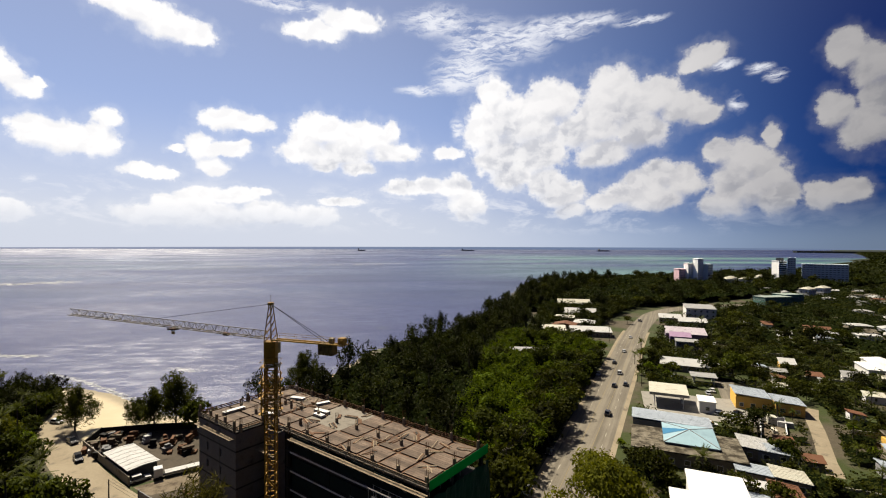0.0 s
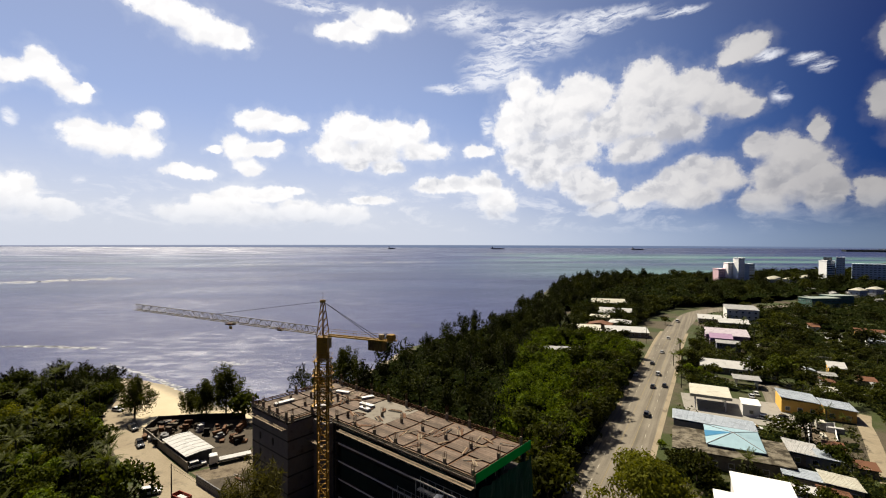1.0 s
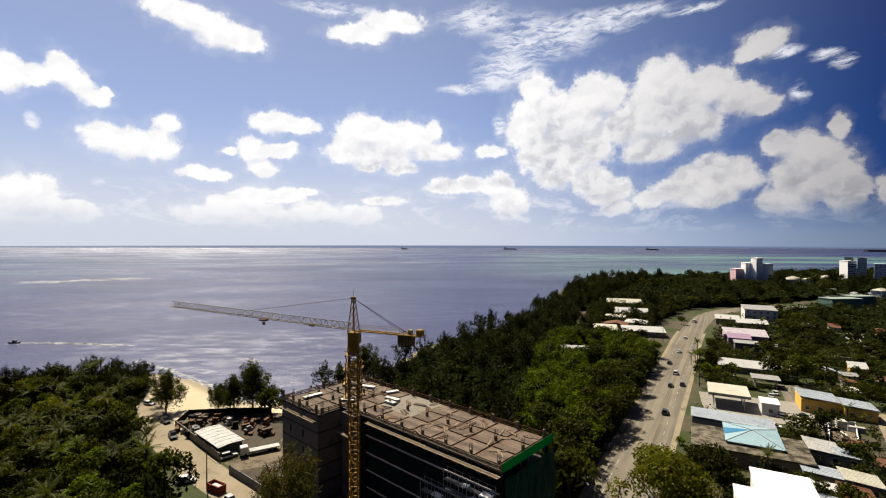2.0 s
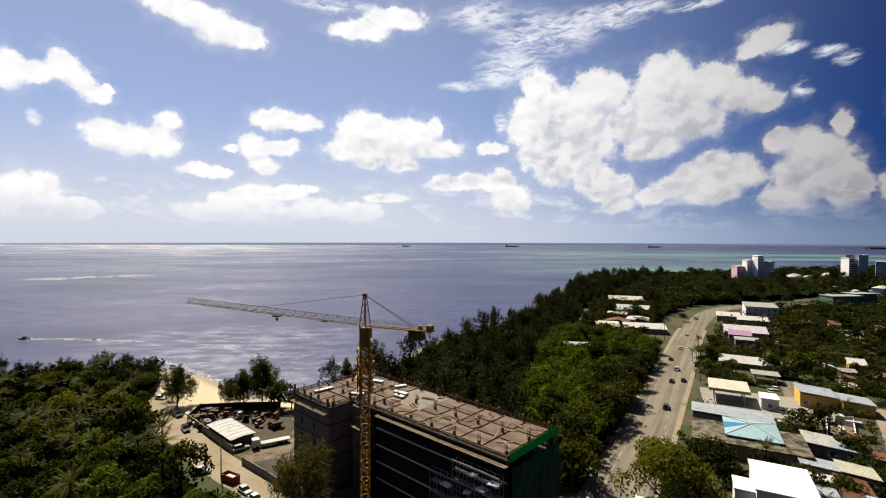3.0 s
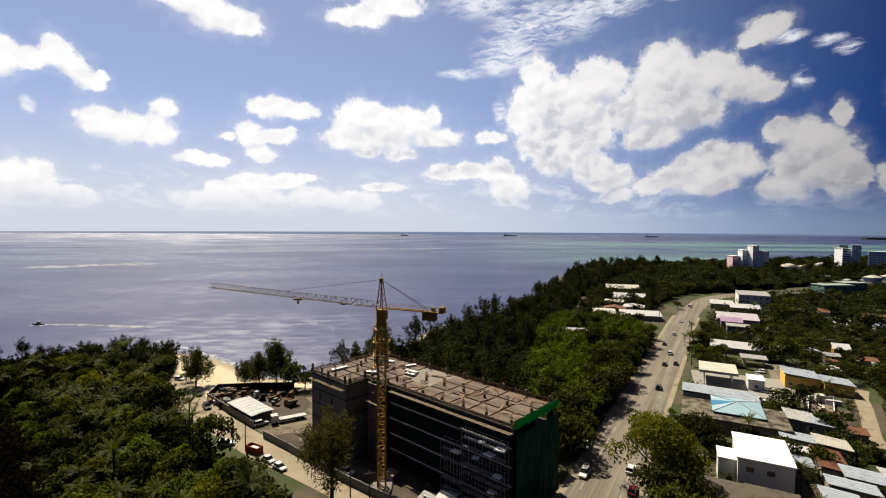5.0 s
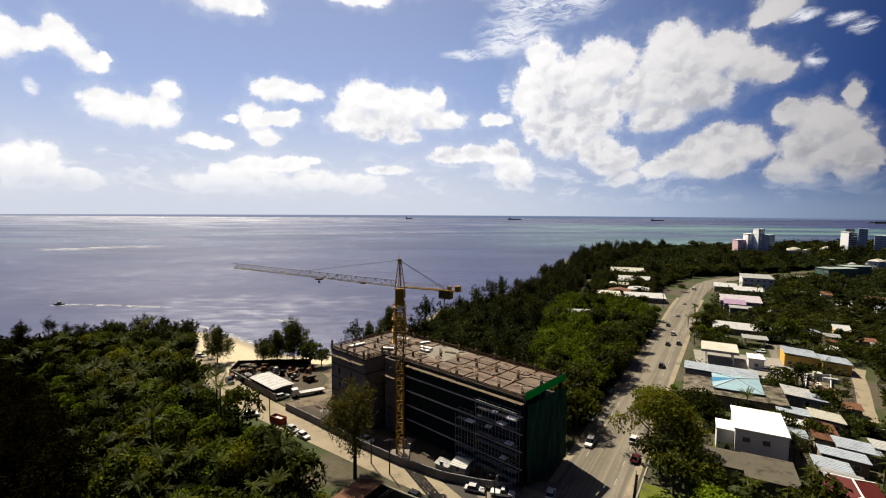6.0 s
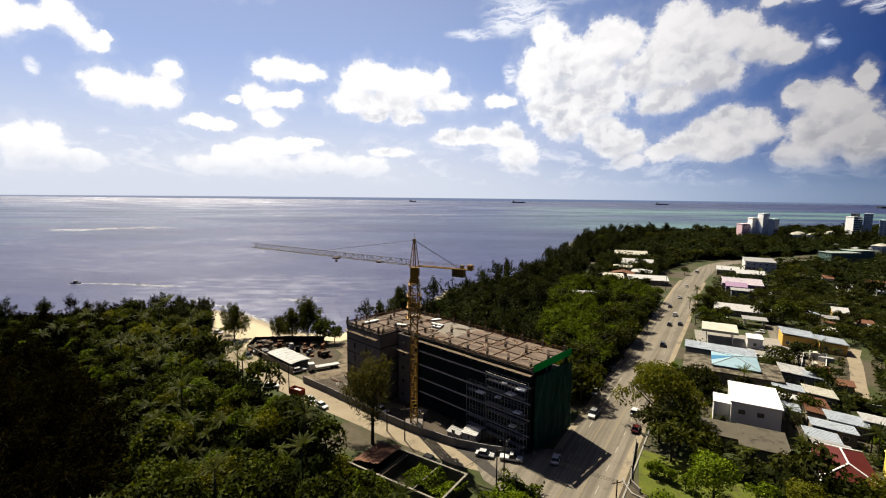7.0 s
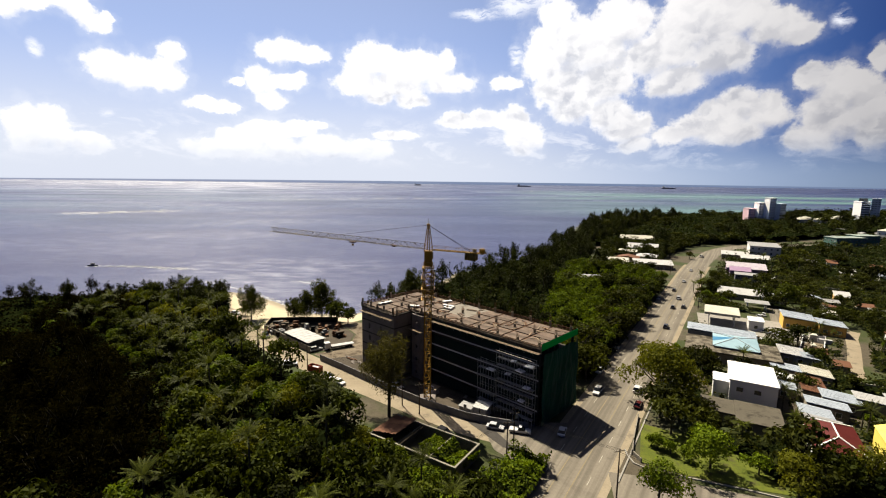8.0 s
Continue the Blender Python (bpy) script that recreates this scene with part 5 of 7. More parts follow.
# scattered roofs in the greenery
rng = random.Random(11)
for k in range(130):
    along, off = rng.uniform(150, 760), rng.uniform(75, 330)
    x, y = 0.55 * along + 0.84 * off, 0.835 * along - 0.54 * off
    if y < 120 or math.hypot(x - 150, y - 190) < 30 or any(math.hypot(x - a, y - b) < r + 8 for a, b, r in HOUSES):
        continue
    roof, word = rng.choice(((TIN_W, "white"), (TIN_G, "grey"), (TIN_G, "grey"), (CEMENT, "weathered cement"), (TIN_R, "rusted")))
    house("town_house", f"low house with a {word} roof among trees", x, y, rng.uniform(8, 15), rng.uniform(7, 11), rng.uniform(2.8, 3.6), rng.choice((BEIGE, WHITE, GREYWALL)), roof,
          rng.choice(("gable", "shed", "flat", "hip")), turn=E2 + rng.choice((0, 90)) + rng.uniform(-6, 6), rise=1.2, spots=[("s", 0, 1.2), ("w", 0, 1.2)])

for k in range(55):
    along, off = rng.uniform(200, 450), rng.uniform(40, 185)
    x, y = 0.55 * along + 0.84 * off, 0.835 * along - 0.54 * off
    if any(math.hypot(x - a, y - b) < r + 5 for a, b, r in HOUSES) or min((p.x - x) ** 2 + (p.y - y) ** 2 for p in ROAD) < 300:
        continue
    roof, word = rng.choice(((TIN_W, "white"), (TIN_G, "grey"), (TIN_B, "pale blue"), (TIN_R, "rusty"), (TIN_G, "grey"), (CEMENT, "cement")))
    house("town_house", f"small house with a {word} sheet roof in a yard", x, y, rng.uniform(5, 9), rng.uniform(4.5, 7), rng.uniform(2.6, 3.2), rng.choice((BEIGE, WHITE, GREYWALL, ORANGE)), roof,
          rng.choice(("gable", "shed", "shed")), turn=E2 - 90 + rng.uniform(-10, 10), rise=1.5, spots=[("s", 0, 1.2), ("w", 0, 1.2)])
STEP = Vector((0.545, 0.839))
SIDEWAYS = Vector((0.839, -0.545))
for k in range(52):
    # lean-tos and small stores crowded into the yards
    p = STEP * rng.uniform(128, 300) + SIDEWAYS * rng.uniform(22, 104)
    if any(math.hypot(p.x - a, p.y - b) < r + 1.5 for a, b, r in HOUSES) or math.hypot(p.x - 126, p.y - 190) < 20:
        continue
    roof, word = rng.choice(((TIN_W, "white"), (TIN_B, "pale blue"), (TIN_R, "rusty"), (TIN_G, "grey"), (CREAM, "cream")))
    house("lean_to", f"small lean-to with a {word} sheet roof in a yard", p.x, p.y, rng.uniform(3, 6.5), rng.uniform(2.5, 4.5), rng.uniform(2.0, 2.6), rng.choice((BEIGE, GREYWALL, WHITE)), roof,
          "shed", turn=E2 + rng.choice((0, -90, -90)) + rng.uniform(-6, 6), rise=0.7, category="shed", spots=[("s", 0, 0.9)])

# ------------------------------------------------------------------ plants


def crown_points(rng, lobes, n, flat_low=0.35):
    """Points and outward ways on a heap of lobes (centre, radius)."""
    c = np.array([l[:3] for l in lobes])
    r = np.array([l[3] for l in lobes])
    pick = rng.choice(len(lobes), n, p=r ** 2 / (r ** 2).sum())
    way = rng.normal(0, 1, (n, 3))
    way[:, 2] = np.where(way[:, 2] < -flat_low, -way[:, 2] * 0.5, way[:, 2])
    way /= np.linalg.norm(way, axis=1)[:, None]
    return c[pick] + way * (r[pick] * rng.uniform(0.72, 1.06, n))[:, None], way


def limbs(bm, rng, height, spread, r, n=5):
    tube(bm, (0, 0, -0.3), (0.1, 0.05, height * 0.45), r, r * 0.65, 7)
    fork = max(bm.verts, key=lambda v: v.co.z)
    beside = max((e.other_vert(fork) for e in fork.link_edges), key=lambda v: v.co.z)
    for k in range(n):
        a = 6.283 * k / n + rng.uniform(-0.4, 0.4)
        z = height * rng.uniform(0.3, 0.45)
        q = (math.cos(a) * spread * rng.uniform(0.5, 0.8), math.sin(a) * spread * rng.uniform(0.5, 0.8), height * rng.uniform(0.65, 0.85))
        known = set(bm.verts)
        tube(bm, (0.08, 0.04, z), q, r * 0.45, r * 0.12, 5)
        # grown together at the fork
        bm.faces.new((fork, beside, min((v for v in bm.verts if v not in known), key=lambda v: v.co.z)))


def make_tree(name, label, crown_mesh, trunk_bm, category="tree"):
    t = thing(name, label, category, pose(0, -300, 0))
    part("trunk", trunk_bm, BARK, t)
    ob = new("crown", crown_mesh)
    ob.parent = t
    return t


def broad_tree(seed, height, radius, mat, name, label, n=900, leaf=0.62):
    rng = np.random.default_rng(seed)
    pr = random.Random(seed)
    lobes = []
    for k in range(11):
        a, q = pr.uniform(0, 6.28), pr.uniform(0.15, 0.75) * radius
        lobes.append((math.cos(a) * q, math.sin(a) * q, height * pr.uniform(0.5, 0.88) - 0.18 * q, radius * pr.uniform(0.25, 0.48)))
    lobes.append((0, 0, height * 0.82, radius * 0.45))
    at, way = crown_points(rng, lobes, n)
    me = quads("crown", leaf_quads(rng, at, way, leaf, leaf * 0.6, 0.3, 0.45), mat)
    bm = bmesh.new()
    limbs(bm, pr, height, radius, 0.05 * height * 0.5 + 0.08)
    return make_tree(name, label, me, bm)


def casuarina(seed, height, radius, name, label, n=760, mat=None, needle=(1.35, 0.38), low=0.25):
    """Feathery plumes that spread from a forked trunk into an uneven, broad crown."""
    rng = np.random.default_rng(seed)
    pr = random.Random(seed)
    at, way = [], []
    plumes = 19
    for k in range(plumes):
        a, q = pr.uniform(0, 6.28), radius * pr.uniform(0.1, 1.0)
        root = Vector((math.cos(a) * q * 0.35, math.sin(a) * q * 0.35, height * pr.uniform(low, low + 0.25)))
        reach = height * (pr.uniform(0.72, 1.0) - 0.38 * (q / radius) ** 2)
        tip = Vector((math.cos(a + 0.3) * q, math.sin(a + 0.3) * q, max(reach, root.z + 1.5)))
        m = n // plumes
        f = rng.beta(1.7, 1.0, m)
        p = np.array(root)[None] + f[:, None] * np.array(tip - root)[None]
        w = rng.normal(0, 1, (m, 3))
        w /= np.linalg.norm(w, axis=1)[:, None]
        at.append(p + w * (radius * 0.36 * (1.15 - 0.7 * f))[:, None] * rng.uniform(0.35, 1.0, (m, 1)))
        way.append(w)
    at, way = np.concatenate(at), np.concatenate(way)
    me = quads("crown", leaf_quads(rng, at, way, *needle, 0.1, 0.8), mat or LEAF_DARK)
    bm = bmesh.new()
    limbs(bm, pr, height, radius * 0.7, 0.02 * height, 6)
    return make_tree(name, label, me, bm)


def palm(seed, height, name, label):
    rng = random.Random(seed)
    verts = []
    for k in range(18):
        a = 6.283 * k / 18 + rng.uniform(-0.2, 0.2)
        lift = rng.uniform(0.05, 1.4)
        span = rng.uniform(2.7, 3.7)
        ca, sa = math.cos(a), math.sin(a)
        prev = None
        for i in range(9):
            f = i / 8
            q = span * f
            z = height + math.sin(lift) * q * 1.05 - 0.135 * q * q * (1.2 - lift * 0.45)
            p = np.array((ca * q * math.cos(lift * 0.6), sa * q * math.cos(lift * 0.6), z))
            if prev is not None:
                wide = 0.5 * math.sin(math.pi * min(1.0, 0.16 + 0.84 * f)) + 0.10
                n = np.array((-sa, ca, 0.0))
                d = p - prev
                for s in (1, -1):
                    for half in (0.0, 0.5):
                        b = prev + d * half
                        tip = b + n * s * wide + d * 0.75 - np.array((0, 0, 0.30 * wide))
                        verts.append((b, b + d * 0.3, tip, tip - d * 0.05))
                verts.append((prev - n * 0.07, prev + n * 0.07, p + n * 0.05, p - n * 0.05))
            prev = p
    me = quads("crown", np.array(verts), LEAF_PALM)
    bm = bmesh.new()
    bend = rng.uniform(-0.5, 0.5)
    for k in range(4):
        f0, f1 = k / 4, (k + 1) / 4
        tube(bm, (bend * (f0 - 1) * f0, 0, height * f0 - 0.2), (bend * (f1 - 1) * f1, 0, height * f1), 0.2 - 0.06 * f0, 0.2 - 0.06 * f1, 7)
    return make_tree(name, label, me, bm, "palm")


BROAD = [broad_tree(20 + k, h, r, LEAF_BROAD, "broadleaf_tree", "leafy green broadleaf tree in dense growth", 940, 0.82) for k, (h, r) in enumerate(((7.5, 4.6), (9.0, 5.2), (6.0, 4.0), (8.0, 5.6)))]
GARDEN = [broad_tree(50 + k, h, r, LEAF_DEEP, "garden_tree", "dark green rounded tree between the houses", 540, 0.95) for k, (h, r) in enumerate(((7.0, 4.6), (8.5, 5.0), (5.5, 3.8), (9.0, 5.4)))]
BRIGHT = [broad_tree(58, 7.0, 4.2, LEAF_VINE, "bright_tree", "bright yellow-green tree in the grove", 900, 0.75)]
OLIVE = [broad_tree(40 + k, h, r, LEAF_OLIVE, "roadside_tree", "olive-green spreading tree with a ragged crown", n, 0.62) for k, (h, r, n) in enumerate(((12.0, 9.0, 4200), (8.5, 5.6, 1700)))]
SHADE = [broad_tree(70, 8.0, 6.4, LEAF_VINE, "shade_tree", "bright green spreading shade tree on the lawn", 3000, 0.55)]
BUSH = [broad_tree(60 + k, h, r, LEAF_VINE, "bush", "bright green leafy bush", 620, 0.55) for k, (h, r) in enumerate(((3.2, 2.4), (4.2, 3.0)))]
CASU = [casuarina(80 + k, h, r, "casuarina", "tall feathery dark casuarina near the shore") for k, (h, r) in enumerate(((15, 6.2), (13, 5.6), (17, 6.6), (11, 5.0)))]
UMBER = [casuarina(90 + k, h, r, "umber_casuarina", "huge brownish casuarina, its needles darkened to hold deep shade", 1000, LEAF_SHADED) for k, (h, r) in enumerate(((17, 7.5), (15, 7.0)))]
DRY = [casuarina(95, 15, 6.0, "lane_casuarina", "thin brownish casuarina leaning over the lane", 4200, LEAF_BROWN, (0.95, 0.11))]
WISP = [casuarina(97, 11, 5.6, "beach_casuarina", "wispy casuarina at the edge of the beach", 4200, LEAF_DEEP, (1.0, 0.16), 0.06)]
PALMS = [palm(100 + k, h, "coconut_palm", "coconut palm with drooping yellow-green fronds") for k, h in enumerate((8.6, 6.4, 10.2))]


def plant(model, x, y, scale=1.0, turn=None, z=0.0, rng=random):
    m = pose(x, y, z, 0, 0, rng.uniform(0, 360) if turn is None else turn) @ Matrix.Diagonal((scale, scale, scale * rng.uniform(0.9, 1.12), 1))
    return copy_thing(model, m)


def inside(poly, x, y):
    hit = False
    for (x0, y0), (x1, y1) in zip(poly, poly[1:] + poly[:1]):
        if (y0 > y) != (y1 > y) and x < (x1 - x0) * (y - y0) / (y1 - y0) + x0:
            hit = not hit
    return hit


def scatter(seed, poly, gap, models, low=0.8, high=1.2, limit=400, avoid=()):
    rng = random.Random(seed)
    xs, ys = [p[0] for p in poly], [p[1] for p in poly]
    done, tries = [], 0
    while tries < limit * 12 and len(done) < limit:
        tries += 1
        x, y = rng.uniform(min(xs), max(xs)), rng.uniform(min(ys), max(ys))
        if not inside(poly, x, y) or y > coast(x) - (5 if x < -20 else 1) or any((x - a) ** 2 + (y - b) ** 2 < gap * gap for a, b in done):
            continue
        if any((x - a) ** 2 + (y - b) ** 2 < (r + 2.0) ** 2 for a, b, r in avoid):
            continue
        done.append((x, y))
        plant(rng.choice(models), x, y, rng.uniform(low, high), rng=rng)
    return done


def clear_of(pts, avoid, line=None, half=0.0):
    ok = np.ones(len(pts), bool)
    for a, b, r in avoid:
        ok &= (pts[:, 0] - a) ** 2 + (pts[:, 1] - b) ** 2 > r * r
    if line is not None:
        for p in line:
            ok &= (pts[:, 0] - p.x) ** 2 + (pts[:, 1] - p.y) ** 2 > half * half
    return ok


def thicket(name, label, seed, poly, n, low, high, mat, leaf=0.7, grain=0.11, avoid=(), line=None, half=0.0, bare=-1.0, dense=0.0):
    """A closed, bumpy carpet of leaves over a piece of ground, in layers down from its top."""
    rng = np.random.default_rng(seed)
    P = np.array(poly, float)

    def on_plot(q):
        odd = np.zeros(len(q), bool)
        for (x0, y0), (x1, y1) in zip(P, np.roll(P, -1, 0)):
            if y0 != y1:
                odd ^= ((y0 > q[:, 1]) != (y1 > q[:, 1])) & (q[:, 0] < (x1 - x0) * (q[:, 1] - y0) / (y1 - y0) + x0)
        return odd & (q[:, 1] < coast(q[:, 0]) - np.where(q[:, 0] < -20, 4, 0.5)) & clear_of(q, avoid, line, half)

    def heap(x, y):
        return 0.5 + 0.68 * noise.noise((x * grain, y * grain, seed)) + 0.52 * (0.34 - abs(noise.noise((x * grain * 2.3, y * grain * 2.3, seed + 7))))

    pts = rng.uniform(P.min(0), P.max(0), (n * 6, 2))
    pts = pts[on_plot(pts)][:n]
    at, tilt = [], []
    for x, y in pts:
        b = heap(x, y)
        if b >= bare:
            at.append((x, y, low + (high - low) * max(0.0, min(1.15, b))))
            tilt.append((b - heap(x + 1.2, y), b - heap(x, y + 1.2)))
    at = np.array(at)
    m = len(at)
    at[:, 2] *= 1 - 0.5 * rng.uniform(0, 1, m) ** 2.5
    out = np.concatenate([np.array(tilt) * (high - low) / 1.2, np.full((m, 1), 0.75)], 1)
    out /= np.linalg.norm(out, axis=1)[:, None]
    ob = tagged(new(name, quads(name, leaf_quads(rng, at, out, leaf, leaf * 0.7, 0.3, 0.5), mat)), label, "vegetation", kind="stuff")
    # a dark sheet below the outer leaves stands in for the shade between them
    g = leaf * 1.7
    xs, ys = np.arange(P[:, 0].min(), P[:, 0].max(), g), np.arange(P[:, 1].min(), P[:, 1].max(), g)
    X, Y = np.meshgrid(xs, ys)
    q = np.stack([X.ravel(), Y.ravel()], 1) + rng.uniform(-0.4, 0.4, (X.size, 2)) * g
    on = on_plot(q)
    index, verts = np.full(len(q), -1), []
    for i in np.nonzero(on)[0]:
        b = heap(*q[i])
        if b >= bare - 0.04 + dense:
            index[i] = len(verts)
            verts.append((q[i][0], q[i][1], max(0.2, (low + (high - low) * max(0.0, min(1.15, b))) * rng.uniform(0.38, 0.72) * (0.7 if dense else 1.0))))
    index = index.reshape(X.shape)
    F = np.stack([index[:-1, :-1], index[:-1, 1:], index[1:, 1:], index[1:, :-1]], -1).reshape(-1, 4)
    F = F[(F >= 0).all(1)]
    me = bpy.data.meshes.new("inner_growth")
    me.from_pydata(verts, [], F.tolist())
    me.materials.append(UNDERSHADE)
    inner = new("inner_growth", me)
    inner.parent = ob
    tagged(inner, "dark filler sheet under the leaves, coloured for the shade between them", kind="stuff")
    return ob


# near-black green: the shade inside foliage, put into a surface colour
UNDERSHADE = surface("painted_leaf_shade", (0.007, 0.011, 0.003), (0.022, 0.030, 0.009), 0.5, 1.5, 0.95, bump=1.0, spec=0.0)
FOREST = [(-230, 292), (-150, 268), (-124, 248), (-104, 224), (-88, 183), (-62, 151), (-42, 130), (-26, 111), (-15, 98), (-6, 84), (6, 72), (-4, 46), (-60, 26), (-140, 60), (-250, 150), (-280, 230)]
RUIN = [(-10, 99, 6), (-4, 95, 6), (3, 91.5, 6)]
LANE_SIDE = smooth_line([(33, 100), (14, 103), (0, 111), (-20, 126), (-40, 141)], 3.0)
GLOOM = [(-98, 118, 26), (-74, 84, 20), (-126, 148, 20)]
# undergrowth in the blackened leaf: shade below the crowns put into colour
thicket("forest_undergrowth", "dense undergrowth of the palm grove, blackened for the shade between crowns", 3, FOREST, 26000, 0.6, 4.0, LEAF_SHADED, 1.0, avoid=RUIN)
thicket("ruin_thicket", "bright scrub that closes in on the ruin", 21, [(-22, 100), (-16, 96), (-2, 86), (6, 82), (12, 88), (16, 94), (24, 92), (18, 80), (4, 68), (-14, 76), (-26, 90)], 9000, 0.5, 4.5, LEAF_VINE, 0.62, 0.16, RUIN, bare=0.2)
thicket("gloomy_undergrowth", "undergrowth beneath the big casuarinas, blackened for their shade", 4, [(-150, 170), (-110, 150), (-70, 108), (-52, 84), (-60, 62), (-90, 62), (-130, 100), (-156, 140)], 12000, 1.5, 6.0, LEAF_SHADED, 1.1)
NEAR = [(-150, 200), (-104, 222), (-90, 182), (-65, 150), (-45, 129), (-28, 110), (-17, 97), (-6, 84), (6, 72), (-4, 46), (-60, 26), (-130, 70)]
scatter(31, NEAR, 4.7, BROAD + PALMS + PALMS[:2] + [BROAD[1], OLIVE[1], BRIGHT[0]], 0.6, 1.3, 370, RUIN + GLOOM)
scatter(32, [(-230, 292), (-150, 266), (-124, 246), (-104, 226), (-120, 190), (-140, 110), (-240, 160), (-280, 230)], 7.5, UMBER + UMBER + BROAD, 0.45, 0.68, 110)
for x, y, s in ((-66, 92, 1.1), (-80, 92, 1.2), (-72, 104, 1.15), (-94, 104, 1.3), (-60, 82, 1.0), (-110, 118, 1.3), (-88, 112, 1.2), (-124, 132, 1.3), (-76, 80, 1.1), (-137, 160, 1.0), (-122, 148, 1.1), (-104, 126, 1.1), (-98, 112, 1.0), (-84, 100, 1.0), (-150, 178, 1.0), (-112, 140, 1.15), (-92, 122, 0.95), (-128, 172, 0.9)):
    plant(UMBER[int(x) % 2], x, y, s * (0.78 if y < 120 else 0.62))
for x, y, s in ((-128, 220, 0.9), (-121, 223, 0.95), (-113, 219, 0.9), (-106, 214, 0.8), (-117, 212, 0.85), (-135, 215, 0.8), (-143, 219, 0.75), (-151, 213, 0.8), (-161, 211, 0.75), (-172, 207, 0.8), (-186, 203, 0.8), (-200, 196, 0.85), (-110, 205, 0.7)):
    plant(CASU[int(x) % 4], x, y, s)
scatter(43, [(-128, 176), (-112, 150), (-88, 126), (-62, 96), (-46, 92), (-52, 112), (-82, 150), (-104, 186)], 4.4, BROAD + PALMS[:2] + [BRIGHT[0]], 0.55, 1.0, 90)
LOT = [(44, 131), (50, 140), (69, 170), (88, 200), (108, 232), (126, 262), (128, 286), (104, 300), (90, 312), (66, 262), (50, 214), (38, 178), (36, 150)]
# dark leaves below the bright mounds imitate the shade in the hollows
thicket("lot_scrub", "scrub in the empty lot's hollows, dark to stand in for their shade", 6, LOT, 22000, 0.4, 2.6, LEAF_DARK, 0.9, 0.10, avoid=HOUSES)
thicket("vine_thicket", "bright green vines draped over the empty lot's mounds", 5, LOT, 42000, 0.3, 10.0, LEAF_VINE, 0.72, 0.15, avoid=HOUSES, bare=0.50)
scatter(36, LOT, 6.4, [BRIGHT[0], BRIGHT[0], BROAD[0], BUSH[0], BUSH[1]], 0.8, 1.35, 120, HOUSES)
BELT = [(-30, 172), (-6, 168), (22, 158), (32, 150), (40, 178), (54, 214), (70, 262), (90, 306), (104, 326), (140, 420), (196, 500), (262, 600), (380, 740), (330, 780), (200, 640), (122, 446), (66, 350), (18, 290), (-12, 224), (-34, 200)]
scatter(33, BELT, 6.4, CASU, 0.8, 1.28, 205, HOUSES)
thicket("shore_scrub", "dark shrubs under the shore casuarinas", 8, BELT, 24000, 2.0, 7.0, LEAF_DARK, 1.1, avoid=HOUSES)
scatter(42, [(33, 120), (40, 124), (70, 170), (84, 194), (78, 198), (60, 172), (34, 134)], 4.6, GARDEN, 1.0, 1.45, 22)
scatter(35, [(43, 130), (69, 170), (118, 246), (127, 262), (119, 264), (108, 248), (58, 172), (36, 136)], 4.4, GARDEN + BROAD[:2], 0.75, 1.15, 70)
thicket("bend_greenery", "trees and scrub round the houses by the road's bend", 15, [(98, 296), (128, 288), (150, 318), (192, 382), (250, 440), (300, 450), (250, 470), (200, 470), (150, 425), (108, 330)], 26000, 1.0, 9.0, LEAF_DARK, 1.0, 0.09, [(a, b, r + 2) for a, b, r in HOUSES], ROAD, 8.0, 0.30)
scatter(38, [(98, 296), (128, 288), (150, 318), (192, 382), (250, 440), (200, 470), (150, 425), (108, 330)], 8.0, GARDEN + CASU[1:2], 0.7, 1.05, 60, HOUSES)
TOWN = [(72, 140), (100, 185), (150, 262), (214, 352), (290, 420), (420, 478), (560, 560), (760, 620), (900, 520), (620, 330), (360, 150), (220, 60), (110, 60), (66, 84), (62, 104)]
LANE = [(129 + 40 * f, 137 + 46 * f, 3.6) for f in np.linspace(0, 1, 22)] + [(150, 199, 7), (142, 188, 6), (158, 210, 6), (137, 166, 8)]
FREE = HOUSES + LANE + [(128, 190, 22), (84, 112, 9)]
TOWN_NEAR = [(90, 172), (128, 230), (160, 282), (200, 318), (240, 300), (262, 240), (226, 160), (168, 92), (112, 66), (68, 84), (64, 100), (72, 140)]
scatter(37, TOWN_NEAR, 4.9, GARDEN + GARDEN + [PALMS[1]] * 6 + BUSH, 0.5, 0.95, 230, FREE)
scatter(41, TOWN, 9.5, GARDEN + [PALMS[0], PALMS[2], PALMS[2]], 0.7, 1.25, 120, FREE)
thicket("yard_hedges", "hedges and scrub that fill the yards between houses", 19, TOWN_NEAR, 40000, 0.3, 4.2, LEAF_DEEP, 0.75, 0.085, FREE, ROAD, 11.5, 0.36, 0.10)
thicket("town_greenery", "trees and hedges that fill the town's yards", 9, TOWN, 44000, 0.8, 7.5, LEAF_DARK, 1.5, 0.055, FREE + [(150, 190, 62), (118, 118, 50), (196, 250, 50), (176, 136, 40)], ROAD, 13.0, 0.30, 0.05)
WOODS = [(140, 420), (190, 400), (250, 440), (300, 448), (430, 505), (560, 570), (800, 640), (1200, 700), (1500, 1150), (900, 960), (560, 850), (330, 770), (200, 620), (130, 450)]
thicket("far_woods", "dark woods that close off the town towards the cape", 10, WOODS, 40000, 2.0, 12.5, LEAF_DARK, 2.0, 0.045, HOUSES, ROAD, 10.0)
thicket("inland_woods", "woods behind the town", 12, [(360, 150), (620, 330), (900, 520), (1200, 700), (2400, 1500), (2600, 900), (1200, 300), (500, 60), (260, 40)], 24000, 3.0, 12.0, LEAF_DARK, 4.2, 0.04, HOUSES)
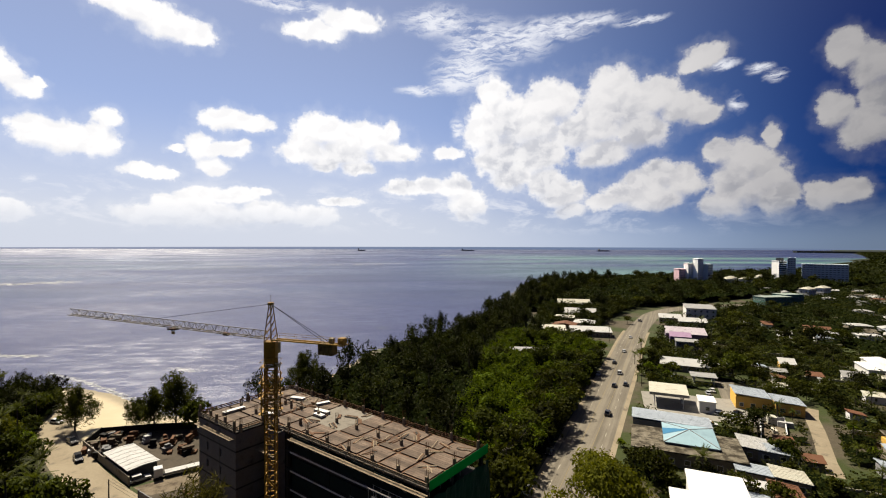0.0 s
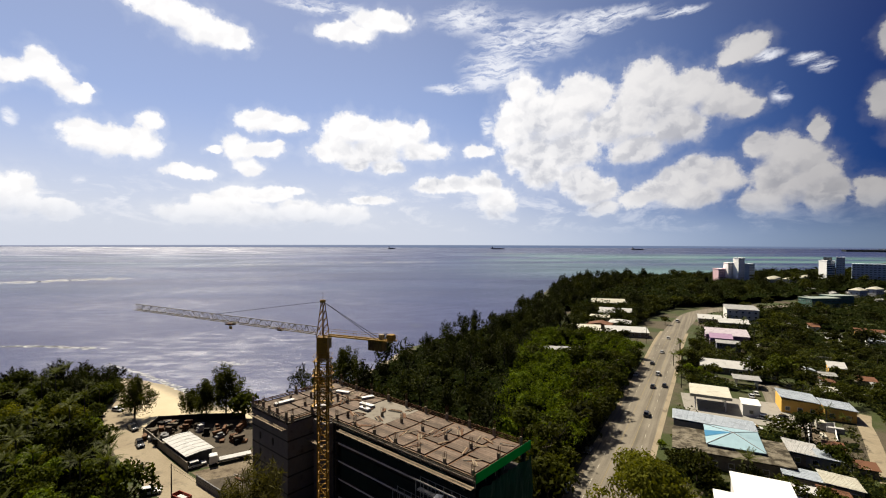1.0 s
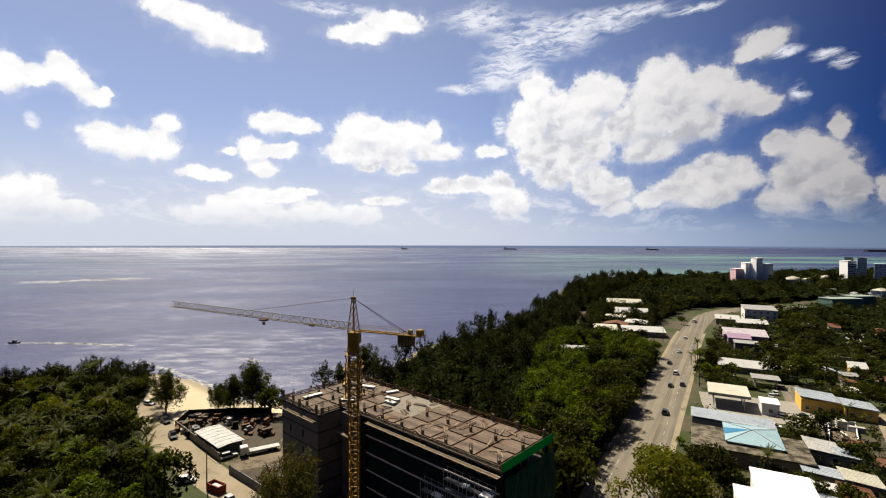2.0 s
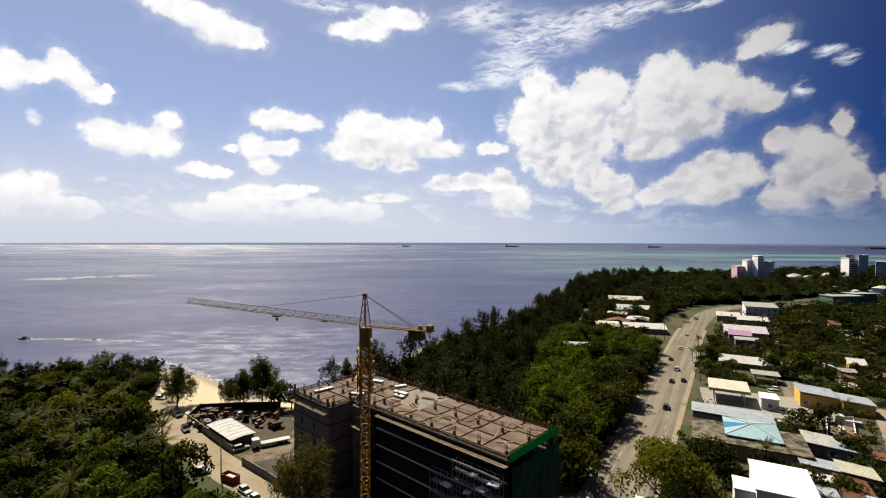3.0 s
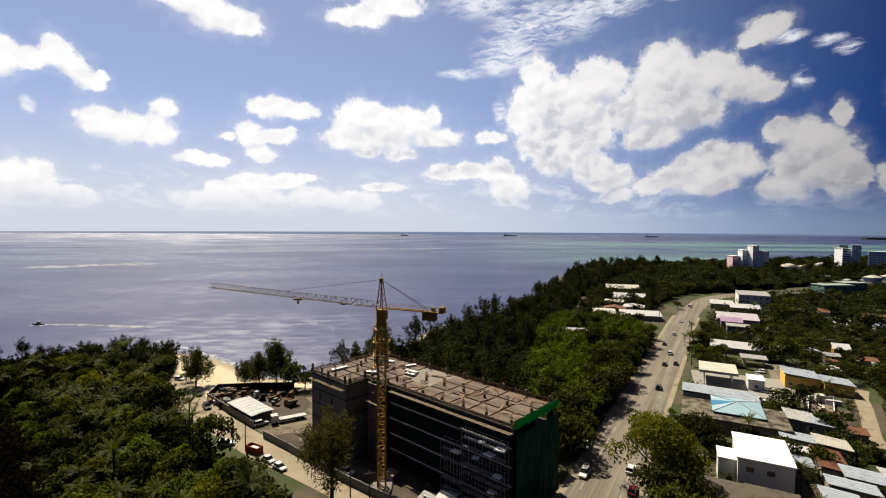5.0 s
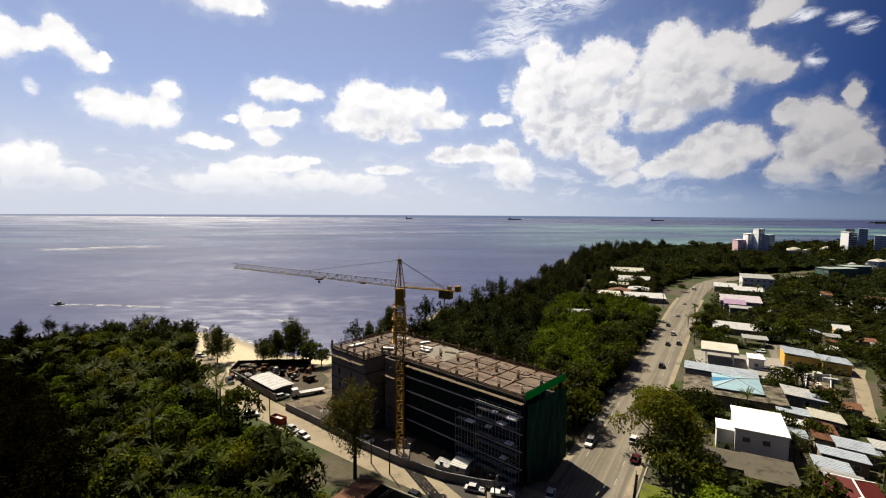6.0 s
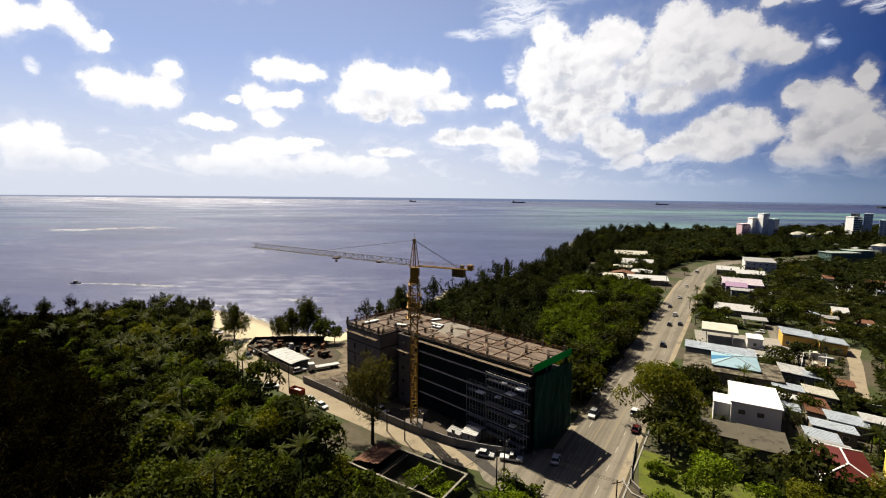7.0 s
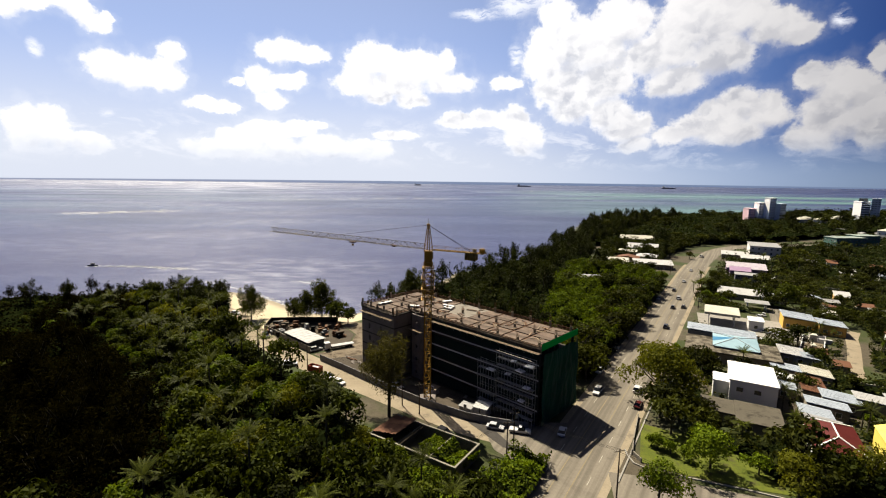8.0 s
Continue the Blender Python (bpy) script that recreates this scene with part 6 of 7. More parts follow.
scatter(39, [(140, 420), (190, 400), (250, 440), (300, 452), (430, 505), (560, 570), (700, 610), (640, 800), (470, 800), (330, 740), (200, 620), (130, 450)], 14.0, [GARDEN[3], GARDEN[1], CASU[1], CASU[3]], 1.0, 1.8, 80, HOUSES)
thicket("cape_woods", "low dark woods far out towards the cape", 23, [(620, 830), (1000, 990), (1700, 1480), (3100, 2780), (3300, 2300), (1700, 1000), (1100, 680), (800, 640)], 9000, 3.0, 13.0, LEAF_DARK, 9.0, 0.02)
scatter(40, [(-130, 150), (-95, 130), (-66, 96), (-50, 70), (-66, 52), (-120, 90), (-150, 140)], 6.2, UMBER, 0.6, 0.85, 46)
# tall old trees in the town and round the bend
rng = random.Random(77)
for x, y, s in ((232, 309, 1.6), (222, 300, 1.3), (259, 330, 1.7), (246, 318, 1.4), (230, 282, 1.4), (286, 330, 1.5), (250, 282, 1.3), (259, 274, 1.5), (299, 383, 1.6), (303, 368, 1.5),
                (262, 345, 1.5), (275, 352, 1.4), (205, 398, 1.5), (214, 408, 1.4), (226, 424, 1.6), (244, 436, 1.7), (262, 444, 1.6), (282, 450, 1.7), (300, 458, 1.6), (196, 386, 1.2), (186, 372, 1.1), (192, 356, 0.9), (170, 352, 1.0), (176, 366, 1.2), (320, 462, 1.6), (270, 396, 1.3), (285, 404, 1.4)):
    plant(GARDEN[int(x + y) % 4], x, y, s * 0.85, rng=rng)
# trees that stand on their own
# the dark tree at (56, 111) is added as the olive crown's shaded underside
for model, x, y, s in ((OLIVE[0], 58.5, 118.0, 1.25), (OLIVE[1], 63.5, 129, 1.5), (OLIVE[1], 67.5, 134, 1.1), (GARDEN[3], 55, 103, 1.05), (GARDEN[3], 59.5, 108, 1.0), (GARDEN[1], 61, 101, 0.8), (SHADE[0], 57, 90, 1.05), (SHADE[0], 41, 79, 0.85), (BUSH[0], 51, 95, 0.8), (BUSH[0], 48, 98, 0.7), (OLIVE[1], 69, 81, 1.0), (GARDEN[2], 74, 88, 0.8),
                       (BROAD[3], 78, 83, 1.0), (OLIVE[1], 85, 84, 1.0), (BROAD[0], 94, 84, 1.0), (GARDEN[1], 72, 80, 0.8), (PALMS[1], 91, 116, 0.9), (PALMS[1], 84, 101.5, 0.85), (PALMS[1], 86, 105, 0.7), (PALMS[1], 103, 104, 0.9), (GARDEN[2], 82, 99, 0.7), (BUSH[1], 66, 88, 1.1), (BUSH[0], 49, 97, 1.0), (GARDEN[0], 84, 137, 0.9), (GARDEN[3], 91, 133, 0.8), (GARDEN[1], 98, 129, 0.75), (GARDEN[0], 104, 126, 0.8), (GARDEN[3], 56, 111, 1.1), (BUSH[0], 53, 93, 0.9),
                       (PALMS[1], 139, 243, 1.25), (PALMS[1], 135.5, 239, 1.1), (PALMS[1], 137, 247, 0.95), (BUSH[1], 136, 232, 1.2), (BROAD[3], 166, 218, 1.5), (BROAD[2], 162, 226, 1.2), (BROAD[1], 128, 160, 1.0), (BROAD[2], 124, 146, 1.0),
                       (WISP[0], -81, 190, 1.3), (BUSH[1], -86, 196, 1.1), (WISP[0], -57, 189, 1.35), (WISP[0], -51, 190, 1.45), (WISP[0], -63, 190, 0.9), (BROAD[2], -44, 186, 1.3), (BROAD[0], -39, 185, 0.9), (WISP[0], -15, 214, 1.5),
                       (DRY[0], -13.2, 110.0, 1.55)):
    plant(model, x, y, s)
for models in (BROAD, GARDEN, BRIGHT, WISP, DRY, OLIVE, BUSH, CASU, PALMS, UMBER, SHADE):
    for ob in models:
        for o in (*ob.children_recursive, ob):
            bpy.data.objects.remove(o)

# ------------------------------------------------------------------ road markings


def dashes(line, by, length, gap, width, mat, name, label, start=0.0, until=1e9):
    pts = shifted(line, by)
    run, k = 0.0, 0
    group = thing(name, label, "road marking")
    group["kind"] = "structure"
    for a, b in zip(pts, pts[1:]):
        d = b - a
        n = d.length
        while run < n:
            p = a + d * (run / n)
            q = p + d.normalized() * length
            if start < p.y < until:
                bm = bmesh.new()
                s = Vector((d.y, -d.x)).normalized() * width / 2
                low = [(p - s), (p + s), (q + s), (q - s)]
                prism(bm, [(v.x, v.y) for v in low], 0.045, 0.058)
                part("stripe", bm, mat, group)
            run += length + gap
        run -= n


dashes(ROAD, -1.7, 5.5, 0.15, 0.16, PAINT_Y, "lane_marking", "worn yellow line of the turning lane", 70, 330)
dashes(ROAD, 1.7, 5.5, 0.15, 0.16, PAINT_Y, "lane_marking", "worn yellow line of the turning lane", 70, 330)
dashes(ROAD, -4.2, 3.0, 6.0, 0.14, PAINT_W, "lane_marking", "worn white dashes between the lanes", 70, 330)
dashes(ROAD, 4.2, 3.0, 6.0, 0.14, PAINT_W, "lane_marking", "worn white dashes between the lanes", 70, 330)

# a darker strip on the road surface
DARK_STRIP = surface("dark_asphalt", (0.07, 0.065, 0.06), (0.12, 0.11, 0.10), 0.3, 2.0, 0.9)
for pts in ([(8, 109), (13, 104), (16, 98), (20, 96.2), (18, 95), (14, 97), (10, 103), (5.5, 109.5)],):
    tagged(link("road_patch", prism(bmesh.new(), pts, 0.0, 0.064), DARK_STRIP), "dark strip across the lane's mouth", "road patch", kind="structure")
tagged(link("junction", prism(bmesh.new(), [(10, 106), (24, 108), (38, 108), (30, 90), (22, 84), (12, 96)], -0.3, 0.042), ASPHALT), "asphalt apron where the lane meets the road", "road", kind="structure")
kerbline = shifted(ROAD, 9.2)
kerb = [p for p in kerbline if 84 < p.y < 128]
tagged(link("kerb", ribbon([(p.x, p.y) for p in kerb], 0.16, -0.2, 0.2), KERB), "pale concrete kerb along the road", "kerb", kind="structure")
bend = smooth_line([(41.5, 96.5), (41.5, 91.5), (45.5, 88.6), (52, 86.2), (63, 82), (76, 76)], 2.0)
tagged(link("kerb", ribbon([(p.x, p.y) for p in bend], 0.16, -0.2, 0.22), KERB), "pale concrete kerb round the corner plot", "kerb", kind="structure")
tagged(link("side_street", ribbon([(34, 84), (48, 81), (62, 76), (90, 62)], 4.6, -0.3, 0.03), ASPHALT), "pale side street past the corner garden", "road", kind="structure")
LAWN = surface("mown_lawn", (0.10, 0.14, 0.016), (0.22, 0.25, 0.030), 0.2, 2.5, 0.9, bump=0.8, dark=(0.10, 0.085, 0.04), dark_at=0.6)
tagged(link("lawn", prism(bmesh.new(), [(43, 92), (50, 108), (60, 102), (72, 100), (80, 90), (74, 80), (63, 83), (50, 88)], -0.2, 0.07), LAWN), "sunlit green lawn of the corner garden", "lawn", kind="structure")
tagged(link("lawn", prism(bmesh.new(), [(74, 121), (79, 128), (82, 126), (77, 118)], -0.2, 0.07), LAWN), "sunlit green strip beside the white house", "lawn", kind="structure")

# ------------------------------------------------------------------ walls and fences


def wall_run(name, label, points, height, mat, thick=0.22, pier=6.0):
    t = thing(name, label, "wall")
    t["kind"] = "structure"
    P = [Vector((*p, 0)) for p in points]
    for a, b in zip(P, P[1:]):
        n = max(1, round((b - a).length / pier))
        turn = math.degrees(math.atan2(b.y - a.y, b.x - a.x))
        for i in range(n):
            c = a.lerp(b, (i + 0.5) / n)
            part("panel", one_box(c.x, c.y, -0.2, (b - a).length / n - 0.3, thick, height + 0.2, turn), mat, t)
        for i in range(n + 1):
            c = a.lerp(b, i / n)
            part("pier", one_box(c.x, c.y, -0.2, 0.34, 0.34, height + 0.3, turn), mat, t)
    return t


HOARD = paint("grey_hoarding", (0.26, 0.26, 0.27), 0.7, 0.25)
wall_run("site_wall", "grey panel wall round the building site", [(-40, 146), (-31, 138.5), (-22, 130.5), (-13.5, 123), (-4, 115.5), (6.5, 109), (14, 106.2), (21, 104.4)], 2.0, HOARD)
wall_run("compound_wall", "pale block wall round the yard with the shed", [(-70, 176), (-57, 163.5), (-45.5, 152.5)], 2.2, paint("pale_block_wall", (0.34, 0.31, 0.26), 0.9, 0.4))
wall_run("compound_wall", "dark fence along the back of the yard", [(-70, 176), (-71, 186), (-58, 187.5), (-44, 188)], 2.0, paint("dark_fence", (0.05, 0.045, 0.04), 0.9))
wall_run("garden_wall", "low stained wall along the corner plot", [(50.5, 111), (44.6, 99.5), (42.6, 95), (43.2, 92)], 0.9, paint("pale_block_wall", (0.34, 0.31, 0.26)))

# the shed in the yard
shed = thing("yard_shed", "low shed with a white sheet roof in the yard", "shed", pose(-50.0, 162.0, 0, 0, 0, -43))
part("wall", one_box(0, 0, -0.2, 15.6, 6.4, 3.1), paint("dark_shed_wall", (0.07, 0.075, 0.08), 0.8), shed)
part("roof", gable(bmesh.new(), 15.6, 6.4, 3.1, 0.3, 0.5), TIN_W, shed)
for k in range(7):
    bm = bmesh.new()
    for s in (-1, 1):
        beam(bm, (-7.5 + 2.5 * k, s * 3.6, 3.14), (-7.5 + 2.5 * k, 0, 3.43), 0.07)
    part("seam", bm, TIN_W, shed)
SOIL = surface("oily_yard_soil", (0.085, 0.07, 0.052), (0.17, 0.14, 0.105), 0.15, 1.5, 0.92, bump=0.5, dark=(0.05, 0.042, 0.034))
BAREYARD = surface("bare_yard_soil", (0.22, 0.175, 0.12), (0.40, 0.33, 0.24), 0.12, 1.6, 0.92, bump=0.5, dark=(0.12, 0.09, 0.06), dark_at=0.55)
tagged(link("yard_ground", prism(bmesh.new(), [(-69.5, 176.5), (-70.5, 186), (-44, 187.5), (-34, 172), (-34, 158), (-44, 153)], -0.2, 0.05), SOIL), "dark oily soil of the stock yard", "yard", kind="structure")
tagged(link("site_ground", prism(bmesh.new(), [(-39, 147), (-31, 139.5), (-13, 124), (7, 110), (20.5, 105.5), (22, 107), (-2, 130), (-10, 128), (-22, 140), (-26, 152)], -0.2, 0.045), SOIL), "dusty trampled soil of the building site", "yard", kind="structure")
tagged(link("site_yard", prism(bmesh.new(), [(-44, 151.5), (-34, 157.5), (-33, 172), (-44, 188), (-24, 186), (-12, 164), (-24, 152), (-26, 147), (-39, 147)], -0.2, 0.04), BAREYARD), "bare brown soil beside the raw building's wing", "yard", kind="structure")
# stored things in the yard
rng = random.Random(21)
for k in range(70):
    x, y = rng.uniform(-68, -36), rng.uniform(166, 185)
    if x + y > 140 or x + y < 104 or (abs(x + 50) < 9 and abs(y - 160) < 9):
        continue
    t = thing("yard_stock", "stacked crates and scrap in the yard", "stored goods", pose(x, y, 0, 0, 0, rng.uniform(0, 180)))
    mat = rng.choice((RUST, RUST, TIN_W, HOARD, BLACK, BLACK, WOOD_POLE, CEMENT))
    for i in range(rng.randint(1, 3)):
        part("crate", soften(one_box(0.12 * i, 0.08 * i, 0.72 * i, rng.uniform(1.2, 3.2), rng.uniform(0.8, 1.6), 0.7), 0.05), mat, t)

# site huts and stacks in front of the raw building
for x, y, w, d, h, a, roof in ((10.6, 111.6, 3.6, 3.2, 2.3, -30, TIN_W), (6.8, 113.6, 3.4, 2.2, 1.2, -34, TIN_G), (-2.0, 123.5, 2.4, 1.6, 1.4, -40, TIMBER)):
    house("site_hut", "small white-roofed hut on the building site", x, y, w, d, h, GREYWALL, roof, "shed", turn=a, rise=0.3, over=0.25, spots=[("s", 0, 0.8)], category="hut")
for k in range(26):
    f = rng.uniform(0, 1)
    x, y = -34 + 52 * f + rng.uniform(-1, 5), 146 - 36 * f + rng.uniform(-1.5, 5)
    t = thing("material_stack", "stack of planks and bars on the dusty site", "building material", pose(x, y, 0, 0, 0, rng.uniform(0, 180)))
    mat = rng.choice((TIMBER, RUST, STEEL, FORMWORK, CONCRETE))
    for i in range(rng.randint(3, 6)):
        part("plank", one_box(rng.uniform(-0.3, 0.3), 0.3 * (i % 3), 0.2 * (i // 3), rng.uniform(2.0, 4.5), 0.26, 0.18), mat, t)

# ------------------------------------------------------------------ vehicles


def car(x, y, turn, colour, label, style="car", z=0.06):
    t = thing({"car": "car", "suv": "car", "truck": "pickup_truck", "van": "van"}[style], label, {"truck": "truck", "van": "van"}.get(style, "car"), pose(x, y, z, 0, 0, turn))
    L, W = {"car": (4.4, 1.75), "suv": (4.6, 1.85), "truck": (5.2, 1.85), "van": (5.0, 1.9)}[style]
    H = {"car": 0.78, "suv": 0.92, "truck": 0.9, "van": 1.0}[style]
    bm = bmesh.new()
    prof = [(-L / 2, 0.32), (-L / 2, H * 0.92), (-L / 2 + 0.25, H), (L / 2 - 1.15, H), (L / 2 - 0.12, H * 0.85), (L / 2, 0.32)]
    for s in (-1, 1):
        [bm.verts.new((px, s * W / 2, pz)) for px, pz in prof]
    bm.verts.ensure_lookup_table()
    n = len(prof)
    bm.faces.new(bm.verts[:n]), bm.faces.new(bm.verts[n:][::-1])
    for i in range(n):
        j = (i + 1) % n
        bm.faces.new((bm.verts[i], bm.verts[j], bm.verts[n + j], bm.verts[n + i]))
    bmesh.ops.recalc_face_normals(bm, faces=bm.faces[:])
    part("body", soften(bm, 0.07), colour, t)
    a, b, top = {"car": (-1.6, 1.0, 1.42), "suv": (-2.1, 0.95, 1.72), "truck": (-0.6, 1.15, 1.68), "van": (-2.35, 1.5, 1.95)}[style]
    bm = bmesh.new()
    lo = [bm.verts.new(p) for p in ((a, -W / 2 + 0.06, H - 0.01), (b, -W / 2 + 0.06, H - 0.01), (b, W / 2 - 0.06, H - 0.01), (a, W / 2 - 0.06, H - 0.01))]
    hi = [bm.verts.new(p) for p in ((a + 0.35, -W / 2 + 0.22, top - 0.06), (b - 0.75, -W / 2 + 0.22, top - 0.06), (b - 0.75, W / 2 - 0.22, top - 0.06), (a + 0.35, W / 2 - 0.22, top - 0.06))]
    for i in range(4):
        bm.faces.new((lo[i], lo[(i + 1) % 4], hi[(i + 1) % 4], hi[i]))
    bm.faces.new(hi), bm.faces.new(lo[::-1])
    part("window_band", bm, GLASS_D, t)
    part("roof_panel", soften(one_box((a + b - 0.4) / 2, 0, top - 0.06, b - a - 1.0, W - 0.4, 0.07), 0.02), colour, t)
    for sx in (-L / 2 + 0.85, L / 2 - 0.85):
        for s in (-1, 1):
            bm = bmesh.new()
            tube(bm, (sx, s * (W / 2 - 0.2), 0.32), (sx, s * (W / 2 + 0.02), 0.32), 0.32, seg=12)
            w = part("wheel", bm, BLACK, t)
            bm = bmesh.new()
            tube(bm, (sx, s * (W / 2 + 0.0), 0.32), (sx, s * (W / 2 + 0.035), 0.32), 0.18, seg=10)
            part("rim", bm, STEEL, w)
    for s in (-1, 1):
        part("headlight", one_box(L / 2 - 0.06, s * (W / 2 - 0.32), H * 0.66, 0.1, 0.34, 0.14), TIN_W, t)
        part("tail_light", one_box(-L / 2 + 0.01, s * (W / 2 - 0.28), H * 0.66, 0.08, 0.28, 0.16), REDROOF, t)
    return t


def gloss(name, c):
    return surface(name, c, tuple(min(1, v * 1.1) for v in c), 0.5, 3.0, 0.22, bump=0.0, mixing=0.3, spec=0.5, albedo_scale=0.7)


CAR_W, CAR_K, CAR_R, CAR_S = gloss("white_car_paint", (0.55, 0.55, 0.55)), gloss("black_car_paint", (0.015, 0.015, 0.018)), gloss("dark_red_car_paint", (0.075, 0.008, 0.008)), gloss("silver_car_paint", (0.42, 0.43, 0.45))
AL = 57.0
for x, y, a, c, w, st in ((56.5, 126.0, AL, CAR_W, "white sport utility car on the road", "suv"), (53.0, 117.0, AL, CAR_R, "dark red car on the road", "car"), (29.0, 103.0, AL + 10, CAR_W, "white car turning at the junction", "car"),
                          (92.5, 184.5, AL, CAR_K, "black car on the road", "suv"), (110.0, 214.5, AL, CAR_K, "black car on the road", "car"), (115.5, 215.5, AL, CAR_K, "black car driving beside another", "car"),
                          (121.5, 232.0, AL, CAR_S, "silver car on the road", "suv"), (128.0, 250.0, AL, CAR_K, "dark car on the road", "car"), (111.0, 231.5, AL + 180, CAR_W, "white car by the road's edge", "car"),
                          (145.0, 272.6, AL, CAR_S, "silver car far along the road", "car"), (168.0, 308.0, AL, CAR_W, "white car far along the road", "car"), (207.0, 366.0, AL - 10, CAR_W, "white car at the bend", "van"),
                          (62.5, 158.5, AL + 180, CAR_K, "dark pickup parked in the trees' shade", "truck"), (50.0, 139.0, AL + 180, CAR_S, "silver car parked in the trees' shade", "car"), (44.5, 124.5, AL + 180, CAR_W, "white car parked by the site's corner", "suv"),
                          (19.0, 103.2, -14, CAR_W, "white pickup parked along the site wall", "truck"), (13.2, 104.8, -18, CAR_S, "silver car parked along the site wall", "car"),
                          (-44.0, 154.6, 40, CAR_W, "white van parked by the shed", "suv"), (-48.6, 141.5, 15, CAR_W, "white car parked at the lane's edge", "suv"), (-66.5, 168.0, -50, CAR_K, "dark car parked at the lane's edge", "suv"),
                          (-75.5, 180.0, -40, CAR_K, "dark car parked under a tree", "suv"), (-91.0, 197.0, -20, CAR_W, "white car parked by the beach", "car"), (-30.0, 128.8, -40, CAR_W, "white car half hidden by leaves", "car"), (-34.0, 132.5, -40, CAR_S, "silver car half hidden by leaves", "car"),
                          (1.0, 101.6, -38, CAR_K, "dark car parked by the ruin", "suv"), (-13.0, 126.5, -38, CAR_W, "white car behind the site wall", "car"), (94.5, 91.6, 50, CAR_W, "white car beside the yellow house", "car"),
                          (130.5, 179.5, -35, CAR_S, "silver car before the kiosk", "car"), (121.5, 172.0, -33, CAR_W, "white car behind the shop", "car"), (134.0, 232.0, 30, CAR_W, "white van by the long shop", "van"), (143.5, 224.5, 20, CAR_S, "silver car by the carport", "car")):
    car(x, y, a, c, w, st)

# a lorry and an excavator's red bucket box by the lane
lorry = thing("lorry", "white lorry with a long pale bed in the yard", "truck", pose(-36.5, 157.5, 0, 0, 0, 28))
part("cab", soften(one_box(-4.2, 0, 0.6, 2.0, 2.3, 2.2), 0.12), CAR_W, lorry)
part("window", one_box(-5.16, 0, 1.75, 0.1, 1.9, 0.8), GLASS_D, lorry)
part("bed", soften(one_box(1.2, 0, 1.0, 8.0, 2.3, 0.35), 0.05), TIN_W, lorry)
part("chassis", one_box(-0.6, 0, 0.55, 9.4, 1.0, 0.4), BLACK, lorry)
for sx in (-3.9, 2.6, 4.0):
    for s in (-1, 1):
        bm = bmesh.new()
        tube(bm, (sx, s * 0.85, 0.5), (sx, s * 1.15, 0.5), 0.5, seg=14)
        part("wheel", bm, BLACK, lorry)
skip = thing("skip_container", "red steel skip with a sloping side at the lane's edge", "skip", pose(-39.5, 137.5, 0, 0, 0, -30))
REDSTEEL = paint("faded_red_steel", (0.42, 0.06, 0.03), 0.6, 0.3)
bm = bmesh.new()
for sx, sy, x, y in ((4.4, 0.12, 0, -1.0), (4.4, 0.12, 0, 1.0), (0.12, 2.0, -2.2, 0), (0.12, 2.0, 2.2, 0)):
    box(bm, x, y, 0.15, sx, sy, 1.7)
box(bm, 0, 0, 0.1, 4.4, 2.0, 0.12)
part("bin", bm, REDSTEEL, skip)
part("load", soften(one_box(0.3, 0, 0.25, 3.0, 1.5, 1.3), 0.3), TIN_W, skip)

# ------------------------------------------------------------------ the roofless ruin
ruin = thing("roofless_ruin", "roofless ruin with a rusted patch of sheet roof", "ruin", pose(-4.0, 95.2, 0, 0, 0, -33))
RW = paint("mossy_wall", (0.20, 0.19, 0.15), 0.9, 0.5)
for x, y, sx, sy, h in ((0, -5.0, 23, 0.3, 2.8), (0, 5.0, 23, 0.3, 2.8), (-11.4, 0, 0.3, 9.7, 2.8), (11.4, 0, 0.3, 9.7, 2.8), (-4.0, 0, 0.25, 9.7, 2.6), (4.5, 0, 0.25, 9.7, 2.4)):
    part("wall", one_box(x, y, -0.2, sx, sy, h + 0.2), RW, ruin)
for x, y, sx, sy in ((0, -5.0, 23.2, 0.42), (0, 5.0, 23.2, 0.42), (11.4, 0, 0.42, 9.6)):
    part("ring_beam", one_box(x, y, 2.8, sx, sy, 0.3), paint("mossy_cap", (0.34, 0.32, 0.26), 0.9, 0.6), ruin)
for k in range(8):
    part("roof_sheet", one_box(-11.0 + 0.82 * k, 0.6 - 0.1 * (k % 3), 2.95 + 0.16 * k + 0.05 * (k % 2), 0.86, 8.6 - 0.5 * (k % 3), 0.05), TIN_R, ruin)
for k in range(2):
    part("rafter", one_box(-6 + 3 * k, 0, 2.7, 0.12, 9.8, 0.16), WOOD_POLE, ruin)
thicket("ruin_weeds", "weeds growing inside the roofless ruin", 14, [(-5, 93), (4, 86.5), (8.5, 90.5), (-1, 98)], 3600, 0.8, 3.6, LEAF_VINE, 0.5, 0.3)

# ------------------------------------------------------------------ poles and wires


def pole(x, y, h, label, arms=1, lean=0.0):
    t = thing("utility_pole", label, "utility pole", pose(x, y, 0))
    bm = bmesh.new()
    tube(bm, (0, 0, -0.5), (lean, 0, h), 0.17, 0.11, 8)
    part("shaft", bm, WOOD_POLE, t)
    for k in range(arms):
        bm = bmesh.new()
        beam(bm, (lean - 1.1, -0.3, h - 0.5 - 0.9 * k), (lean + 1.1, 0.3, h - 0.5 - 0.9 * k), 0.11)
        arm = part("crossarm", bm, WOOD_POLE, t)
        for s in (-1, -0.4, 0.4, 1):
            bm = bmesh.new()
            tube(bm, (lean + s, 0.27 * s, h - 0.45 - 0.9 * k), (lean + s, 0.27 * s, h - 0.2 - 0.9 * k), 0.05, 0.03, 6)
            part("insulator", bm, TIN_W, arm)
    return t


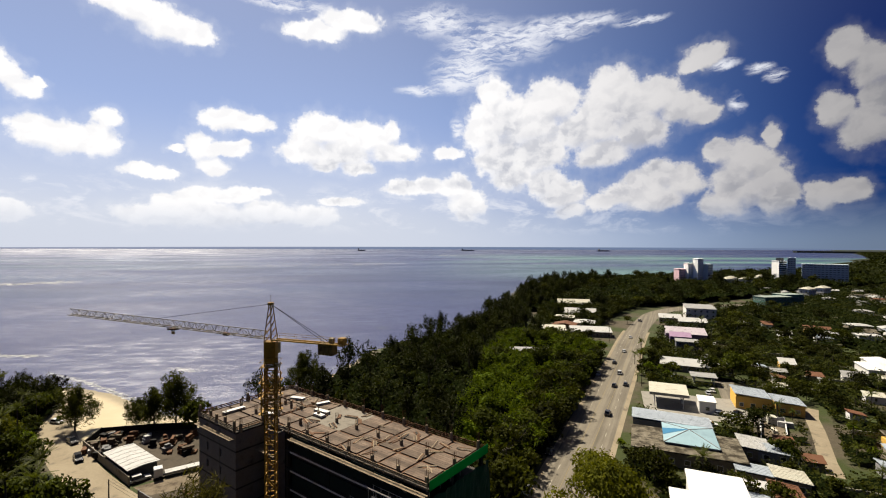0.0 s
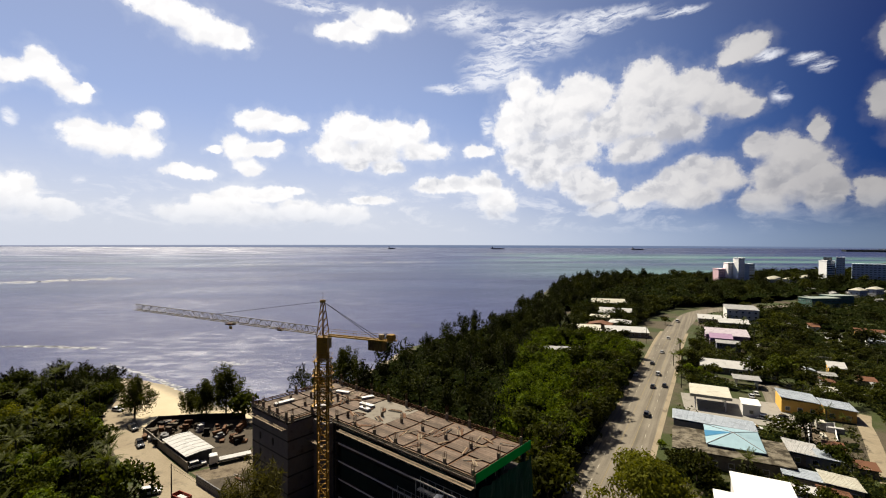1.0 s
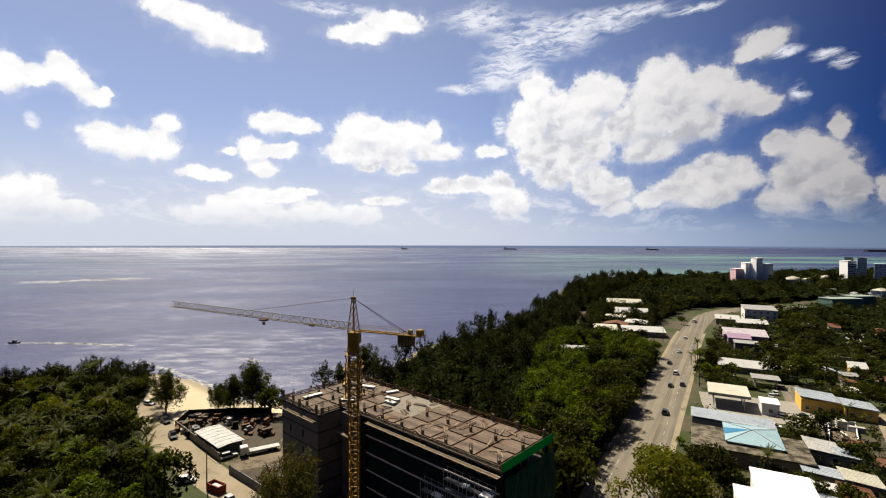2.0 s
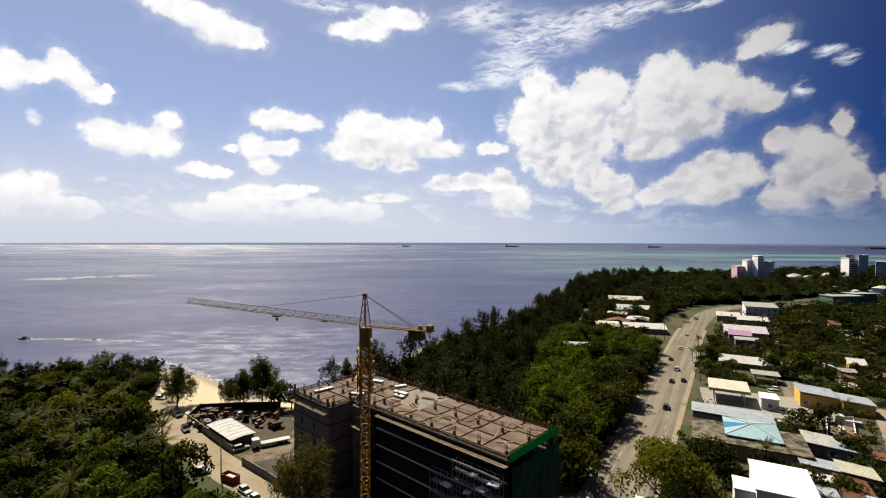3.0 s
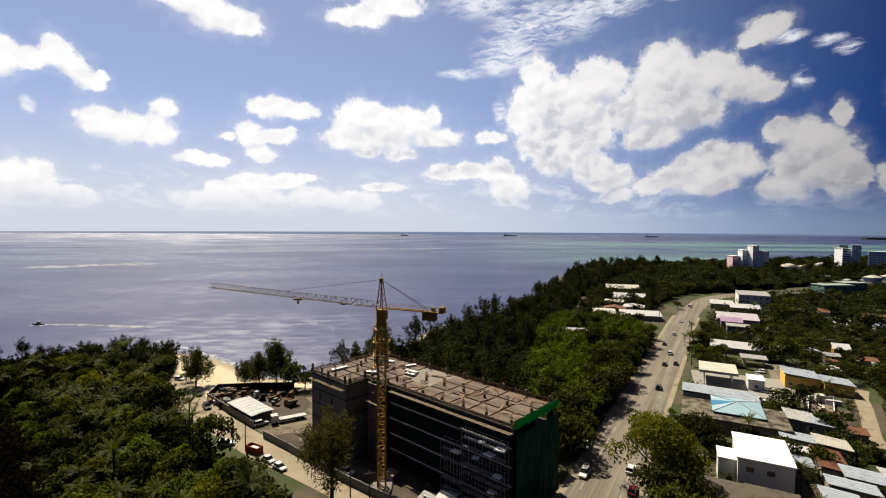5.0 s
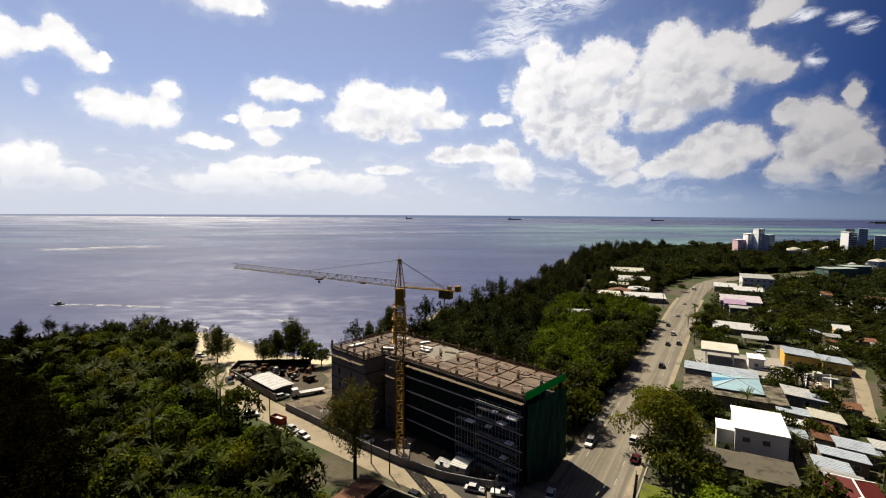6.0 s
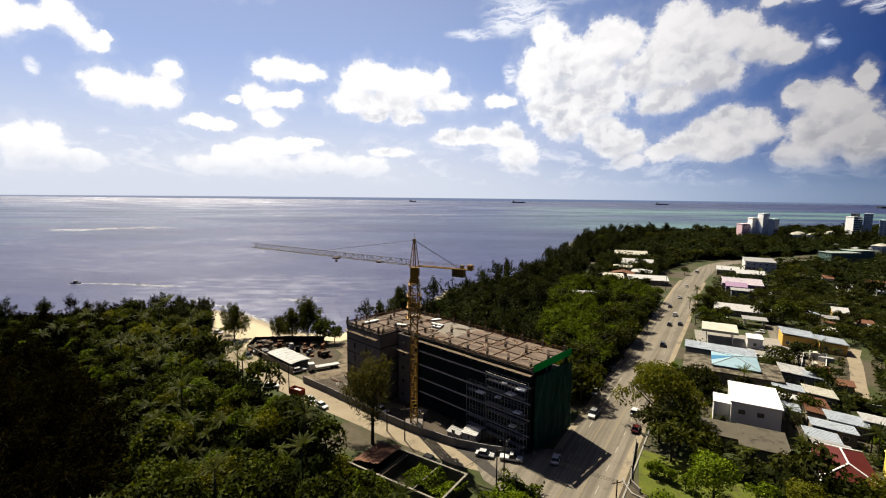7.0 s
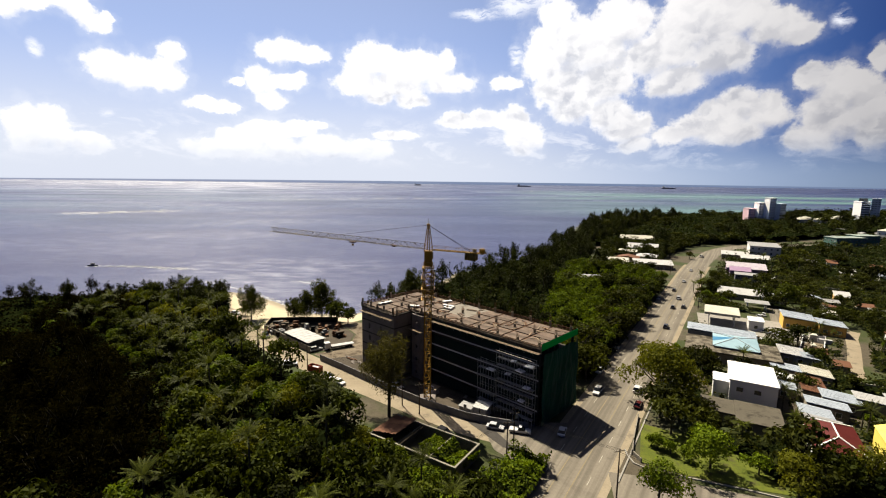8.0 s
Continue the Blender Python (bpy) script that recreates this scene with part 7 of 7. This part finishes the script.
def wire(points, sag, label):
    t = thing("overhead_wire", label, "wire")
    for a, b in zip(points, points[1:]):
        bm = bmesh.new()
        a, b = Vector(a), Vector(b)
        side = Vector((b.y - a.y, a.x - b.x, 0)).normalized() * 0.025
        rows = []
        for i in range(11):
            f = i / 10
            p = a.lerp(b, f) - Vector((0, 0, sag * 4 * f * (1 - f)))
            rows.append([bm.verts.new(p + o) for o in (side, Vector((0, 0, 0.03)), -side)])
        for c, d in zip(rows, rows[1:]):
            for i in range(3):
                bm.faces.new((c[i], c[(i + 1) % 3], d[(i + 1) % 3], d[i]))
        part("span", bm, BLACK, t)


POLES = [(16.2, 95.4, 10.5, 2), (14.0, 90.6, 10.0, 1), (-5.6, 111.4, 8.5, 1), (-10.4, 116.0, 8.0, 0), (33.5, 80.0, 10.5, 1), (-42.2, 138.5, 8.5, 0), (45.5, 141.0, 10.0, 1), (70.0, 178.0, 10.0, 1), (98.0, 222.0, 10.0, 1), (126.0, 262.0, 10.0, 1), (148.0, 296.0, 10.0, 1)]
for x, y, h, arms in POLES:
    pole(x, y, h, "weathered wooden utility pole beside the road", arms)
bm = bmesh.new()
tube(bm, (0, 0, 0), (0, 0, 0.9), 0.28, seg=10)
can = link("transformer", bm, TIN_G)
can.matrix_world = pose(16.2 + 0.4, 95.4, 8.0)
tagged(can, "grey transformer can on a utility pole", "transformer")
for o in (-1.0, -0.4, 0.4, 1.0):
    wire([(16.2 + o, 95.4 + 0.3 * o, 10.2), (45.5 + o, 141 + 0.3 * o, 9.7), (70 + o, 178, 9.7), (98 + o, 222, 9.7), (126 + o, 262, 9.7), (148 + o, 296, 9.7)], 0.7, "black power line along the road")
for o in (-0.8, 0.0, 0.8):
    wire([(16.2 + o, 95.4, 9.4), (33.5 + o, 80, 10.2), (66 + o, 52, 9.8)], 0.6, "black power line across the junction")
    wire([(16.2, 95.4 + o, 9.2), (-5.6, 111.4 + o, 8.1), (-42.2, 138.5 + o, 8.3)], 0.6, "black power line along the lane")
for o in (-0.5, 0.0, 0.5):
    wire([(14.0 + o, 90.6, 9.6), (-30 + o, 58, 9.0)], 1.0, "black power line into the grove")

# ------------------------------------------------------------------ on the water
# hull paint greyed and blued, so that sea haze sits in its colour
HULL = paint("dark_hazed_hull", (0.16, 0.17, 0.21), 0.8)


def ship(x, y, length, turn, label):
    t = thing("cargo_ship", label, "ship", pose(x, y, -1.5, 0, 0, turn))
    L = length
    prism_pts = [(-L / 2, -9), (L * 0.38, -9), (L / 2, 0), (L * 0.38, 9), (-L / 2, 9)]
    part("hull", prism(bmesh.new(), prism_pts, -1, 7), HULL, t)
    part("bridge", soften(one_box(-L * 0.38, 0, 7, L * 0.1, 14, 12), 0.5), GREYWALL, t)
    for k in range(3):
        part("hatch", one_box(-L * 0.18 + L * 0.2 * k, 0, 7, L * 0.15, 12, 2.5), HULL, t)
    bm = bmesh.new()
    tube(bm, (-L * 0.42, 0, 18.5), (-L * 0.42, 0, 23), 2.2, 1.8, 10)
    part("funnel", bm, HULL, t)


ship(-225, 4050, 60, 8, "small dark cargo ship on the horizon")
ship(690, 4020, 120, 4, "long dark cargo ship on the horizon")
ship(1790, 3720, 105, -6, "dark cargo ship on the horizon")
FOAM = surface("sea_foam", (0.70, 0.73, 0.76), (0.85, 0.87, 0.88), 0.08, 0.6, 0.8, bump=0.0, albedo_scale=0.45)


def foam_line(seed, points, n, size, spread, label):
    """Broken white water: many small flecks along a line."""
    rng = np.random.default_rng(seed)
    P = np.array(points, float)
    f = rng.uniform(0, len(P) - 1, n)
    f = np.floor(f) + (f % 1 + 0.12 * np.sin(f * 37)) % 1
    i = np.clip(f.astype(int), 0, len(P) - 2)
    at = P[i] + (P[i + 1] - P[i]) * (f - i)[:, None] + rng.normal(0, 1, (n, 2)) * spread
    V = np.zeros((n, 4, 3))
    for k, (a, b) in enumerate(((-1, -0.3), (0.6, -1), (1, 0.4), (-0.7, 1))):
        V[:, k, 0] = at[:, 0] + a * size * rng.uniform(0.5, 3.2, n)
        V[:, k, 1] = at[:, 1] + b * size * rng.uniform(0.3, 1.0, n)
        V[:, k, 2] = -1.46
    tagged(new("foam", quads("foam", V, FOAM)), label, "foam", kind="stuff")


foam_line(1, [(-590, 735), (-530, 778), (-470, 822)], 130, 3.6, (16, 12), "white surf breaking on an inner reef")
foam_line(2, [(-420, 1290), (-250, 1352), (-100, 1422), (60, 1450)], 110, 5, (26, 18), "white surf line on the outer reef")
foam_line(3, [(100, 2350), (320, 2420), (560, 2500)], 90, 9, (20, 9), "faint far surf line on the reef")
foam_line(4, [(-238, 309), (-205, 309), (-170, 302)], 160, 0.9, (4, 0.9), "white wake behind a motor boat")
foam_line(5, [(-87, 271), (-80, 266), (-73, 262)], 36, 0.55, (2.0, 0.4), "small white crest near the beach")
foam_line(6, [(-142, 268), (-113, 249), (-91, 232), (-74, 217), (-58, 205)], 260, 0.5, (1.0, 0.8), "thin lace of foam at the water's edge")
boat = thing("motor_boat", "small dark motor boat trailing a wake", "boat", pose(-238, 309, -1.5, 0, 0, 178))
part("hull", soften(prism(bmesh.new(), [(-3.2, -1.1), (1.5, -1.1), (3.6, 0), (1.5, 1.1), (-3.2, 1.1)], -0.2, 0.9), 0.08), HULL, boat)
part("cabin", soften(one_box(-0.4, 0, 0.9, 2.2, 1.5, 1.2), 0.15), TIN_G, boat)
# ------------------------------------------------------------------ the far cape
bm = bmesh.new()
prism(bm, [(3060, 3230), (3300, 3150), (4000, 2600), (4000, 2100), (3300, 2500), (3020, 3150)], -3, 11)
tagged(link("backdrop_cape", bm, paint("hazy_cape", (0.012, 0.020, 0.022), 0.95)), "low dark cape on the far horizon", "headland", kind="structure")

# the sandy lane between the yards
tagged(link("yard_lane", ribbon([Vector(p) for p in ((130, 137), (136, 145), (145, 155.5), (153, 165), (160, 174), (168, 182))], 2.0, -0.2, 0.05), CORAL), "pale sandy lane between the yards", "lane", kind="structure")

# cars in the yards and lots, and walls between the plots
LOTS = ((134, 177, 20, CAR_W, "white"), (137.5, 180, 24, CAR_K, "black"), (142, 201, 60, CAR_S, "silver"), (146, 204, 62, CAR_W, "white"), (165, 226, 55, CAR_S, "silver"), (168.5, 223, 57, CAR_K, "black"),
        (127, 156, 40, CAR_W, "white"), (121, 160, 110, CAR_R, "dark red"), (115, 139.5, 30, CAR_K, "black"), (178, 252, 58, CAR_W, "white"), (182, 257, 60, CAR_S, "silver"), (207, 284, 56, CAR_W, "white"), (139, 224, 57, CAR_S, "silver"), (143, 227, 57, CAR_K, "black"))
for x, y, a, colour, word in LOTS:
    car(x, y, a, colour, f"{word} car parked on a lot in town", "car")
PLOTWALL = paint("plot_wall", (0.50, 0.47, 0.40), 0.9, 0.35)
for a, b in (((214, 286.6), (251, 294)), ((170, 206), (186, 196)), ((122, 131), (136, 122)), ((180, 240), (198, 228)), ((205, 262), (226, 250)), ((128, 148), (120, 136)), ((160, 160), (176, 150)), ((196, 214), (214, 202))):
    wall_run("plot_wall", "pale block wall between two plots", [a, b], 1.8, PLOTWALL)
wall_run("plot_wall", "white block wall round a small building plot", [(141, 174), (148.5, 172.5), (134, 155.5), (127, 157.5), (141, 174)], 1.3, WHITE)
tagged(link("plot_ground", prism(bmesh.new(), [(141, 173.6), (148, 172.4), (134, 156), (127.4, 157.8)], -0.2, 0.05), BAREYARD), "bare yellowish soil of a small building plot", "yard", kind="structure")
for x, y, z, w, d, h, colour, word in ((142.4, 171.0, 0.05, 3.0, 2.4, 2.6, CREAM, "cream"), (144.6, 168.0, 0.05, 1.6, 4.4, 1.6, TIN_W, "white"), (138.0, 165.0, 0.05, 3.4, 1.4, 0.8, CREAM, "cream")):
    t = thing("stacked_blocks", f"stack of {word} building blocks on the plot", "building material", pose(x, y, z, 0, 0, E2))
    rows = max(2, round(h / 0.6))
    for k in range(rows):
        part("block_layer", soften(one_box(0.04 * (k % 2), 0.03 * (k % 3), h / rows * k, w - 0.1 * k, d, h / rows - 0.03), 0.03), colour, t)
